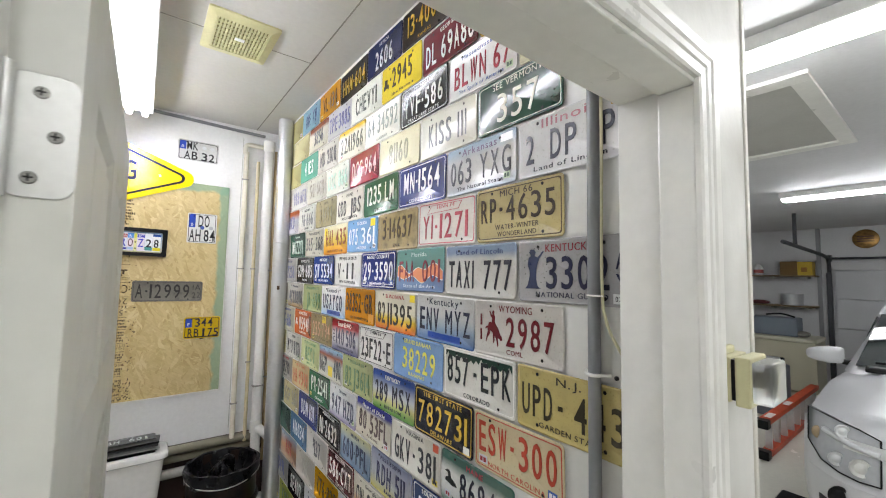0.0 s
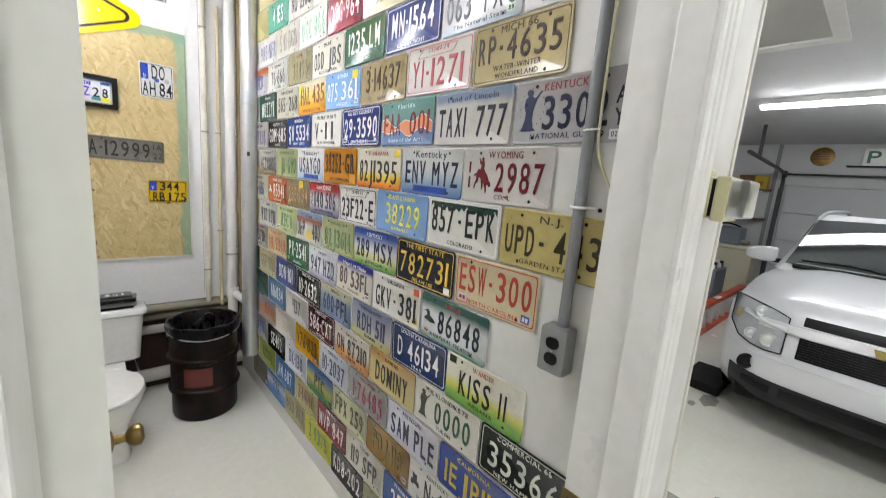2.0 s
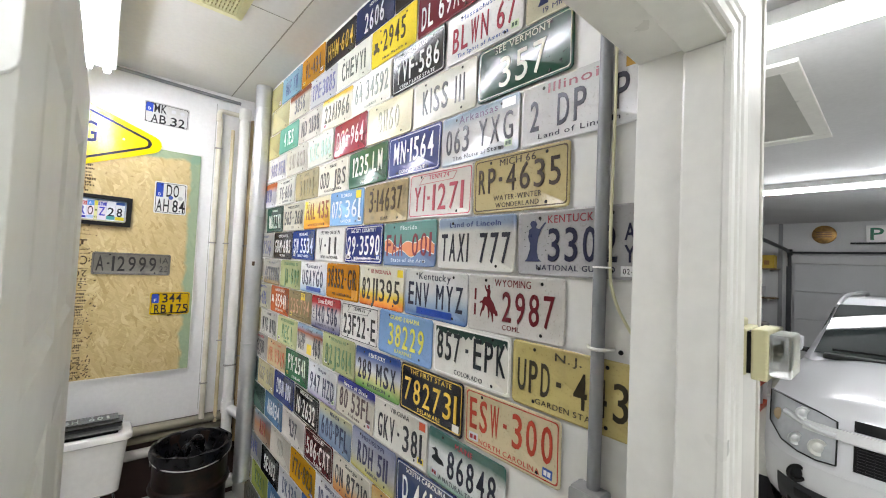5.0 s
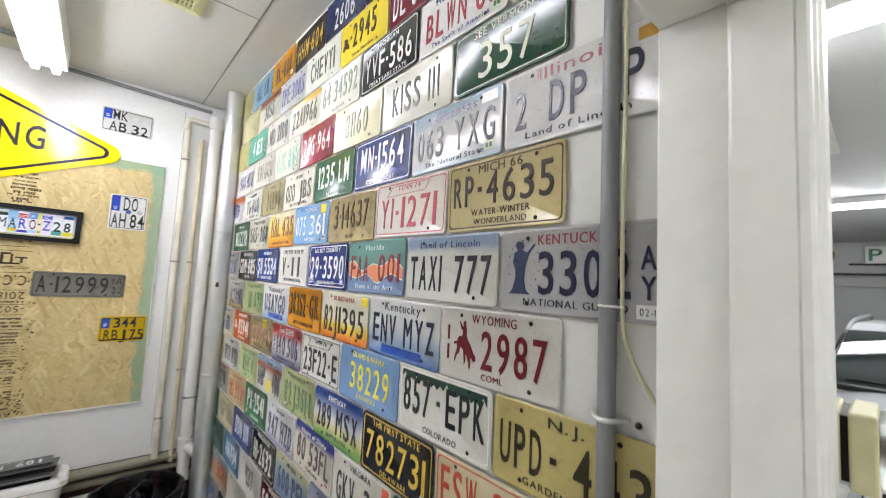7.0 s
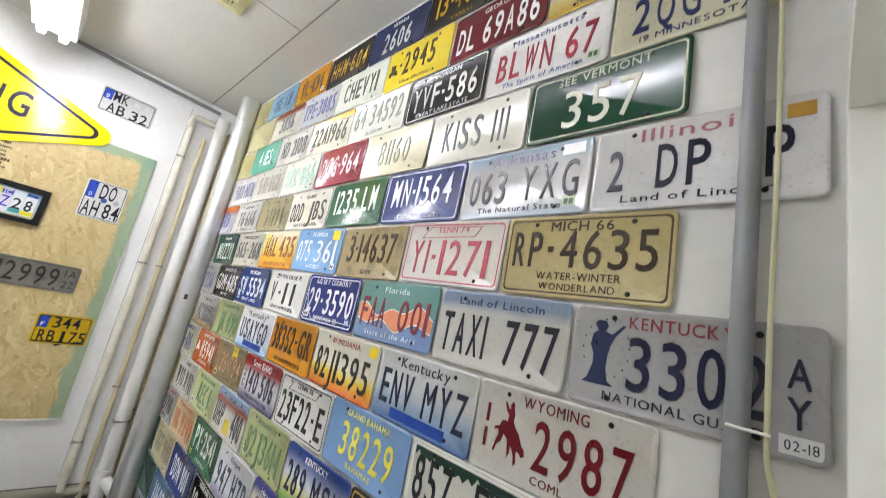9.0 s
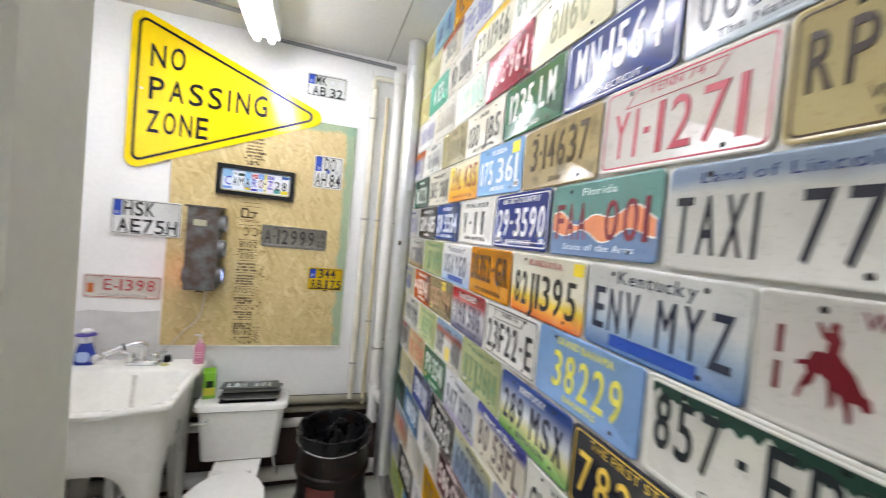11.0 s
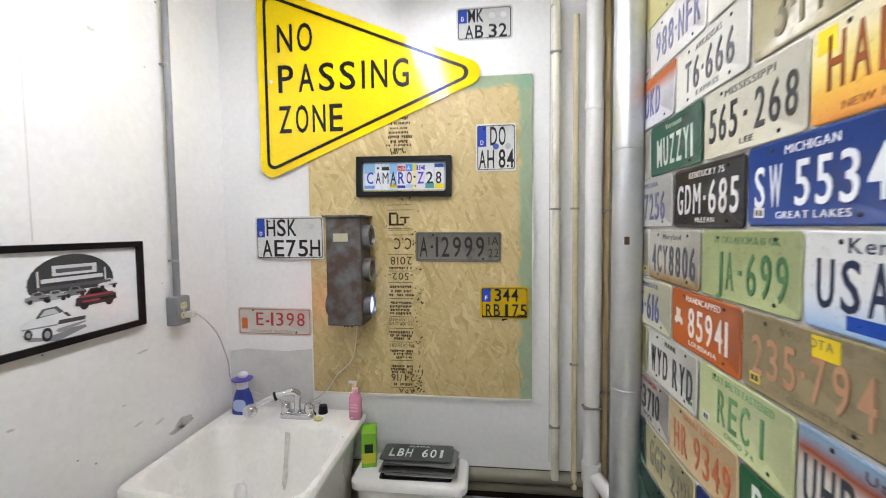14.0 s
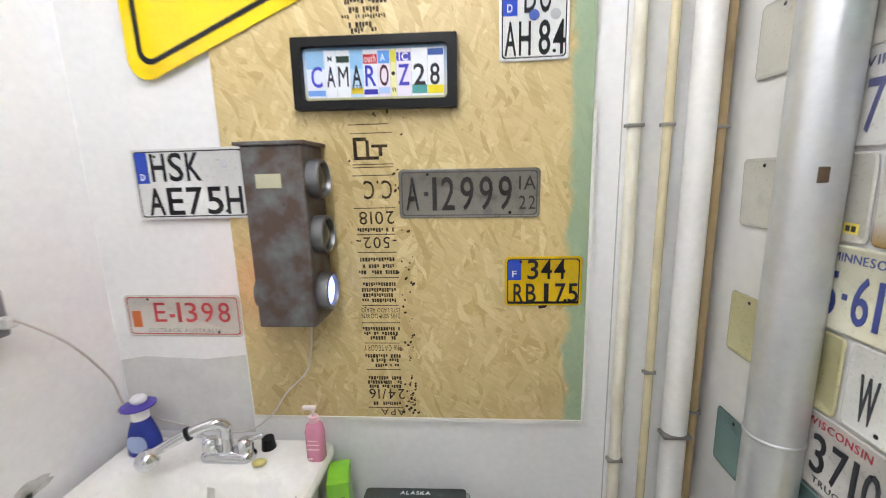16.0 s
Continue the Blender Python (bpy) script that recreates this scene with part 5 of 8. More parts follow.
# horizontal pipes under the ledge of the end wall
for y, z, r, m_, lb in ((-0.012, 0.59, 0.028, surface("olive_pipe", "#8f8a76", 0.5, dirt=0.3, big=6), "grey-olive painted pipe along the foot of the wall"), (0.012, 0.525, 0.024, surface("olive_pipe2", "#857f6a", 0.5, dirt=0.3, big=6), "grey-olive painted pipe along the foot of the wall"),
                        (-0.0, 0.44, 0.03, surface("white_pipe_dirty", "#cfcdc6", 0.45, dirt=0.25, big=6), "white pipe along the foot of the wall"), (0.0, 0.11, 0.045, surface("white_pipe_low", "#c4c2ba", 0.5, dirt=0.3, big=6), "white low pipe just above the floor")):
    solid("wall_pipe", tube([(-1.7, y, z), (-0.02, y, z)], r, 14), m_, lb, "pipe", "pipes under the ledge", smooth=40)
wood_rail = surface("wood_rail", "#7d7458", 0.6, dirt=0.3, big=10, fine=60, bump=0.4)
solid("ledge_rail", box(XL - 0.03, -1.9, 0.56, XL + 0.035, -0.62, 0.63, 0.004), wood_rail, "olive-brown timber rail along the foot of the side wall", "rail")
solid("ledge_rail", box(XL - 0.03, -0.6, 0.52, XL + 0.05, -0.05, 0.66, 0.004), wood_rail, "olive-brown timber block rail beside the sink", "rail")

# ---- end wall: board, signs, plates, signal box ----
bd = thing("strand_board", "tan oriented strand board panel with green painted edges", "board", at=(-0.846, -0.006, 1.664))
part("panel", box(-0.509, -0.006, -0.714, 0.509, 0.006, 0.714, 0.001), strand_board, bd)
part("edge_trim", box(-0.51, -0.009, -0.724, 0.51, 0.006, -0.714), trim_paint, bd)
part("edge_trim", box(0.509, -0.009, -0.724, 0.518, 0.006, 0.2), trim_paint, bd)
rng = random.Random(5)
ob = tagged(new("board_stamp"), "smudged black stamped print running down the board", "print")
ob.matrix_world = pose(-0.927, -0.0122, 1.664)
stamp_ink = surface("stamp_ink", "#201a12", 0.7, dirt=0.25, dirt_colour=lin("#8a6f42"), big=60)


def stamp_text(text, wz, high, wide, cx=0.0):
    """One line of the stamp, printed upside down."""
    me = words(text, high, wide, "plain", 0.0003, 0, 0, 0)
    tagged(part("print_line", me, stamp_ink, ob, "", pose(cx, 0, wz - 1.664, 0, 180, 0)), kind="stuff")


def stamp_small(wz, high, share=1.0):
    """A line of small print that cannot be read."""
    spec, x = [], -0.058 * share
    while x < 0.056 * share:
        wd = rng.uniform(0.35, 0.6) * high
        if rng.random() < 0.85:
            z0_ = wz - 1.664 + high * (-0.5 + rng.choice((0, 0, 0.3)))
            spec.append((x, z0_, x + wd, wz - 1.664 + high * 0.5))
        x += wd + 0.0022
    tagged(part("print_line", bars(spec, 0.0003), stamp_ink, ob), kind="stuff")


for text, wz, high, wide, cx in (("APA", 0.968, 0.022, 0.075, 0.02), ("24/16", 1.029, 0.033, 0.11, 0.004), ("7/16 CATEGORY", 1.18, 0.018, 0.115, 0.0), ("THIS SIDE DOWN", 1.281, 0.015, 0.115, 0.0), ("ESTE LADO ABAJO", 1.299, 0.0135, 0.115, 0.0),
                                 ("-502-", 1.501, 0.032, 0.115, 0.0), ("2018", 1.572, 0.036, 0.1, 0.004), ("C.C", 1.65, 0.05, 0.08, 0.012)):
    stamp_text(text, wz, high, wide, cx)
for wz in (0.983, 1.11, 1.196, 1.26, 1.314, 1.398, 1.473, 1.525, 1.6, 1.69, 1.712, 1.72, 1.803, 1.826):
    tagged(part("print_rule", bars([(-0.06 + rng.uniform(0, 0.006), wz - 1.6655, 0.06 - rng.uniform(0, 0.01), wz - 1.6632)], 0.0003), stamp_ink, ob), kind="stuff")
for wz in (0.997, 1.054, 1.068, 1.082, 1.123, 1.14, 1.154, 1.212, 1.226, 1.241, 1.329, 1.345, 1.361, 1.378, 1.414, 1.432, 1.452, 1.538):
    stamp_small(wz, 0.0115, rng.uniform(0.75, 1.0))
tagged(part("print_logo", bars([(-0.05, 0.068, -0.04, 0.128), (-0.05, 0.118, -0.012, 0.128), (-0.05, 0.068, 0.02, 0.077), (-0.015, 0.077, -0.006, 0.12), (0.0, 0.1, 0.045, 0.108), (0.02, 0.077, 0.03, 0.1)], 0.0003), stamp_ink, ob), kind="stuff")
z = 0.395
while z < 0.69:
    stamp_small(z + 1.664, rng.choice((0.008, 0.01, 0.014)), rng.uniform(0.6, 1.0))
    z += rng.uniform(0.014, 0.024)
bm = bmesh.new()
for k in range(110):
    fx, fz = rng.gauss(0.083, 0.011), -0.7 + 0.75 * rng.random() ** 1.7
    if k < 26:
        fx, fz = rng.uniform(-0.08, 0.1), rng.uniform(-0.7, 0.35)
    bmesh.ops.create_circle(bm, cap_ends=True, segments=7, radius=rng.uniform(0.0012, 0.0045), matrix=pose(fx, -0.0004, fz, 90, rng.uniform(0, 90), 0) @ Matrix.Diagonal((1, rng.uniform(0.5, 2.0), 1, 1)))
tagged(part("ink_speckle", bm, stamp_ink, ob), kind="stuff")


def pennant():
    ob = thing("pennant_sign", "yellow metal pennant road sign with black border and lettering", "road sign", at=(0, -0.016, 0))
    A, B, C = Vector((-1.563, 2.822)), Vector((-1.563, 1.965)), Vector((-0.522, 2.396))

    def tri_outline(inset, r):
        pts = [A, B, C]
        cen = (A + B + C) / 3
        out = []
        lines = []
        for i in range(3):
            p, q = pts[i], pts[(i + 1) % 3]
            d_ = (q - p).normalized()
            n = Vector((-d_.y, d_.x))
            if n.dot(cen - p) < 0:
                n = -n
            lines.append((p + n * inset, d_))
        vs = []
        for i in range(3):
            (p1, d1), (p2, d2) = lines[i - 1], lines[i]
            det = d1.x * -d2.y + d2.x * d1.y
            t = ((p2.x - p1.x) * -d2.y + d2.x * (p2.y - p1.y)) / det
            vs.append(p1 + d1 * t)
        for i in range(3):
            v, a, c = vs[i], vs[i - 1], vs[(i + 1) % 3]
            u, w = (a - v).normalized(), (c - v).normalized()
            half = math.acos(max(-1, min(1, u.dot(w)))) / 2
            k = r / math.tan(half)
            m = v + (u + w).normalized() * (r / math.sin(half))
            p, q = v + u * k, v + w * k
            a0, a1 = math.atan2(*(p - m).yx), math.atan2(*(q - m).yx)
            while a1 < a0:
                a1 += 2 * math.pi
            if a1 - a0 > math.pi:
                a1 -= 2 * math.pi
            for s in range(7):
                a_ = a0 + (a1 - a0) * s / 6
                out.append((m.x + r * math.cos(a_), m.y + r * math.sin(a_)))
        return out

    sheet = part("sheet", slab(tri_outline(-0.02, 0.055), 0.0, -0.0025), yellow_sign, ob)
    o, i = tri_outline(0.012, 0.035), tri_outline(0.026, 0.024)
    part("border", rings_to_mesh([[(x, y, z_) for x, z_ in r] for r, y in ((o, -0.0026), (o, -0.0032), (i, -0.0032), (i, -0.0026))], cap_last=False), black_ink, ob)
    for text, x0, x1, zz in (("NO", -1.497, -1.305, 2.592), ("PASSING", -1.497, -0.862, 2.41), ("ZONE", -1.497, -1.172, 2.226)):
        cells = [0.5 if ch == "I" else 1.0 for ch in text]
        x, tot = x0, sum(cells)
        for ch, k in zip(text, cells):
            step = (x1 - x0) * k / tot
            part("letter", words(ch, 0.12, step * (0.76 if ch != "I" else 0.3), "bold", 0.0008, x + step / 2, zz, -0.0026), black_ink, ob)
            x += step
    for x, z_ in ((-1.52, 2.4), (-0.75, 2.396)):
        part("bolt", cyl((x, -0.0025, z_), (x, -0.006, z_), 0.007, n=6), steel, ob)


pennant()


def euro(at, size, l1, l2, bg="#eceded", fg="#1d1d1f", blue=True, label="", country="D", seal=None):
    w, h = size
    ob = plate(at, (0, 0, 0), bg, "", fg, size=size, screws=2, label=label, group="plates on the end wall", wear=0.04, rim="#222326")
    if blue:
        b_ = part("blue_field", box(-w / 2 + 0.008, FRONT - 0.0006, 0.004, -w / 2 + 0.046, FRONT, h / 2 - 0.009), ink("#2a49b0"), ob, "blue country field")
        part("character", words(country, 0.018, 0.013, "bold", 0.0006, -w / 2 + 0.027, 0.022, FRONT - 0.0006), ink("#e8e8ea"), b_)
    for text, zc, x0, x1 in ((l1[0], h * 0.24, l1[1], l1[2]), (l2[0], -h * 0.24, l2[1], l2[2])):
        cells = [0.35 if ch == " " else (0.6 if ch in "1I-" else 1.0) for ch in text]
        x, tot = x0 * w - w / 2, sum(cells)
        for ch, k in zip(text, cells):
            step = (x1 - x0) * w * k / tot
            if ch != " ":
                part("character", words(ch, h * 0.38, step * 0.82, "bold", 0.001, x + step / 2, zc, FRONT), ink(fg), ob)
            x += step
    for sx, sz, c in seal or ():
        part("seal", lathe([(0.013, 0), (0.013, 0.0012), (0.011, 0.0016)], 18), ink(c), ob, "", pose(sx * w - w / 2, FRONT, sz * h, 90, 0, 0))
    return ob


Y1, Y2 = -0.002, -0.014
euro((-1.455, Y2, 1.68), (0.336, 0.2), ("HSK", 0.15, 0.62), ("AE75H", 0.08, 0.96), label="white German two-line number plate beside the signal box", seal=[(0.82, 0.27, "#c9cacb")])
euro((-0.541, Y1, 2.606), (0.242, 0.141), ("MK", 0.2, 0.5), ("AB 32", 0.14, 0.92), label="white German two-line number plate high on the wall", seal=[(0.64, 0.22, "#d2d3d4"), (0.84, 0.22, "#d2d3d4")])
euro((-0.493, Y2, 2.068), (0.175, 0.205), ("DO", 0.34, 0.76), ("AH 84", 0.06, 0.96), label="white German two-line number plate on the board", seal=[(0.5, 0.02, "#4a5fa8"), (0.8, 0.02, "#b4b6b8")])
e = euro((-0.458, Y2, 1.384), (0.214, 0.143), ("344", 0.28, 0.8), ("RBJ 75", 0.1, 0.97), bg="#e3bd16", label="yellow French two-line number plate on the board", country="F")
part("bottom_strip", box(-0.1, FRONT - 0.001, -0.068, 0.1, FRONT, -0.059), black_plastic, e)
plate((-1.55, Y1, 1.279), (0, 0.4, 0), "#d8d4cc", "E-1398", "#b03a3c", "", None, "OUTBACK AUSTRALIA", "#8a8682", size=(0.372, 0.134), mh=0.062, mx=0.03, mw=0.26, rim="#b03a3c", bands=[(0.05, 0.22, 0.13, 0.62, "#d0703a")], label="white Australian number plate with red characters", group="plates on the end wall", screws=2)
io = plate((-0.663, Y2, 1.634), (0, 0.6, 0), "#7a776f", "A-12999", "#2c2a27", size=(0.385, 0.134), mh=0.088, mx=-0.028, mw=0.305, rim="#4a4845", label="old bare grey embossed number plate on the board", group="plates on the end wall", wear=0.3, screws=2)
for t, zz in (("IA", 0.027), ("22", -0.026)):
    part("character", words(t, 0.036, 0.045, "plain", 0.0012, 0.158, zz, FRONT), ink("#35332f"), io)


def framed_plate():
    ob = thing("framed_plate", "black framed plate collage of cut number-plate letters", "wall art", at=(-0.903, -0.012, 1.951), turn=(0, 0.8, 0))
    w, h = 0.43, 0.178
    o, i = rounded(w, h, 0.004), rounded(w - 0.05, h - 0.045, 0.012)
    part("frame", rings_to_mesh([[(x, y, z_) for x, z_ in r] for r, y in ((o, 0.0), (o, -0.028), (i, -0.028), (i, -0.006))], cap_last=False), black_plastic, ob)
    part("sheet", slab(rounded(w - 0.052, h - 0.047, 0.012), -0.004, -0.012), plate_paint("#d5d3a2@0,#e4eaf2@0.3,#cfdff2@0.6,#8fb6de@1", 0.05), ob)
    x_in, w_in = -w / 2 + 0.026, w - 0.052
    pieces = (("C", 0.0, 0.152, "#dfe6ee", "#3f45b8", ("#93bfe0", 0.62, 1.0), ("#6f9bdc", 0.04, 0.16)),
              ("A", 0.152, 0.232, "#e6e9ee", "#2a2c44", None, None),
              ("M", 0.232, 0.329, "#e6eaee", "#25262e", ("#24382f", 0.74, 0.88), None),
              ("A", 0.329, 0.421, "#b9d6ee", "#22242c", ("#8fc0e6", 0.6, 1.0), ("#e0c62e", 0.07, 0.2)),
              ("R", 0.421, 0.524, "#e4e8f0", "#3a44b4", ("#c0363c", 0.7, 0.9), ("#3d3aa8", 0.05, 0.16)),
              ("O", 0.524, 0.61, "#eadfe6", "#4a2a3c", ("#5f9be0", 0.7, 0.97), ("#aecbea", 0.06, 0.2)),
              ("", 0.61, 0.652, "#e6e3a4", "#2a2a24", ("#e2d94a", 0.72, 0.95), None),
              ("Z", 0.652, 0.756, "#e6dfe8", "#4a48c0", ("#4f50b8", 0.74, 0.92), None),
              ("2", 0.756, 0.866, "#e8ebee", "#25272c", None, ("#4f9c98", 0.05, 0.24)),
              ("8", 0.866, 1.0, "#e9ecec", "#25272c", ("#2f5aa8", 0.84, 0.98), ("#e8d92a", 0.04, 0.22)))
    for ch, f0, f1, base_c, ink_c, up, dn in pieces:
        x0, x1 = x_in + w_in * f0, x_in + w_in * f1
        lo, hi = (0.008 if f0 == 0 else 0.0006), (0.008 if f1 == 1 else 0.0006)
        strip_ = part("letter_piece", box(x0 + lo, -0.0132, -0.058, x1 - hi, -0.0121, 0.058), ink(base_c), ob)
        for nm, sc in (("top_scrap", up), ("low_scrap", dn)):
            if sc:
                part(nm, box(x0 + lo + 0.0008, -0.0139, -0.058 + 0.116 * sc[1], x1 - hi - 0.0008, -0.0133, -0.058 + 0.116 * sc[2]), ink(sc[0]), strip_)
        if ch:
            part("character", words(ch, 0.05, (x1 - x0) * (0.5 if f1 == 1 else (0.52 if f0 == 0 else 0.74)), "plain" if ch == "M" else "bold", 0.0014, (x0 + x1) / 2 + (0.006 if f0 == 0 else (-0.006 if f1 == 1 else 0)), -0.006, -0.0133), ink(ink_c), strip_)
        else:
            part("dot", cyl(((x0 + x1) / 2, -0.0133, -0.002), ((x0 + x1) / 2, -0.0146, -0.002), 0.005, n=12), ink(ink_c), strip_)
    for t_, f, zz, hh, ww, c in (("outh", 0.472, 0.036, 0.018, 0.03, "#e8e4e4"), ("A", 0.56, 0.038, 0.016, 0.012, "#e6ecf4"), ("IC", 0.704, 0.038, 0.018, 0.024, "#ecebf2"), ("M", 0.19, 0.038, 0.012, 0.011, "#3a3c44"), ("RTH", 0.375, -0.035, 0.013, 0.026, "#2a2a2c"), ("n", 0.634, -0.04, 0.014, 0.009, "#2a2a2c")):
        tagged(part("scrap_lettering", words(t_, hh, ww, "bold", 0.0005, x_in + w_in * f, zz, -0.0139), ink(c), ob), kind="stuff")
    return ob


framed_plate()


def signal_box():
    rust = surface("rusty_signal", "#54443b", 0.5, 0.3, dirt=0.5, dirt_colour=lin("#7d8588"), big=13, fine=70, bump=0.4, spots=0.5)
    x0, x1, y0, z0, z1 = -1.222, -1.066, -0.15, 1.3, 1.77
    ob = thing("signal_box", "brown weathered metal signal lamp box with three side lenses", "traffic light")
    part("housing", box(x0, y0, z0, x1, -0.012, z1, 0.006), rust, ob)
    part("top_lip", box(x0 - 0.012, y0 - 0.008, z1 - 0.001, x1 + 0.012, -0.012, z1 + 0.008, 0.002), rust, ob)
    part("name_plate", box(x0 + 0.035, y0 - 0.0025, z1 - 0.105, x0 + 0.1, y0, z1 - 0.07, 0.001), surface("cream_label", "#b9b79a", 0.5), ob, "small cream maker's label")
    lens_off = surface("lens_grey", "#4a4d4e", 0.15, dirt=0.1, big=30)
    lens_on = glow("lens_lit", (0.35, 0.45, 1.0), 1.6)
    for k, zz in enumerate((1.685, 1.54, 1.385)):
        ring = part("lens_ring", lathe([(0.05, 0), (0.052, 0.012), (0.05, 0.03), (0.043, 0.032), (0.04, 0.016)], 24, closed=False), surface("ring_grey", "#77787a", 0.35, 0.7, dirt=0.2, big=30), ob, "", pose(x1, (y0 - 0.012) / 2 - 0.01, zz, 0, 90, 0), 40)
        part("lens", lathe([(0.046, 0.006), (0.044, 0.018), (0.03, 0.024), (0.012, 0.027)], 24), lens_on if k == 2 else lens_off, ring, "lit bluish lens" if k == 2 else "dull glass lens", smooth=50)
        part("ear", box(x0 - 0.008, -0.075, zz - 0.03, x0, -0.045, zz + 0.03, 0.003), rust, ob)
    back = part("lens_ring", lathe([(0.05, 0), (0.052, 0.006), (0.05, 0.012), (0.043, 0.012)], 24, closed=False), rust, ob, "", pose(x0, (y0 - 0.012) / 2 - 0.01, 1.385, 0, -90, 0), 40)
    part("lens", lathe([(0.044, 0.004), (0.04, 0.008), (0.02, 0.011)], 24), glow("lens_red", (1.0, 0.08, 0.06), 4.0), back, "lit red lens", smooth=50)
    part("wing_nut", box(x0 + 0.06, -0.085, z0 - 0.02, x0 + 0.07, -0.06, z0, 0.003), screw_dark, ob)
    part("wing_nut", tube([(x0 + 0.045, -0.072, z0 - 0.022), (x0 + 0.065, -0.072, z0 - 0.01), (x0 + 0.085, -0.072, z0 - 0.022)], 0.004, 6), screw_dark, ob)


signal_box()


# ---- side wall: pictures, sign, sensor ----
def framed_print(y0, y1, z0, z1, art, label):
    w, h = y1 - y0, z1 - z0
    ob = thing("picture_frame", label, "picture", "pictures on the side wall", at=(XL, (y0 + y1) / 2, (z0 + z1) / 2), turn=(0, 0, 90))
    o, i = rounded(w, h, 0.002, 1), rounded(w - 0.04, h - 0.04, 0.002, 1)
    part("frame", rings_to_mesh([[(x, y, z_) for x, z_ in r] for r, y in ((o, 0.0), (o, -0.022), (i, -0.02), (i, -0.008))], cap_last=False), black_plastic, ob, "black wooden frame")
    sheet = part("print", box(-w / 2 + 0.015, -0.009, -h / 2 + 0.015, w / 2 - 0.015, -0.004, h / 2 - 0.015), surface("print_paper", "#e9ebec", 0.12, dirt=0.02), ob, "white glazed print")
    if art:
        def ell(cx, cz, rx, rz, c, y, n=28, cut=-1.0):
            pts = [(cx + rx * math.cos(2 * math.pi * k / n), cz + max(cut * rz, rz * math.sin(2 * math.pi * k / n))) for k in range(n)]
            part("drawing", slab(pts, -0.009, y), ink(c), sheet)
        ell(0.0, 0.035, 0.125, 0.085, "#3c3d3f", -0.0094, cut=-0.3)
        part("drawing", bars([(-0.09, 0.04, 0.09, 0.052), (-0.06, 0.058, 0.07, 0.088), (-0.1, 0.0, -0.095, 0.075), (0.095, 0.0, 0.1, 0.07)], 0.0003, -0.0095), ink("#d4d5d6"), sheet)
        part("drawing", bars([(-0.05, 0.066, 0.055, 0.078), (-0.1, 0.02, 0.1, 0.03)], 0.0003, -0.0099), ink("#55575a"), sheet)

        def car_shape(cx, cz, s, body, dark):
            pts = [(-1, -0.25), (-0.95, 0.1), (-0.55, 0.18), (-0.3, 0.48), (0.3, 0.5), (0.6, 0.2), (0.98, 0.1), (1.02, -0.2), (0.7, -0.3), (-0.7, -0.32)]
            part("drawing", slab([(cx + x * s, cz + z_ * s) for x, z_ in pts], -0.0095, -0.0101), ink(body), sheet)
            part("drawing", bars([(cx - 0.28 * s, cz + 0.2 * s, cx + 0.3 * s, cz + 0.42 * s), (cx + 0.1 * s, cz - 0.15 * s, cx + 0.95 * s, cz - 0.02 * s)], 0.0003, -0.0101), ink(dark), sheet)
            for wx in (-0.6, 0.62):
                pts = [(cx + wx * s + 0.2 * s * math.cos(k * 0.45), cz - 0.28 * s + 0.2 * s * math.sin(k * 0.45)) for k in range(14)]
                part("drawing", slab(pts, -0.0101, -0.0106), ink("#2c2d2f"), sheet)
        car_shape(-0.1, 0.002, 0.032, "#8a8c8e", "#3f4042")
        car_shape(-0.055, 0.0, 0.034, "#a4a6a8", "#4a4b4d")
        car_shape(0.0, 0.004, 0.034, "#77797b", "#2f3032")
        car_shape(0.105, 0.014, 0.034, "#d4d6d8", "#55575a")
        car_shape(0.065, -0.024, 0.066, "#3a3b3e", "#18191b")
        part("drawing", bars([(0.01, -0.018, 0.12, -0.011), (0.02, -0.034, 0.075, -0.028)], 0.0003, -0.0106), ink("#9a3f48"), sheet)
        # the large pale car in front: body, cabin, hood stripes, grille, wheels
        def flat(pts, y, c):
            part("drawing", slab([(-0.055 + x * 0.1, -0.072 + z_ * 0.1) for x, z_ in pts], -0.009, y), ink(c), sheet)
        flat([(-0.75, -0.42), (0.0, -0.6), (0.85, -0.38), (0.8, -0.3), (-0.7, -0.3)], -0.0101, "#8d8f91")
        flat([(-0.92, -0.15), (-0.9, 0.08), (-0.6, 0.2), (0.15, 0.22), (0.72, 0.12), (0.86, 0.0), (0.84, -0.2), (0.05, -0.38), (-0.35, -0.42), (-0.8, -0.28)], -0.0105, "#dfe1e3")
        flat([(-0.55, 0.16), (-0.35, 0.4), (0.02, 0.42), (0.2, 0.22)], -0.0109, "#5a5c60")
        flat([(-0.44, 0.2), (-0.3, 0.36), (-0.05, 0.37), (0.06, 0.22)], -0.0112, "#c4c7ca")
        flat([(0.0, -0.12), (0.06, 0.0), (0.82, -0.02), (0.8, -0.14)], -0.0109, "#46484b")
        flat([(-0.05, -0.3), (0.0, -0.24), (0.8, -0.17), (0.82, -0.22), (0.05, -0.37)], -0.0109, "#9a9c9f")
        flat([(0.16, 0.2), (0.3, 0.06), (0.4, 0.06), (0.28, 0.2)], -0.0109, "#505255")
        flat([(-0.88, -0.06), (0.0, -0.1), (0.0, -0.14), (-0.88, -0.1)], -0.0109, "#8a8c8f")
        for wx, wz, wr in ((-0.28, -0.34, 0.2), (-0.74, -0.24, 0.14)):
            flat([(wx + wr * 0.7 * math.cos(k * 0.45), wz + wr * math.sin(k * 0.45)) for k in range(14)], -0.0113, "#26272a")
            flat([(wx + wr * 0.36 * math.cos(k * 0.45), wz + wr * 0.55 * math.sin(k * 0.45)) for k in range(14)], -0.0117, "#a0a2a5")
    else:
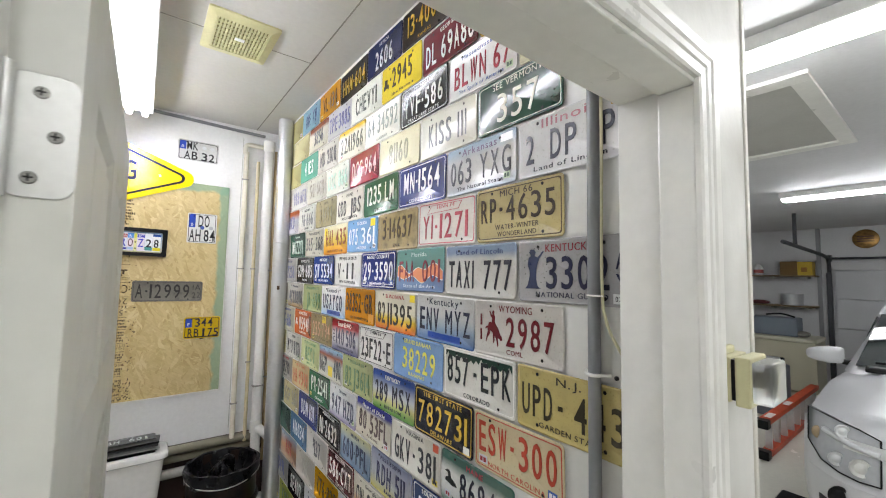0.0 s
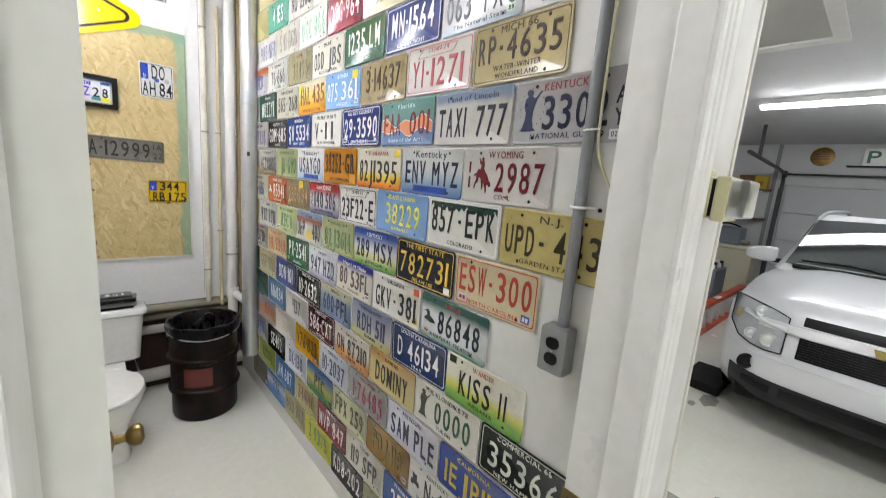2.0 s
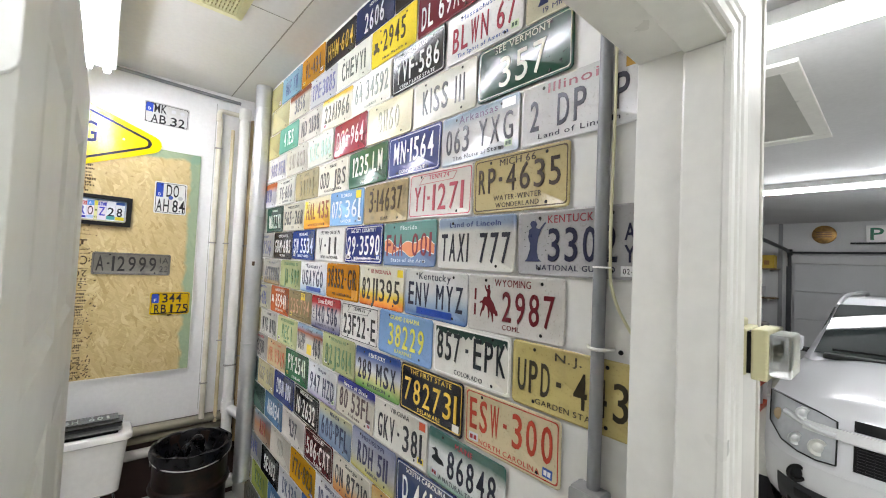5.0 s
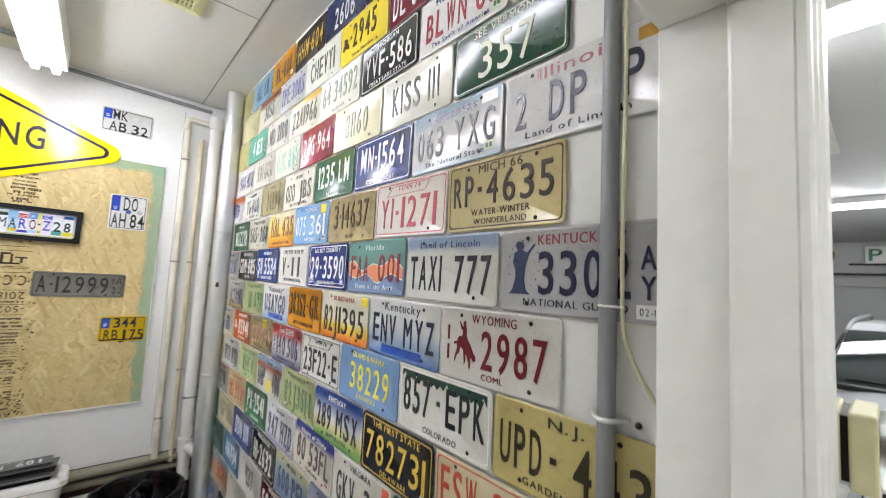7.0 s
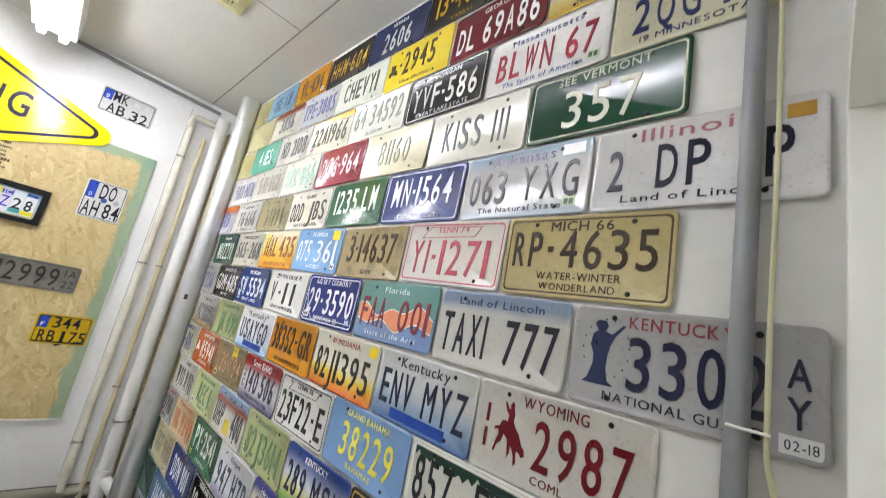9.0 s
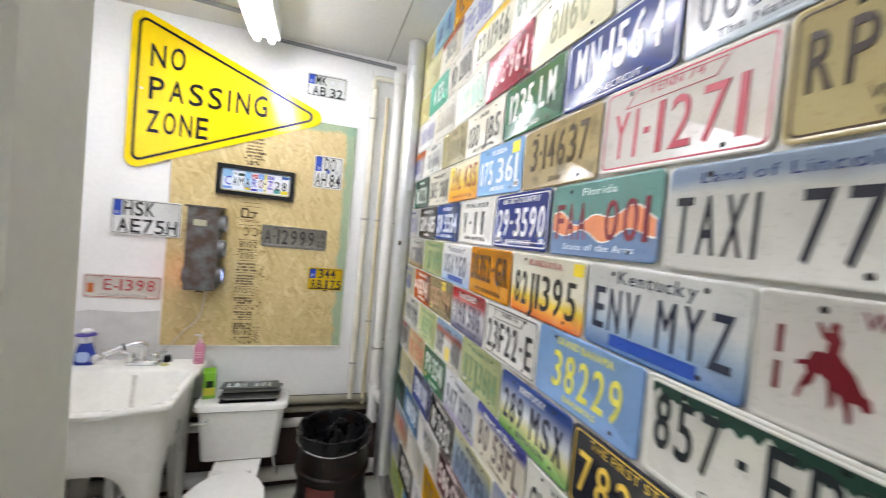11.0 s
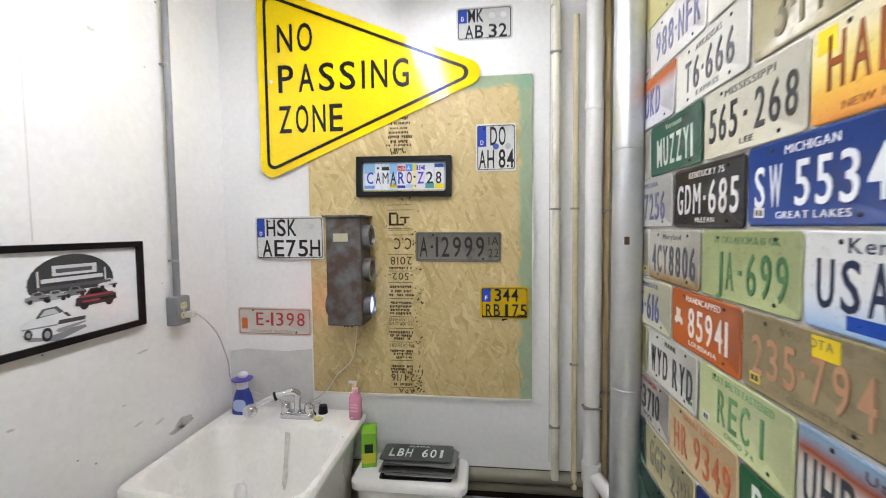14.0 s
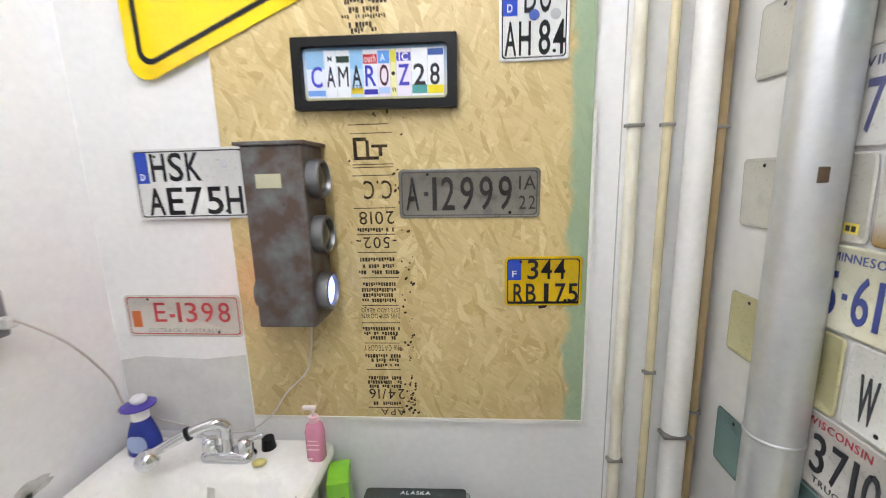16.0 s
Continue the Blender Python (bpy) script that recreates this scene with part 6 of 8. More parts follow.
        part("drawing", bars([(0.12, -0.05, 0.16, -0.045), (0.1, -0.08, 0.15, -0.07), (0.02, -0.04, 0.1, 0.06)], 0.0003, -0.0092), ink("#8f9092"), sheet)
    return ob


framed_print(-0.945, -0.48, 1.38, 1.682, True, "black framed monochrome print of old cars at a diner")
framed_print(-1.67, -1.195, 1.712, 2.018, False, "black framed pale print on the side wall")
ps = thing("parking_sign", "white metal parking sign with blue border and lettering", "road sign", at=(XL, -1.352, 1.225), turn=(0, 0, 90))
part("sheet", slab(rounded(0.4, 0.464, 0.035), 0.0, -0.003), enamel_white, ps)
part("border", rings_to_mesh([[(x, y, z_) for x, z_ in r] for r, y in ((rounded(0.396, 0.46, 0.034), -0.0031), (rounded(0.396, 0.46, 0.034), -0.0036), (rounded(0.378, 0.442, 0.027), -0.0036), (rounded(0.378, 0.442, 0.027), -0.0031))], cap_last=False), ink("#33408f"), ps)
for txt, x0, zz, st in (("RS ED", 0.06, 0.085, "plain"), ("R", 0.035, -0.02, "plain"), ("LY", 0.06, -0.115, "bold")):
    x = x0
    for ch in txt:
        if ch != " ":
            part("letter", words(ch, 0.062 if st == "plain" else 0.075, 0.03 if st == "plain" else 0.042, st, 0.0008, x, zz, -0.0031), ink("#33408f"), ps)
        x += 0.037 if st == "plain" else 0.052
db = thing("door_chime", "white plastic chime box high on the side wall", "chime", at=(XL, -1.17, 2.46), turn=(0, 0, 90))
part("case", box(-0.09, -0.05, -0.07, 0.09, 0, 0.07, 0.008), enamel_white, db)
part("label", box(-0.085, -0.052, -0.065, -0.01, -0.05, 0.03, 0.001), grey_pipe_paint, db)
hl = surface("hole_grey", "#6f6d68", 0.8)
rg = random.Random(11)
for k in range(26):
    y_, z_ = rg.uniform(-1.9, -0.35), rg.uniform(0.8, 2.6)
    solid("nail_mark", cyl((XL - 0.001, y_, z_), (XL + 0.0012, y_, z_), rg.uniform(0.002, 0.0045), n=8), hl, "small dark nail mark in the painted wall", "mark", "nail marks", "structure")


# ---- sink ----
def sink():
    ob = thing("laundry_sink", "white moulded plastic laundry tub on its own legs", "sink")
    x0, x1, y0, y1, zt = -1.765, -1.092, -0.655, -0.012, 0.868

    def ring(inset, z_, r, front=0.0, back=0.0, dip=0.0, arch=0.0):
        """One closed ring of the tub; dip lowers the middle of its front, arch lifts the middle of every side."""
        w, dpt = x1 - x0 - 2 * inset, y1 - y0 - 2 * inset - front - back
        cx, cy = (x0 + x1) / 2, (y0 + y1) / 2 + (front - back) / 2
        pts = rounded(w, dpt, r, 5)
        out = []
        for (ax, ay), (bx, by) in zip(pts, pts[1:] + pts[:1]):
            n = 16 if math.hypot(bx - ax, by - ay) > 0.08 else 1
            if n == 1:
                out.append((ax, ay))
            else:
                out += [(ax + (bx - ax) * s / n, ay + (by - ay) * s / n) for s in range(n)]
        res = []
        for x, y in out:
            u, v = abs(x) / (w / 2), abs(y) / (dpt / 2)
            zz = z_
            if y < -dpt * 0.4:
                zz -= dip * (0.5 + 0.5 * math.cos(math.pi * min(1, u)))
            e = min(u, v)
            zz += arch * max(0.0, 1 - (e / 0.8) ** 4) ** 0.6 if e < 0.8 else 0.0
            res.append((x + cx, y + cy, zz))
        return res
    part("basin", rings_to_mesh([
        ring(0.095, 0.555, 0.05), ring(0.09, 0.03, 0.045, arch=0.5), ring(0.068, 0.02, 0.05, arch=0.505), ring(0.064, 0.05, 0.05, arch=0.48), ring(0.054, 0.6, 0.055), ring(0.042, 0.72, 0.055), ring(0.036, zt - 0.045, 0.05, dip=0.024),
        ring(0.006, zt - 0.034, 0.045, dip=0.028), ring(0.0, zt - 0.026, 0.045, dip=0.03), ring(0.0, zt - 0.01, 0.045, dip=0.032), ring(0.009, zt, 0.04, dip=0.034),
        ring(0.032, zt - 0.003, 0.05, back=0.12, dip=0.032), ring(0.045, zt - 0.02, 0.055, back=0.125, dip=0.024), ring(0.085, 0.62, 0.07, front=0.02, back=0.13), ring(0.11, 0.575, 0.06, front=0.03, back=0.14)], cap_first=True), tub_plastic, ob, smooth=45)
    part("drain_streak", slab([(-0.012, 0.005), (0.012, 0.0), (0.009, -0.12), (0.013, -0.2), (0.002, -0.24), (-0.01, -0.2), (-0.008, -0.1)], 0, -0.0012), surface("grey_streak", "#d8d5cd", 0.4, dirt=0.3, big=40), ob, "grey water stain", pose(-1.4, -0.186, 0.835, -12, 0, 0))
    part("drain", lathe([(0.04, 0.576), (0.038, 0.58), (0.025, 0.578), (0.02, 0.576)], 20, center=(-1.4, -0.4)), chrome, ob, smooth=40)
    part("trap", tube(bend([(-1.4, -0.4, 0.53), (-1.4, -0.4, 0.25), (-1.4, -0.2, 0.25), (-1.4, 0.02, 0.3)], 0.05), 0.02, 12), white_pvc, ob, smooth=40)
    return zt


SINK_Z = sink()


def faucet():
    z0 = SINK_Z - 0.001
    cx, cy = -1.395, -0.1
    ob = thing("faucet", "tarnished chrome two-handle faucet with a ball-ended spout", "faucet", at=(cx, cy, z0))
    part("base", rings_to_mesh([[(x, y, z_) for x, y in rounded(0.165 - 2 * i, 0.06 - 2 * i, 0.027 - i, 5)] for i, z_ in ((0, 0), (0, 0.012), (0.006, 0.022), (0.014, 0.026))]), chrome, ob, smooth=40)
    part("riser", lathe([(0.02, 0.02), (0.016, 0.035), (0.014, 0.085), (0.016, 0.1)], 18), chrome, ob, smooth=50)
    sp = part("spout", tube(smooth_path([(0, 0, 0.07), (0.002, -0.004, 0.105), (-0.02, -0.016, 0.122), (-0.065, -0.042, 0.116), (-0.115, -0.072, 0.098), (-0.152, -0.094, 0.08)], 6), [0.0165] * 14 + [0.0145] * 17, 14), chrome, ob, smooth=60)
    part("joint_ring", cyl((-0.074, -0.047, 0.113), (-0.083, -0.052, 0.11), 0.02, n=18), black_plastic, sp, smooth=40)
    part("spray_ball", ball((-0.164, -0.102, 0.066), 0.031, 1, 1, 0.95, 20), chrome, sp, smooth=80)
    for s in (-1, 1):
        h_ = part("handle", lathe([(0.021, 0.02), (0.023, 0.04), (0.019, 0.06), (0.008, 0.066)], 18, center=(s * 0.055, 0)), chrome, ob, smooth=50)
        part("lever", tube([(s * 0.055, 0, 0.055), (s * 0.075, 0.004, 0.062), (s * 0.105, 0.012, 0.066)], [0.008, 0.007, 0.008], 10), chrome, h_, smooth=50)
    return ob


faucet()
purple = surface("purple_plastic", "#4a3f9a", 0.35, dirt=0.05)


def spray_bottle():
    ob = thing("soap_bottle", "dark blue foaming cleaner bottle with white cap and purple collar", "bottle", at=(-1.668, -0.09, SINK_Z))
    rings = []
    for z_, w, d_ in ((0, 0.088, 0.05), (0.006, 0.096, 0.056), (0.05, 0.092, 0.054), (0.09, 0.07, 0.046), (0.118, 0.046, 0.04)):
        rings.append([(x, y, z_) for x, y in rounded(w, d_, min(w, d_) * 0.4, 4)])
    part("body", rings_to_mesh(rings, cap_first=True), surface("blue_liquid", "#27368c", 0.18, dirt=0.05), ob, smooth=50)
    part("label", slab([(x, z_ + 0.045) for x, z_ in rounded(0.062, 0.055, 0.02)], -0.0272, -0.0285), surface("label_pale", "#9fb0d6", 0.4, dirt=0.2, big=60), ob)
    part("neck", lathe([(0.024, 0.118), (0.024, 0.15), (0.02, 0.153)], 20), enamel_white, ob, smooth=40)
    part("collar", lathe([(0.02, 0.153), (0.046, 0.158), (0.047, 0.162), (0.02, 0.168)], 22), purple, ob, smooth=40)
    part("pump_head", ball((0.004, 0, 0.18), 0.021, 1.1, 1, 0.75), enamel_white, ob, smooth=60)


spray_bottle()


def hand_soap():
    ob = thing("hand_soap", "pink pump bottle of hand soap", "bottle", at=(-1.125, -0.095, SINK_Z))
    pink = surface("pink_soap", "#d98fa8", 0.2, dirt=0.06)
    rings = [[(x, y, z_) for x, y in rounded(w, d_, min(w, d_) * 0.42, 4)] for z_, w, d_ in ((0, 0.05, 0.036), (0.004, 0.054, 0.04), (0.09, 0.056, 0.04), (0.11, 0.046, 0.036), (0.12, 0.026, 0.024))]
    part("body", rings_to_mesh(rings, cap_first=True), pink, ob, smooth=50)
    part("cap", cyl((0, 0, 0.12), (0, 0, 0.138), 0.0135, n=16), surface("pink_cap", "#e0b4bf", 0.3), ob, smooth=40)
    part("stem", cyl((0, 0, 0.138), (0, 0, 0.16), 0.005, n=10), surface("clear_pump", "#dcd2d0", 0.2), ob, smooth=40)
    part("nozzle", box(-0.03, -0.007, 0.158, 0.01, 0.007, 0.17, 0.004), surface("clear_pump2", "#dcd2d0", 0.2), ob)
    tagged(part("label", bars([(-0.018, 0.04, 0.018, 0.044), (-0.018, 0.055, 0.018, 0.058), (-0.014, 0.068, 0.014, 0.071), (-0.018, 0.008, -0.004, 0.014)], 0.0006, -0.0203), surface("label_rose", "#efc4cf", 0.4), ob), kind="stuff")


hand_soap()
solid("soap_bar", ball((-1.285, -0.13, SINK_Z + 0.007), 0.022, 1.0, 0.75, 0.4), surface("soap_yellow", "#c9bf77", 0.35), "worn yellow sliver of soap on the sink", "soap", smooth=80)
solid("rubber_stopper", cyl((-1.295, -0.055, SINK_Z - 0.001), (-1.295, -0.055, SINK_Z + 0.034), 0.022, 0.018, n=16), black_plastic, "black rubber sink stopper on the deck", "stopper", smooth=40)
bt = thing("white_bottle", "small white bottle standing in the sink basin", "bottle", at=(-1.55, -0.31, 0.576))
part("body", lathe([(0.02, 0), (0.024, 0.01), (0.024, 0.09), (0.012, 0.105), (0.012, 0.12)], 16), enamel_white, bt, "", pose(0, 0, 0.002, 6, 4, 20), 40)


# ---- toilet ----
def toilet():
    ob = thing("toilet", "white porcelain close-coupled toilet with its lid down", "toilet")
    cx = -0.862
    def rr(w, d_, cy, z_, r):
        return [(x + cx, y + cy, z_) for x, y in rounded(w, d_, r, 5)]
    tank = part("tank", rings_to_mesh([rr(0.36, 0.15, -0.125, 0.33, 0.03), rr(0.40, 0.175, -0.13, 0.345, 0.035), rr(0.45, 0.2, -0.135, 0.62, 0.04), rr(0.45, 0.2, -0.135, 0.636, 0.04)], cap_first=True), porcelain, ob, smooth=45)
    part("tank_lid", rings_to_mesh([rr(0.465, 0.212, -0.137, 0.634, 0.04), rr(0.49, 0.225, -0.14, 0.642, 0.045), rr(0.49, 0.225, -0.14, 0.668, 0.045), rr(0.475, 0.21, -0.14, 0.676, 0.04)], cap_first=True), porcelain, ob, smooth=45)
    lv = part("flush_lever", cyl((cx - 0.17, -0.235, 0.585), (cx - 0.17, -0.25, 0.585), 0.014, n=16), chrome, tank, "chrome flush lever", smooth=40)
    part("lever_arm", tube([(cx - 0.17, -0.25, 0.585), (cx - 0.19, -0.256, 0.583), (cx - 0.235, -0.256, 0.578)], 0.006, 8), chrome, lv, smooth=50)

    def oval(w, l, cy, z_, square=1.0, n=32):
        out = []
        for k in range(n):
            a = 2 * math.pi * k / n
            y = math.sin(a)
            ww = w / 2 * (1.0 if y < 0 else 1 - 0.12 * y * y)
            c, q = math.cos(a), abs(y) ** square * (1 if y > 0 else -1)
            out.append((cx + ww * abs(c) ** square * (1 if c > 0 else -1), cy + l / 2 * q, z_))
        return out
    part("bowl", rings_to_mesh([oval(0.222, 0.5, -0.5, 0.0, 0.4), oval(0.215, 0.49, -0.5, 0.05, 0.4), oval(0.205, 0.46, -0.505, 0.13, 0.5), oval(0.24, 0.45, -0.545, 0.19, 0.7), oval(0.325, 0.46, -0.595, 0.27), oval(0.365, 0.47, -0.615, 0.325), oval(0.355, 0.46, -0.615, 0.349)], cap_first=True), porcelain, ob, smooth=50)
    part("deck", rings_to_mesh([rr(0.2, 0.3, -0.28, 0.1, 0.04), rr(0.24, 0.34, -0.28, 0.32, 0.05), rr(0.24, 0.34, -0.28, 0.334, 0.05)], cap_first=True), porcelain, ob, smooth=45)
    part("seat", rings_to_mesh([oval(0.36, 0.46, -0.618, 0.35), oval(0.378, 0.475, -0.618, 0.355), oval(0.374, 0.47, -0.618, 0.364)], cap_first=True), porcelain, ob, smooth=50)
    part("lid", rings_to_mesh([oval(0.36, 0.455, -0.615, 0.367), oval(0.374, 0.47, -0.617, 0.372), oval(0.368, 0.462, -0.617, 0.381), oval(0.2, 0.29, -0.615, 0.388)], cap_first=True), porcelain, ob, smooth=50)
    for s in (-1, 1):
        part("seat_hinge", cyl((cx + s * 0.07 - 0.02, -0.395, 0.373), (cx + s * 0.07 + 0.02, -0.395, 0.373), 0.012, n=14), porcelain, ob, smooth=40)
    part("supply_pipe", tube(bend([(cx + 0.2, 0.0, 0.15), (cx + 0.2, -0.1, 0.15), (cx + 0.17, -0.12, 0.34)], 0.03), 0.006, 8), chrome, ob, smooth=40)


toilet()
TANK_Z = 0.676
tops = ["#9a9c9c", "#3a3b3d", "#c4c5c2", "#2f3032", "#6a6c6e", "#3b3d3f", "#2a2b2d", "#8a8c8a", "#333436"]
zz = TANK_Z + 0.001
rg = random.Random(3)
stack_shape = mesh_of(slab(rounded(0.305, 0.152, 0.012), 0.0, -0.003), "plate", 0)
for k in range(9):
    ob = thing("spare_plate", "spare dark number plate in a stack on the toilet tank", "number plate", "plate stack", at=(-0.828 + rg.uniform(-0.014, 0.014), -0.145 + rg.uniform(-0.008, 0.008), zz + 0.0005), turn=(-90 - 0.8 * k + rg.uniform(-0.8, 0.8), 0, rg.uniform(-4, 4)))
    part("sheet", stack_shape.copy(), plate_paint("#3a4442" if k == 8 else rg.choice(tops), 0.2), ob)
    if k == 8:
        x = -0.105
        for ch in "LBH 601":
            if ch != " ":
                part("character", words(ch, 0.07, 0.026 if ch != "1" else 0.012, "bold", 0.0012, x, -0.008, -0.003), ink("#c9cfca"), ob)
            x += 0.035
        tagged(part("lettering", words("ALASKA", 0.014, 0.09, "plain", 0.0008, 0, 0.055, -0.003), ink("#c9cfca"), ob), kind="stuff")
    zz += 0.0088
gb = thing("green_carton", "bright green and yellow paper carton with its flap open", "carton", at=(-1.062, -0.1, TANK_Z), turn=(0, 0, 14))
green = surface("carton_green", "#7dbb2f", 0.35, dirt=0.05)
part("carton", box(-0.032, -0.05, 0, 0.032, 0.05, 0.15, 0.002), green, gb)
part("front_panel", box(-0.03, -0.0512, 0.02, 0.03, -0.05, 0.065), surface("carton_yellow", "#c9c93a", 0.35), gb)
part("print", box(-0.018, -0.0522, 0.066, 0.018, -0.051, 0.105), surface("carton_dark", "#20331a", 0.4), gb)
part("flap", box(-0.03, -0.002, 0.149, 0.03, 0.05, 0.153, 0.001), green, gb, "", pose(0, 0, 0, 14, 0, 0))


# ---- steel drum used as a bin ----
def drum():
    ob = thing("steel_drum", "black rusty steel drum with a black bin liner", "trash can", at=(-0.347, -0.415, 0))
    prof = [(0.165, 0), (0.172, 0.006), (0.176, 0.02), (0.176, 0.17), (0.19, 0.178), (0.193, 0.19), (0.19, 0.202), (0.178, 0.21), (0.178, 0.375), (0.192, 0.383), (0.195, 0.395), (0.192, 0.407), (0.18, 0.415), (0.18, 0.575), (0.188, 0.585), (0.19, 0.595), (0.186, 0.602), (0.176, 0.598), (0.172, 0.58), (0.168, 0.3)]
    part("shell", lathe([(r_ * 1.05, z_) for r_, z_ in prof], 36), dark_steel, ob, smooth=40)
    bm = bmesh.new()
    rg = random.Random(4)
    n, rings = 44, []
    for rad, z_, wob, dz in ((0.195, 0.545, 0.003, 0.012), (0.197, 0.585, 0.003, 0.003), (0.194, 0.612, 0.002, 0.003), (0.178, 0.612, 0.004, 0.004), (0.168, 0.57, 0.012, 0.008), (0.145, 0.5, 0.02, 0.015), (0.1, 0.44, 0.02, 0.02), (0.03, 0.42, 0.005, 0.01)):
        ph = rg.uniform(0, 6)
        rings.append([((rad * 1.05 + wob * math.sin(7 * a + ph) + wob * 0.8 * math.sin(13 * a + 2 * ph)) * math.cos(a), (rad * 1.05 + wob * math.sin(7 * a + ph) + wob * 0.8 * math.sin(13 * a + 2 * ph)) * math.sin(a), z_ + dz * math.sin(9 * a + ph)) for a in [2 * math.pi * k / n for k in range(n)]])
    part("bin_liner", rings_to_mesh(rings, bm), surface("bin_bag", "#0e0e10", 0.28, dirt=0.1, big=30, fine=120, bump=0.4), ob, "crumpled black plastic bag", smooth=60)
    part("bag_fold", tube(smooth_path([(-0.05, 0.02, 0.5), (-0.02, 0.0, 0.6), (0.03, 0.03, 0.61), (0.07, 0.05, 0.52)], 6), [0.02 + 0.012 * math.sin(k * 0.6) for k in range(19)], 8), surface("bin_bag2", "#101012", 0.25, dirt=0.1, big=30, fine=120, bump=0.4), ob, smooth=60)
    a0 = radians(248)
    bm = bmesh.new()
    cols = []
    for k in range(9):
        a = a0 + radians(-24 + 6 * k)
        cols.append([bm.verts.new((r_ * math.cos(a), r_ * math.sin(a), z_)) for r_, z_ in ((0.1885, 0.235), (0.1885, 0.355), (0.187, 0.355), (0.187, 0.235))])
    for p, q in zip(cols, cols[1:]):
        for i in range(4):
            bm.faces.new((p[i], q[i], q[(i + 1) % 4], p[(i + 1) % 4]))
    bm.faces.new(list(reversed(cols[0])))
    bm.faces.new(cols[-1])
    bmesh.ops.recalc_face_normals(bm, faces=bm.faces)
    part("paper_label", bm, surface("drum_label", "#6a2f26", 0.6, dirt=0.25, big=20), ob, "faded dark red label", smooth=40)
    part("wire_handle", tube(smooth_path([(0.205 * math.cos(a), 0.205 * math.sin(a), 0.57 - 0.03 * math.sin((a - 3.3) * 1.2)) for a in [3.3 + 0.26 * k for k in range(11)]], 3), 0.003, 6), steel, ob, smooth=50)


drum()
# under and beside the sink
for x, y, r, h, c, lb in ((-1.5, -0.3, 0.045, 0.24, "#2f4aa0", "blue cleaner jug under the sink"), (-1.36, -0.25, 0.05, 0.22, "#d8d6d0", "white cleaner bottle under the sink"), (-1.22, -0.3, 0.04, 0.2, "#c9b43a", "yellow cleaner bottle under the sink"), (-1.6, -0.42, 0.04, 0.2, "#33363a", "dark bottle under the sink")):
    ob = thing("cleaner_bottle", lb, "bottle", "bottles under the sink", at=(x, y, 0))
    part("body", lathe([(r * 0.94, 0), (r, 0.01), (r, h * 0.65), (r * 0.5, h * 0.85), (r * 0.42, h * 0.88)], 18), surface("bottle_plastic", c, 0.35), ob, smooth=50)
    part("cap", lathe([(r * 0.45, h * 0.88), (r * 0.45, h), (r * 0.4, h * 1.01)], 16), enamel_white, ob, smooth=50)
tp = thing("toilet_roll_stand", "toilet roll on a slim chrome floor stand", "toilet roll", at=(-1.2, -1.33, 0))
part("foot", lathe([(0.08, 0), (0.08, 0.008), (0.02, 0.014)], 24), chrome, tp, smooth=40)
part("pole", cyl((0, 0, 0.01), (0, 0, 0.84), 0.008, n=12), chrome, tp, smooth=40)
part("roll", rings_to_mesh([[(r * math.cos(2 * math.pi * k / 28), r * math.sin(2 * math.pi * k / 28), z_) for k in range(28)] for r, z_ in ((0.02, 0.71), (0.056, 0.71), (0.056, 0.81), (0.02, 0.81), (0.02, 0.71))], cap_last=False), surface("paper_white", "#e9e9e6", 0.9), tp, "white paper roll", smooth=40)

frosted = glass("clear_plastic", (0.93, 0.94, 0.92), 0.35, 1.15)


# ---- garage ----
def switch_unit():
    ob = thing("wall_switch", "yellowed ivory thermostat box with a clear cover on the wall end", "thermostat")
    x0, x1, z0, z1 = -0.033, 0.052, 1.575, 1.648
    part("back_plate", box(x0, YO - 0.02, z0, x1, YO, z1, 0.003), ivory, ob)
    # solid black strip put in as the shade between back plate and body
    part("shadow_gap", box(x0 + 0.004, YO - 0.026, z0 + 0.004, x1 - 0.004, YO - 0.02, z1 - 0.004), black_plastic, ob)
    part("body", box(x0 - 0.001, YO - 0.047, z0 - 0.004, x1 + 0.001, YO - 0.026, z1 + 0.001, 0.003), ivory, ob)
    cover = part("cover", box(x0 + 0.005, YO - 0.074, z0 + 0.004, x1 - 0.005, YO - 0.047, z1 - 0.004, 0.004), frosted, ob, "clear plastic cover")
    part("dial", cyl(((x0 + x1) / 2, YO - 0.047, 1.612), ((x0 + x1) / 2, YO - 0.058, 1.612), 0.014, n=18), surface("dial_grey", "#6f6d62", 0.4), cover, smooth=40)
    part("lever", box((x0 + x1) / 2 - 0.003, YO - 0.06, 1.612, (x0 + x1) / 2 + 0.003, YO - 0.056, 1.632), black_plastic, cover)
    part("top_box", box(x0 + 0.004, YO - 0.012, z1, x1 - 0.03, YO, z1 + 0.014, 0.004), ivory, ob)


switch_unit()
# hatch in the garage ceiling
ht = thing("ceiling_hatch", "white framed loft hatch in the garage ceiling", "hatch", kind="structure")
for b in ((1.54, -2.82, 1.64, -1.9), (2.87, -2.82, 2.97, -1.9), (1.64, -2.82, 2.87, -2.74), (1.64, -1.98, 2.87, -1.9)):
    part("hatch_trim", box(b[0], b[1], GZ - 0.02, b[2], b[3], GZ, 0.003), trim_paint, ht)
part("hatch_panel", box(1.64, -2.74, GZ - 0.006, 2.87, -1.98, GZ), surface("hatch_board", "#bdbcb6", 0.6, dirt=0.2), ht)


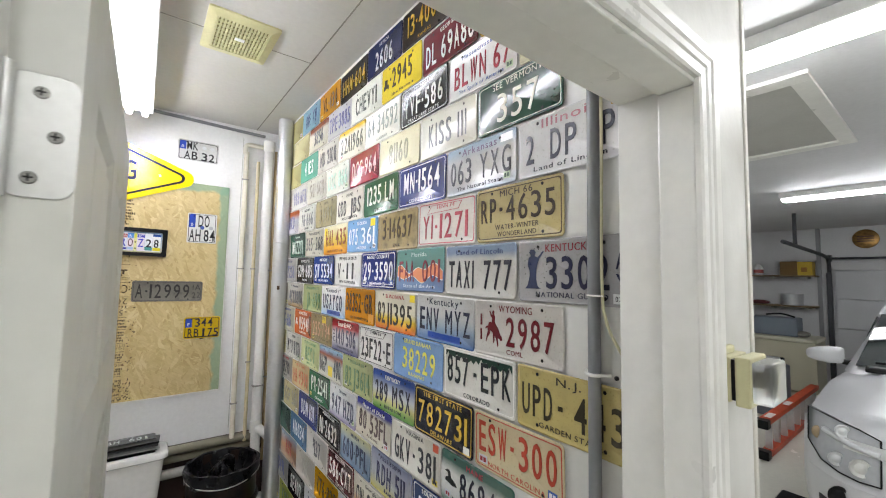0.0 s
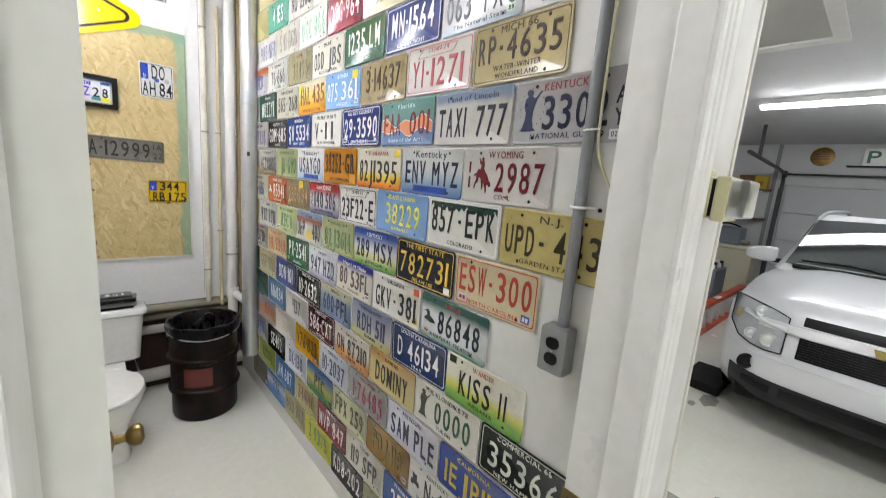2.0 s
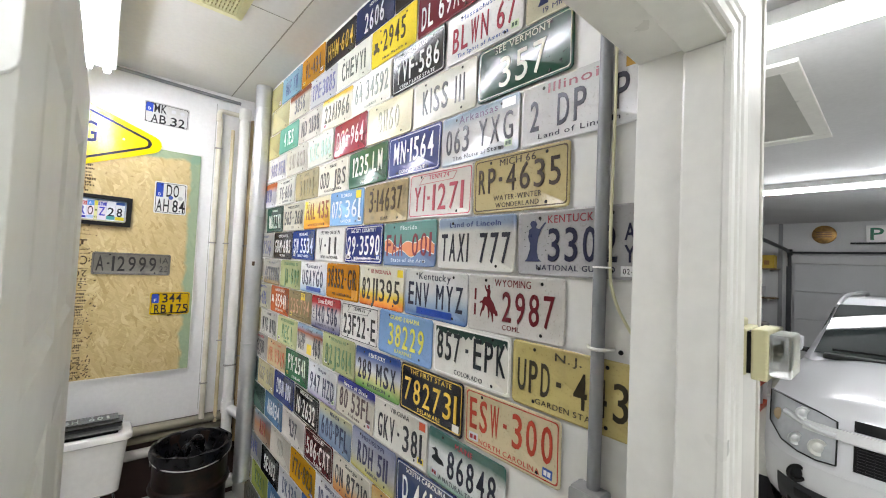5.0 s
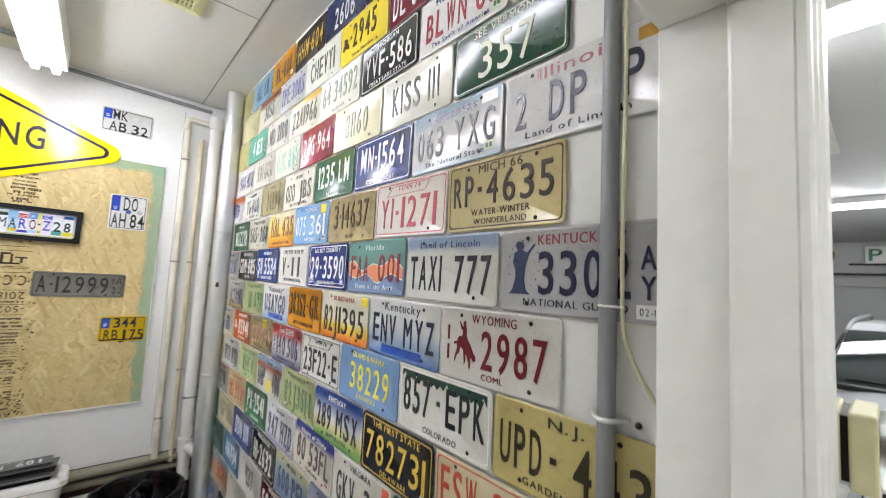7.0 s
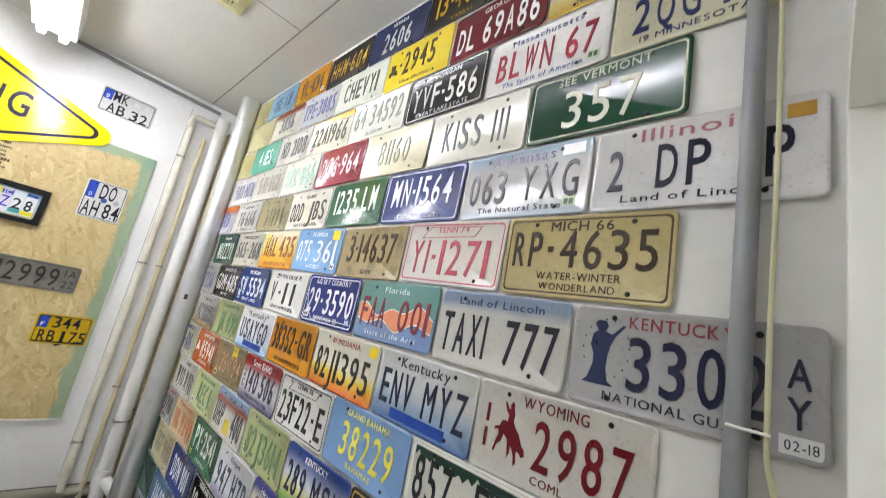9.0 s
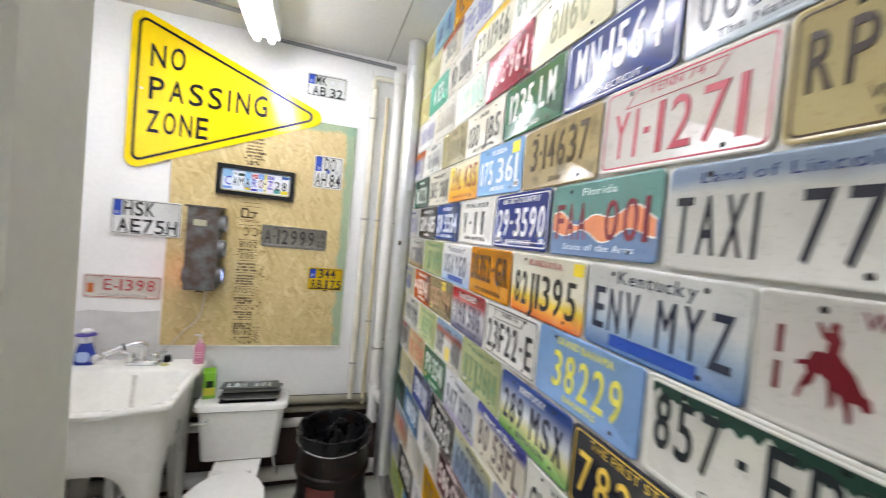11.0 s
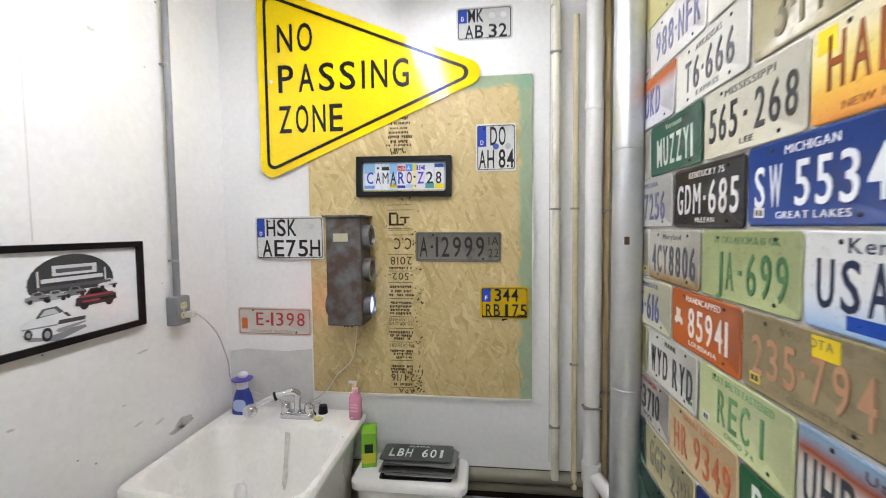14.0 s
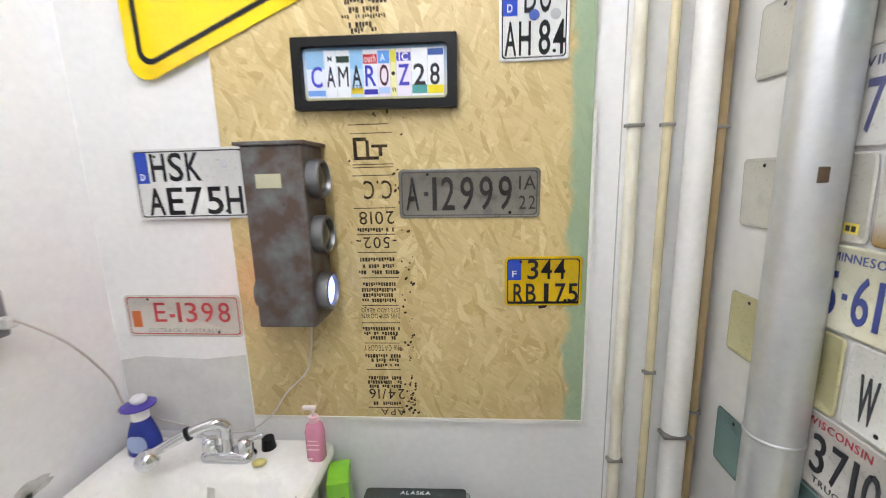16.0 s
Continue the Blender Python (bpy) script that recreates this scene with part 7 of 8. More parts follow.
def overhead_door():
    y1, y0, top = -1.88, -5.3, 2.0
    ob = thing("garage_door", "white sectional overhead garage door, closed", "garage door")
    steel_white = surface("door_white", "#c9cacc", 0.45, dirt=0.08, big=2)
    n = 4
    for k in range(n):
        z0, z1 = top * k / n, top * (k + 1) / n
        part("panel", box(GX1 - 0.05, y0, z0 + 0.004, GX1 - 0.012, y1, z1 - 0.004, 0.006), steel_white, ob)
    part("head_trim", box(GX1 - 0.09, y0 - 0.1, top, GX1, y1 + 0.1, top + 0.14, 0.005), surface("door_trim_white", "#d2d2d2", 0.5, dirt=0.1), ob)
    dark = surface("track_dark", "#4a4b4e", 0.45, 0.7, dirt=0.2)
    part("track", box(GX1 - 0.12, y1 + 0.03, 0, GX1 - 0.06, y1 + 0.1, top - 0.05, 0.004), dark, ob, "dark steel track")
    part("track_bend", tube(bend([(GX1 - 0.09, y1 + 0.06, top - 0.1), (GX1 - 0.09, y1 + 0.06, top + 0.2), (GX1 - 0.6, y1 + 0.06, top + 0.24), (GX1 - 3.0, y1 + 0.06, top + 0.3)], 0.2), 0.028, 8), dark, ob)
    part("spring_bar", cyl((GX1 - 0.12, y0, top + 0.2), (GX1 - 0.12, y1 + 0.06, top + 0.2), 0.018, n=12), dark, ob)
    part("pulley", cyl((GX1 - 0.12, y1 + 0.02, top + 0.2), (GX1 - 0.12, y1 + 0.07, top + 0.2), 0.06, n=18), dark, ob)
    part("track_hanger", box(GX1 - 2.4, y1 + 0.04, top + 0.28, GX1 - 2.36, y1 + 0.08, GZ), dark, ob)


overhead_door()
solid("wall_post", box(GX1 - 0.03, -1.71, 0, GX1, -1.65, GZ), surface("post_grey", "#8f9092", 0.5), "grey conduit board on the garage wall", "trim", kind="structure")
pl = thing("round_plaque", "round brown and gold metal plaque above the garage door", "plaque", at=(GX1 - 0.002, -2.265, 2.525), turn=(0, -90, 0))
part("disc", lathe([(0.16, 0), (0.16, 0.01), (0.14, 0.016), (0.02, 0.016)], 32), surface("plaque_gold", "#8a6a38", 0.3, 0.7, dirt=0.4, dirt_colour=lin("#3a2414"), big=20), pl, smooth=40)
for k in range(3):
    part("plaque_bar", box(-0.05 + 0.04 * k, -0.1, 0.015, -0.03 + 0.04 * k, 0.1, 0.019), surface("plaque_dark", "#4a2c20", 0.5), pl)
sg = thing("parking_letter_sign", "white sign with a large green letter", "sign", at=(GX1 - 0.1, -3.095, 2.515), turn=(0, 0, -90))
part("sheet", box(-0.32, -0.01, -0.14, 0.32, 0, 0.14, 0.003), enamel_white, sg)
part("letter", words("P", 0.19, 0.15, "bold", 0.003, -0.2, 0.0, -0.01), ink("#2f7a5c"), sg)
part("bracket", box(-0.5, -0.03, -0.165, 0.4, 0.06, -0.14), black_plastic, sg)
timber = surface("shelf_timber", "#6f5c3c", 0.6, dirt=0.25, big=5)
for z, y1 in ((1.9, -1.68), (1.36, -1.67)):
    sh = thing("wall_shelf", "brown timber shelf on the garage wall", "shelf", "garage shelves")
    part("board", box(GX1 - 0.36, y1, z - 0.025, GX1, GY1 - 0.02, z, 0.003), timber, sh)
    for y in (y1 + 0.12, y1 + 0.6):
        part("bracket", box(GX1 - 0.3, y - 0.01, z - 0.06, GX1, y + 0.01, z - 0.025), steel, sh)
cb = thing("carton", "brown cardboard box with a yellow side on the shelf", "carton", at=(GX1 - 0.2, -1.44, 1.9))
part("box_body", box(-0.12, -0.0, 0, 0.12, 0.24, 0.25, 0.004), surface("cardboard", "#7d6136", 0.7, dirt=0.2), cb)
part("yellow_side", box(-0.12, -0.2, 0, 0.12, -0.002, 0.24, 0.004), surface("carton_gold", "#c9a82c", 0.5, dirt=0.15), cb)
part("print", box(-0.1235, -0.13, 0.06, -0.12, -0.05, 0.14), surface("carton_brown", "#9a6a24", 0.5), cb)
wb = thing("white_jug", "white plastic jug with red label on the shelf", "jug", at=(GX1 - 0.18, -0.85, 1.9))
part("body", lathe([(0.07, 0), (0.075, 0.01), (0.075, 0.14), (0.03, 0.2), (0.03, 0.22)], 18), enamel_white, wb, smooth=50)
part("label", lathe([(0.0755, 0.04), (0.0765, 0.045), (0.0765, 0.1), (0.0755, 0.105)], 18, closed=False), surface("label_red", "#9a4a44", 0.5), wb)
tb = thing("grey_bin", "grey metal tub on the lower shelf", "tub", at=(GX1 - 0.18, -1.33, 1.36))
part("body", lathe([(0.14, 0), (0.15, 0.01), (0.16, 0.2), (0.165, 0.205), (0.155, 0.2)], 24), galvanised, tb, smooth=40)
rg_ = thing("red_cloth", "crumpled dark red cloth on the shelf", "cloth", at=(GX1 - 0.18, -0.85, 1.36))
part("cloth", ball((0, 0, 0.035), 0.12, 0.9, 1.4, 0.32, 14), surface("cloth_red", "#6a3238", 0.9, dirt=0.3, big=20), rg_, smooth=60)
fz = thing("chest_freezer", "beige chest freezer against the garage wall", "freezer", at=(GX1 - 0.75, -1.23, 0))
part("cabinet", box(-0.35, -0.55, 0.02, 0.35, 0.5, 0.8, 0.015), surface("freezer_beige", "#c2bda6", 0.4, dirt=0.1), fz)
part("lid", box(-0.36, -0.56, 0.805, 0.36, 0.51, 0.87, 0.02), surface("freezer_lid", "#cbc7b2", 0.4, dirt=0.1), fz)
tt = thing("tote_box", "blue-grey plastic tote with gear on the freezer", "tote", at=(GX1 - 0.75, -1.18, 0.87))
part("tub", box(-0.2, -0.35, 0, 0.2, 0.3, 0.3, 0.02), surface("tote_grey", "#77808c", 0.5, dirt=0.15), tt)
part("handle_bar", tube(smooth_path([(-0.1, -0.3, 0.32), (0, -0.1, 0.36), (0, 0.1, 0.33)], 5), 0.015, 8), black_plastic, tt)
sm = thing("cloth_bundle", "grey cloth bundle on the freezer", "cloth", at=(GX1 - 0.85, -1.58, 0.87))
part("cloth", ball((0, 0, 0.05), 0.1, 1.1, 1.0, 0.5, 14), surface("cloth_grey", "#8a8680", 0.9, dirt=0.3, big=20), sm, smooth=60)


def ladder():
    ob = thing("ladder", "orange fibreglass ladder lying on its edge on the floor", "ladder")
    orange = surface("ladder_orange", "#c8481f", 0.4, dirt=0.15, big=6)
    y = -1.95
    xa, xb = 4.3, 6.6
    for z0, z1 in ((0.0, 0.055), (0.325, 0.38)):
        part("rail", box(xa, y - 0.02, z0, xb, y + 0.07, z1, 0.004), orange, ob, "orange fibreglass rail")
    for k in range(8):
        x = xa + 0.15 + k * 0.29
        part("rung", box(x - 0.015, y - 0.005, 0.055, x + 0.015, y + 0.05, 0.325, 0.003), galvanised, ob, "bare aluminium rung")
    for z0 in (0.0, 0.3):
        part("foot", box(xa - 0.09, y - 0.03, z0, xa + 0.02, y + 0.08, z0 + 0.085, 0.01), black_plastic, ob, "black rubber foot")
    part("sticker", box(xa + 0.1, y - 0.01, 0.38, xa + 0.3, y + 0.05, 0.3815), enamel_white, ob)
    part("sticker", box(xa + 0.8, y - 0.01, 0.38, xa + 1.0, y + 0.05, 0.3815), enamel_white, ob)


ladder()
bx = thing("grey_parts_bin", "dark grey bin of odds and ends behind the ladder", "bin", at=(6.2, -1.45, 0))
part("bin_body", box(-0.3, -0.25, 0, 0.3, 0.25, 0.62, 0.02), surface("bin_grey", "#6a6f78", 0.5, dirt=0.2), bx)
for k in range(5):
    part("odd_piece", box(-0.25 + 0.11 * k, -0.2, 0.6, -0.17 + 0.11 * k, 0.1, 0.68 + 0.03 * (k % 3), 0.008), (enamel_white, black_plastic, galvanised)[k % 3], bx)
mt = solid("rubber_mat", box(2.97, -2.53, -0.004, 3.5, -2.23, 0.07, 0.015), surface("rubber_black", "#141416", 0.7, dirt=0.2, big=8), "black rubber wheel stop on the garage floor", "mat")
solid("floor_joint", box(1.462, -3.9, -0.0045, 1.468, YO + 0.4, -0.0035), surface("joint_dark", "#4a4842", 0.9), "dark saw joint in the garage floor", "joint", kind="structure")
solid("floor_patch", box(1.05, -2.84, -0.0045, 1.46, -2.52, -0.0025), surface("bare_concrete", "#a5a39a", 0.7, dirt=0.4, big=12), "bare worn concrete patch in the painted floor", "patch", kind="structure")
for x, y, r in ((1.62, -2.86, 0.05), (2.86, -2.5, 0.13), (2.68, -2.42, 0.05), (1.9, -3.3, 0.02)):
    bm = bmesh.new()
    rg2 = random.Random(int(x * 100))
    pts = [(x + r * (0.8 + 0.4 * rg2.random()) * math.cos(k * 0.52), y + 0.5 * r * (0.8 + 0.4 * rg2.random()) * math.sin(k * 0.52), -0.0034) for k in range(12)]
    bm.faces.new([bm.verts.new(p) for p in pts])
    bmesh.ops.recalc_face_normals(bm, faces=bm.faces)
    solid("floor_stain", bm, surface("stain_grey", "#8d8b80", 0.4, dirt=0.3, big=30), "grey chipped stain on the garage floor", "stain", "floor stains", "structure")


# ---- car ----
def car():
    paint = surface("silver_paint", "#d6d7da", 0.36, 0.12, dirt=0.02, big=3, fine=300, bump=0.0, coat=0.5)
    trim = surface("grey_trim", "#2e2f32", 0.55, dirt=0.15, big=8)
    dark = surface("dark_mesh", "#0d0d0f", 0.5, dirt=0.1, big=20)
    wglass = nodes_of("car_glass")[0]
    pane = wglass.node_tree.nodes["Principled BSDF"].inputs
    pane["Base Color"].default_value, pane["Roughness"].default_value, pane["Specular IOR Level"].default_value = (0.012, 0.018, 0.018, 1), 0.03, 0.6
    slat_black = surface("slat_black", "#141416", 0.4, dirt=0.1, big=20)
    lens = surface("lamp_lens", "#c4c7ca", 0.14, 0.35, dirt=0.15, big=30, coat=0.6)
    bright_bar = surface("bright_bar", "#e8e9ea", 0.14, 0.35, dirt=0.06, big=20, bump=0.0)
    m = Matrix.Translation((2.44, -3.385, -0.004)) @ Matrix.Rotation(radians(-2.0), 4, "Z") @ Matrix.Diagonal((1, 1, 1.03, 1))
    ob = thing("suv", "silver five-door sport utility car parked nose towards the washroom", "car")
    ob.matrix_world = m
    HW = 0.9

    def swept(x, y):
        k = min(1.0, abs(y) / HW)
        return x + (0.05 * k * k + 0.34 * k ** 5) * max(0.0, 1 - x / 1.25)

    prof = [(0.16, 0.235), (0.07, 0.30), (0.03, 0.36), (0.02, 0.44), (0.0, 0.52), (0.0, 0.6), (0.025, 0.68), (0.05, 0.78), (0.085, 0.88), (0.13, 0.945), (0.22, 0.978), (0.4, 1.005), (0.65, 1.04), (0.9, 1.07), (1.2, 1.095)]
    nu = 28
    bm = bmesh.new()
    g = []
    for x, z in prof:
        row = []
        for i in range(nu + 1):
            y = -HW + 2 * HW * i / nu
            k = abs(y) / HW
            zz = z - (0.11 * k ** 5 + 0.02 * k * k) * (1 if z > 0.9 else 0.25 * max(0, (z - 0.26) / 0.64))
            if 0.93 < z and 0.25 < k < 0.75:
                zz += 0.012 * math.sin((k - 0.25) / 0.5 * math.pi)
            row.append(bm.verts.new((swept(x, y), y * (1 - 0.05 * max(0, 0.5 - z)), zz)))
        g.append(row)
    for a, b in zip(g, g[1:]):
        for i in range(nu):
            bm.faces.new((a[i], a[i + 1], b[i + 1], b[i]))
    # sides
    for s in (0, nu):
        edge = [r[s] for r in g]
        back = []
        for v in edge:
            back.append(bm.verts.new((4.75, v.co.y * 0.97, 0.3 + (v.co.z - 0.26) * 0.88)))
        mid = [bm.verts.new((2.4, v.co.y * 1.005, v.co.z if v.co.z < 1.0 else v.co.z + 0.02)) for v in edge]
        for p, q in ((edge, mid), (mid, back)):
            for i in range(len(edge) - 1):
                f = (p[i], p[i + 1], q[i + 1], q[i])
                bm.faces.new(f if s else tuple(reversed(f)))
        if s == 0:
            keep = (mid, back)
        else:
            bm.faces.new([keep[0][-1], mid[-1], back[-1], keep[1][-1]])
            bm.faces.new([g[-1][i] for i in range(nu + 1)] + [mid[-1], keep[0][-1]])
            for i in range(len(edge) - 1):
                bm.faces.new((keep[1][i], back[i], back[i + 1], keep[1][i + 1]))
    bmesh.ops.recalc_face_normals(bm, faces=bm.faces)
    part("body", bm, paint, ob, smooth=50)
    # cabin
    base = [(1.26, 0.79, 1.03), (1.98, 0.70, 1.46), (2.35, 0.69, 1.525), (3.9, 0.67, 1.51), (4.55, 0.69, 1.42), (4.72, 0.74, 1.08)]
    bm = bmesh.new()
    L, R_ = [], []
    for x, w, z in base:
        L.append(bm.verts.new((x, -w, z)))
        R_.append(bm.verts.new((x, w, z)))
    for i in range(len(base) - 1):
        bm.faces.new((L[i], L[i + 1], R_[i + 1], R_[i]))
    for side, vs in ((-1, L), (1, R_)):
        b0, b1 = bm.verts.new((1.4, side * 0.85, 1.03)), bm.verts.new((4.7, side * 0.82, 1.03))
        f = [vs[0], b0, b1] + [vs[k] for k in range(len(vs) - 1, 0, -1)]
        bm.faces.new(f)
    bmesh.ops.recalc_face_normals(bm, faces=bm.faces)
    bmesh.ops.bevel(bm, geom=[e for e in bm.edges if len(e.link_faces) == 2], offset=0.03, segments=3, profile=0.5, affect="EDGES")
    cabin = part("cabin", bm, paint, ob, smooth=50)
    # windscreen, side windows
    def quad(pts, mat, name, parent, off=0.006):
        b = bmesh.new()
        vs = [b.verts.new(p) for p in pts]
        f = b.faces.new(vs)
        b.normal_update()
        r = bmesh.ops.extrude_face_region(b, geom=[f])
        nrm = f.normal * off
        for v in r["geom"]:
            if isinstance(v, bmesh.types.BMVert):
                v.co += nrm
        bmesh.ops.recalc_face_normals(b, faces=b.faces)
        return part(name, b, mat, parent)
    ws = []
    for k in range(9):
        y = -0.775 + 1.55 * k / 8
        c = 1 - (y / 0.775) ** 2
        ws.append((1.33 - 0.055 * c, y, 1.088 + 0.015 * c))
    top = []
    for k in range(9):
        y = 0.69 - 1.38 * k / 8
        c = 1 - (y / 0.69) ** 2
        top.append((1.95 - 0.035 * c, y, 1.468 + 0.02 * c))
    b = bmesh.new()
    lo_ = [b.verts.new(p) for p in ws]
    hi_ = [b.verts.new(p) for p in reversed(top)]
    for k in range(8):
        b.faces.new((lo_[k], lo_[k + 1], hi_[k + 1], hi_[k]))
    wsb = part("windscreen", b, wglass, ob, "dark reflecting windscreen", smooth=60)
    part("wiper", tube(smooth_path([(1.2, 0.1, 1.118), (1.27, 0.35, 1.14), (1.31, 0.66, 1.13)], 4), 0.009, 6), black_plastic, wsb)
    part("wiper", tube(smooth_path([(1.2, -0.45, 1.118), (1.26, -0.2, 1.145), (1.27, 0.06, 1.14)], 4), 0.009, 6), black_plastic, wsb)
    part("cowl", box(1.16, -0.7, 1.07, 1.26, 0.7, 1.112, 0.01), black_plastic, wsb)
    for s in (-1, 1):
        quad([(1.8, s * 0.82, 1.12), (3.9, s * 0.81, 1.11), (3.8, s * 0.725, 1.43), (2.15, s * 0.735, 1.43)][::s], wglass, "side_window", ob, 0.012)
        part("roof_rail", tube(smooth_path([(1.98, s * 0.7, 1.45), (2.18, s * 0.69, 1.512), (2.6, s * 0.68, 1.548), (4.0, s * 0.67, 1.555), (4.3, s * 0.67, 1.5)], 5), 0.018, 8), galvanised, ob, "silver roof rail", smooth=50)
        rings = []
        for yy, d_, h_, xo in ((0.875, 0.05, 0.11, 0.03), (0.89, 0.09, 0.135, 0.01), (0.97, 0.115, 0.14, 0.0), (1.05, 0.11, 0.115, 0.01), (1.1, 0.075, 0.085, 0.025), (1.118, 0.035, 0.045, 0.035)):
            rings.append([(1.52 + xo + x_, s * yy, 1.115 + (1.1 - yy) * 0.05 + z_) for x_, z_ in rounded(d_, h_, 0.45 * min(d_, h_), 4)])
        mi = part("mirror", rings_to_mesh(rings, cap_first=True), paint, ob, "silver door mirror", smooth=60)
        part("mirror_arm", tube([(1.56, s * 0.83, 1.07), (1.54, s * 0.92, 1.075)], 0.022, 8), black_plastic, mi)
        # headlamp: follows the nose
        b = bmesh.new()
        rows = []
        for t_, (zl, zh) in zip((0, 0.25, 0.5, 0.75, 1.0), ((0.635, 0.865), (0.625, 0.892), (0.63, 0.905), (0.65, 0.915), (0.72, 0.915))):
            y = s * (0.5 + 0.365 * t_)
            rows.append([b.verts.new((swept(0.02 + 0.28 * (z - 0.66), y) - 0.012, y, z)) for z in (zl, (zl + zh) / 2, zh)] + [b.verts.new((swept(0.02 + 0.28 * (z - 0.66), y) + 0.03, y, z)) for z in (zh, zl)])
        for p, q in zip(rows, rows[1:]):
            for i in range(5):
                f = (p[i], p[(i + 1) % 5], q[(i + 1) % 5], q[i])
                b.faces.new(f)
        b.faces.new(rows[0])
        b.faces.new(rows[-1])
        bmesh.ops.recalc_face_normals(b, faces=b.faces)
        hl_ = part("headlight", b, lens, ob, "clear headlight in a dark surround", smooth=40)
        def nose_x(z, y):
            return swept(0.02 + 0.28 * (z - 0.66), y) - 0.0135
        edge = [(0.5, 0.635), (0.59, 0.625), (0.68, 0.63), (0.775, 0.65), (0.86, 0.72), (0.863, 0.915), (0.77, 0.917), (0.68, 0.907), (0.59, 0.894), (0.5, 0.866), (0.5, 0.635)]
        part("surround", tube([(nose_x(z, y), s * y, z) for y, z in edge], 0.0045, 6), black_plastic, hl_, "black rubber surround")
        part("inner_bar", tube(smooth_path([(nose_x(0.79, 0.5) - 0.004, s * 0.5, 0.79), (nose_x(0.8, 0.62) - 0.004, s * 0.62, 0.8), (nose_x(0.83, 0.76) - 0.004, s * 0.76, 0.83)], 4), 0.017, 8), paint, hl_, "silver bar across the lens", smooth=50)
        for yy, zz_, rr_ in ((0.58, 0.7, 0.05), (0.66, 0.86, 0.038), (0.69, 0.7, 0.04)):
            part("reflector", lathe([(rr_, -0.004), (rr_ * 0.96, 0.006), (rr_ * 0.6, 0.001), (rr_ * 0.25, 0.008), (rr_ * 0.1, 0.01)], 20), galvanised if rr_ < 0.042 else steel, hl_, "bright reflector", pose(nose_x(zz_, yy) - 0.016, s * yy, zz_, 0, -90, s * 28), 30)
        part("indicator", ball((nose_x(0.79, 0.8) + 0.004, s * 0.8, 0.79), 0.03, 0.5, 1, 1.3), surface("amber", "#a08c70", 0.2), hl_, smooth=60)
        fg = part("fog_lamp", lathe([(0.055, 0), (0.05, 0.012), (0.036, 0.008), (0.034, -0.01)], 20), black_plastic, ob, "dark round fog lamp", pose(swept(0.0, 0.68) - 0.026, s * 0.68, 0.505, 0, -90, s * 36), 40)
        part("fog_lens", lathe([(0.034, 0.0), (0.03, 0.006), (0.012, 0.01)], 18), dark, fg, smooth=50)
        for xw in (0.98, 3.84):
            wh = part("wheel", lathe([(0.2, -0.1), (0.335, -0.1), (0.355, -0.07), (0.36, 0.0), (0.355, 0.07), (0.335, 0.1), (0.2, 0.1)], 32), surface("tyre_rubber", "#161618", 0.8, dirt=0.2, big=15), ob, "black tyre", pose(xw, s * 0.815, 0.36, 90, 0, 0), 40)
            part("rim", lathe([(0.215, 0.06), (0.2, 0.09), (0.05, 0.075), (0.04, 0.095)], 24), galvanised, wh, "silver alloy rim", pose(0, 0, 0, 0 if s < 0 else 180, 0, 0), 40)
            part("arch_liner", cyl((xw, s * 0.90, 0.38), (xw, s * 0.908, 0.38), 0.41, n=32), dark, ob)
    # grille: two dark openings, chrome bar, plain badge
    def nose_patch(y0, y1, z0, z1, out, mat, name, parent, n=14, bowl=0.0, nz=3):
        b = bmesh.new()
        rows = []
        for j in range(nz + 1):
            z = z0 + (z1 - z0) * j / nz
            row = []
            for i in range(n + 1):
                y = y0 + (y1 - y0) * i / n
                xs = np.interp(z, [p[1] for p in prof[:11]], [p[0] for p in prof[:11]])
                row.append(b.verts.new((swept(float(xs), y) - out, y, z - bowl * (abs(y) / 0.5) ** 2)))
            rows.append(row)
        for p, q in zip(rows, rows[1:]):
            for i in range(n):
                b.faces.new((p[i], p[i + 1], q[i + 1], q[i]))
        geom = bmesh.ops.extrude_face_region(b, geom=b.faces[:])
        for v in geom["geom"]:
            if isinstance(v, bmesh.types.BMVert):
                v.co.x += out + 0.02
        bmesh.ops.recalc_face_normals(b, faces=b.faces)
        return part(name, b, mat, parent, smooth=40)
    gr = nose_patch(-0.43, 0.43, 0.635, 0.765, 0.006, dark, "grille", ob)
    nose_patch(-0.43, 0.43, 0.838, 0.893, 0.006, dark, "grille", ob)
    for k in range(8):
        z = 0.645 + 0.015 * k
        nose_patch(-0.42, 0.42, z, z + 0.004, 0.011, slat_black, "grille_slat", gr, nz=1)
    for k in range(26):
        y = -0.415 + 0.83 * k / 25
        nose_patch(y - 0.002, y + 0.002, 0.64, 0.76, 0.011, slat_black, "grille_slat", gr, n=1)
    bar = nose_patch(-0.66, 0.66, 0.774, 0.83, 0.02, bright_bar, "chrome_bar", ob, n=24)
    part("badge", slab([(-0.11, 0.022), (-0.045, 0.022), (-0.04, 0.036), (0.04, 0.036), (0.045, 0.022), (0.11, 0.022), (0.095, -0.022), (0.042, -0.022), (0.036, -0.036), (-0.036, -0.036), (-0.042, -0.022), (-0.095, -0.022)], 0.0, -0.014), surface("badge_gold", "#c2ad66", 0.25, 0.7, dirt=0.15), bar, "plain gold badge", pose(0.015, 0, 0.802, 0, 0, -90))
    nose_patch(-0.8, 0.8, 0.24, 0.43, 0.008, trim, "lower_bumper", ob, n=24)
    nose_patch(-0.47, 0.47, 0.33, 0.41, 0.014, dark, "lower_intake", ob)
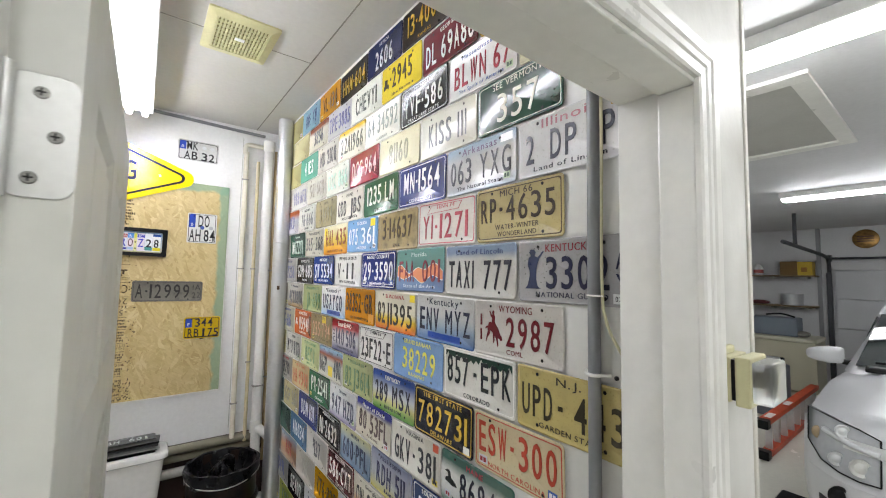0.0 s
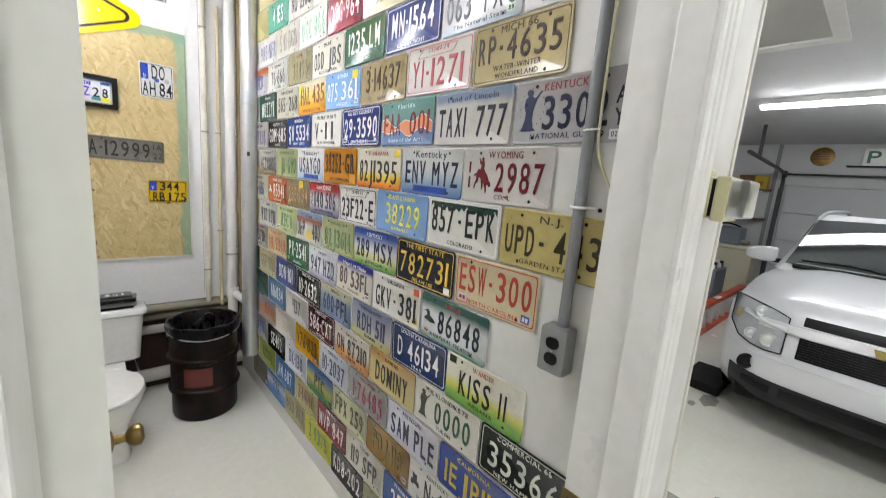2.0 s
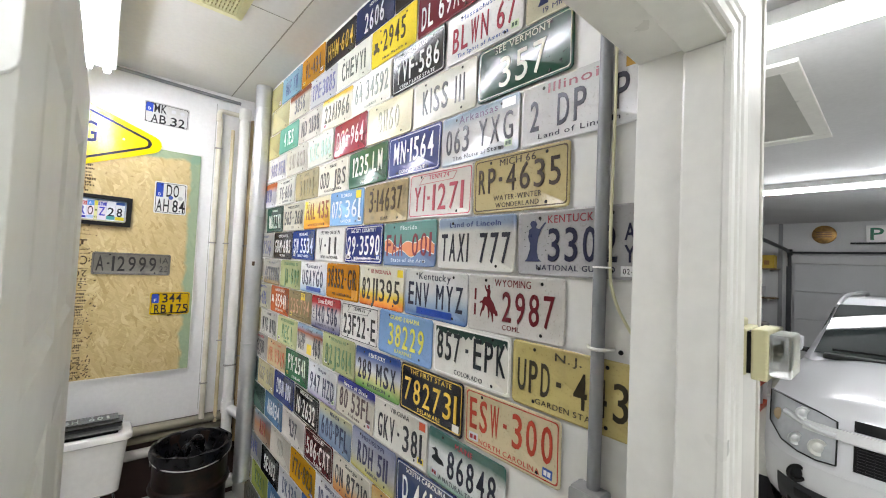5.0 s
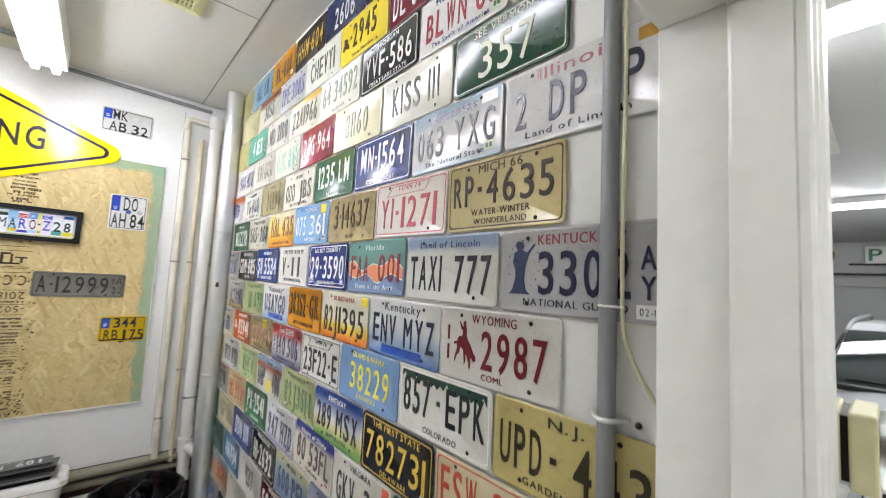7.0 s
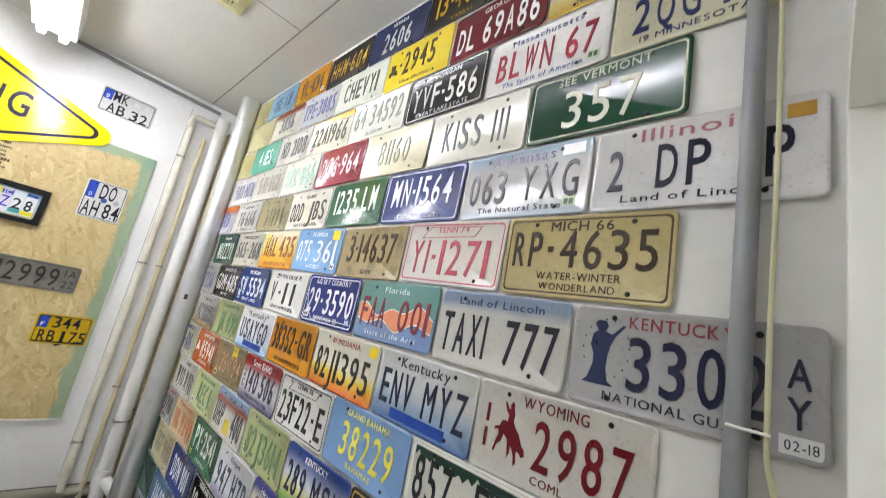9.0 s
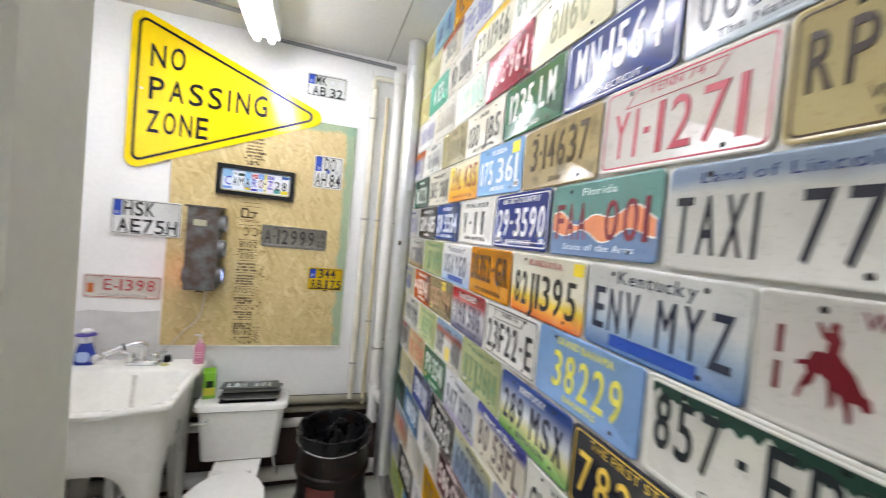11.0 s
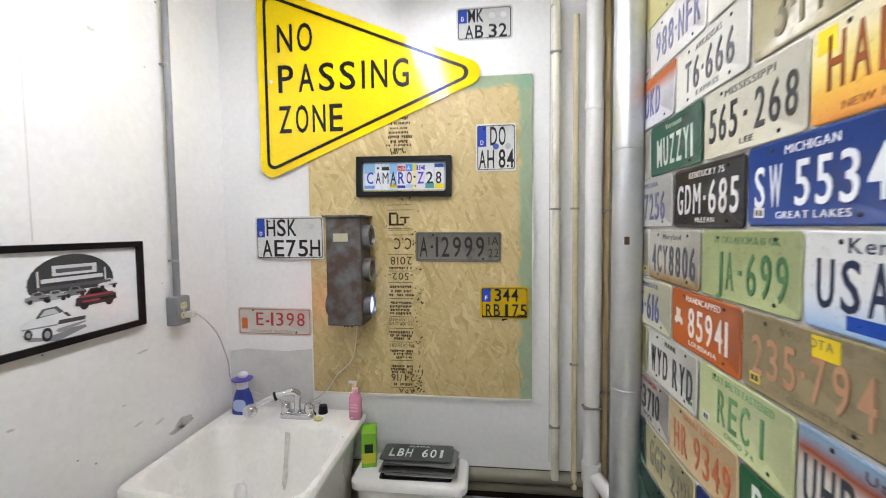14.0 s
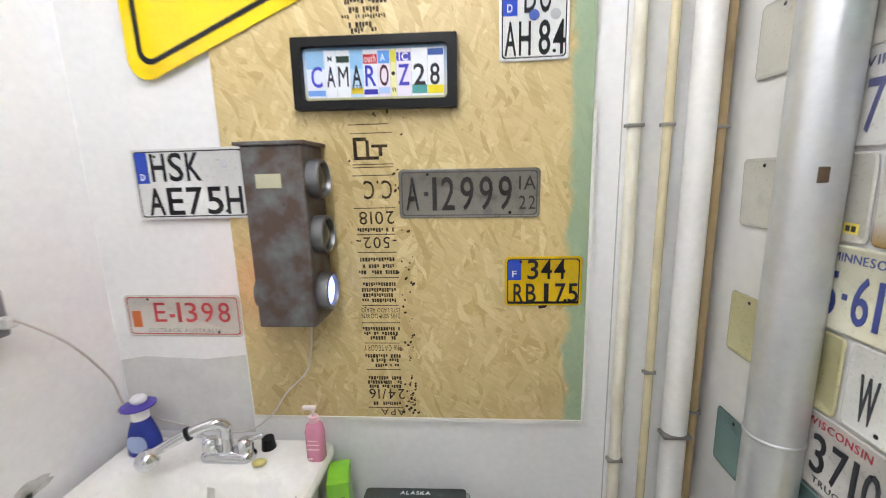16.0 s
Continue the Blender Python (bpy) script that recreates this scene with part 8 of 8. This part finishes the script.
    for s in (-1, 1):
        nose_patch(*(sorted((s * 0.52, s * 0.7))), 0.345, 0.395, 0.014, dark, "lower_intake", ob, n=6)
    nose_patch(-0.86, 0.86, 0.575, 0.583, 0.004, paint, "bumper_crease", ob, n=24, nz=1)
    part("underbody", box(0.2, -0.75, 0.2, 4.6, 0.75, 0.34, 0.03), black_plastic, ob)


car()

# ---- patches and wear on the washroom walls ----
def blot(cx, cy, rx, ry, seed, n=28, rough=0.25):
    rg = random.Random(seed)
    ph = [rg.uniform(0, 6.3) for _ in range(4)]
    out = []
    for k in range(n):
        a = 2 * math.pi * k / n
        f = 1 + rough * (0.5 * math.sin(2 * a + ph[0]) + 0.35 * math.sin(5 * a + ph[1]) + 0.25 * math.sin(9 * a + ph[2]))
        out.append((cx + rx * f * math.cos(a), cy + ry * f * math.sin(a)))
    return out


primer = surface("bare_primer", "#d8d7d3", 0.6, dirt=0.2, big=9, fine=50, bump=0.2)
smudge = surface("dark_smudge", "#c9c8c3", 0.7, dirt=0.45, dirt_colour=lin("#8f8c84"), big=30, fine=90, bump=0.3)
solid("paint_patch", slab([(-1.785, 1.0), (-1.785, 1.13), (-1.7, 1.145), (-1.5, 1.135), (-1.365, 1.15), (-1.365, 0.88), (-1.785, 0.88)], -0.0004, -0.0012), primer, "grey unpainted patch of wall behind the sink", "wall patch", kind="structure")
for cy, cz, ry, rz, seed in ((-0.3, 0.925, 0.05, 0.02, 5), (-0.34, 0.91, 0.035, 0.012, 8)):
    solid("wall_smudge", slab(blot(cy, cz, ry, rz, seed), -0.0003, -0.001), smudge, "dark rubbed smudge on the wall beside the sink", "smudge", kind="structure", at=pose(XL, 0, 0, 0, 0, 90))
scuff = surface("scuff", "#d6d5d1", 0.6, dirt=0.3, big=40)
rg = random.Random(21)
for k in range(22):
    y_, z_ = rg.uniform(-2.1, -0.3), rg.choice((rg.uniform(0.75, 1.3), rg.uniform(0.75, 2.5)))
    solid("wall_scuff", slab(blot(y_, z_, rg.uniform(0.006, 0.022), rg.uniform(0.002, 0.008), k, 14, 0.5), -0.0003, -0.0008), scuff, "faint grey scuff on the painted wall", "scuff", "wall scuffs", "structure", at=pose(XL, 0, 0, 0, 0, 90))
for k in range(10):
    x_, y_ = rg.uniform(-1.2, -0.2), rg.uniform(-2.6, -0.9)
    solid("floor_mark", slab(blot(x_, 0, rg.uniform(0.006, 0.02), rg.uniform(0.003, 0.01), k + 50, 14, 0.5), 0.0, -0.0008), scuff, "small grey scuff on the painted floor", "scuff", "floor scuffs", "structure", at=pose(0, y_, 0.0002, -90, 0, 0))
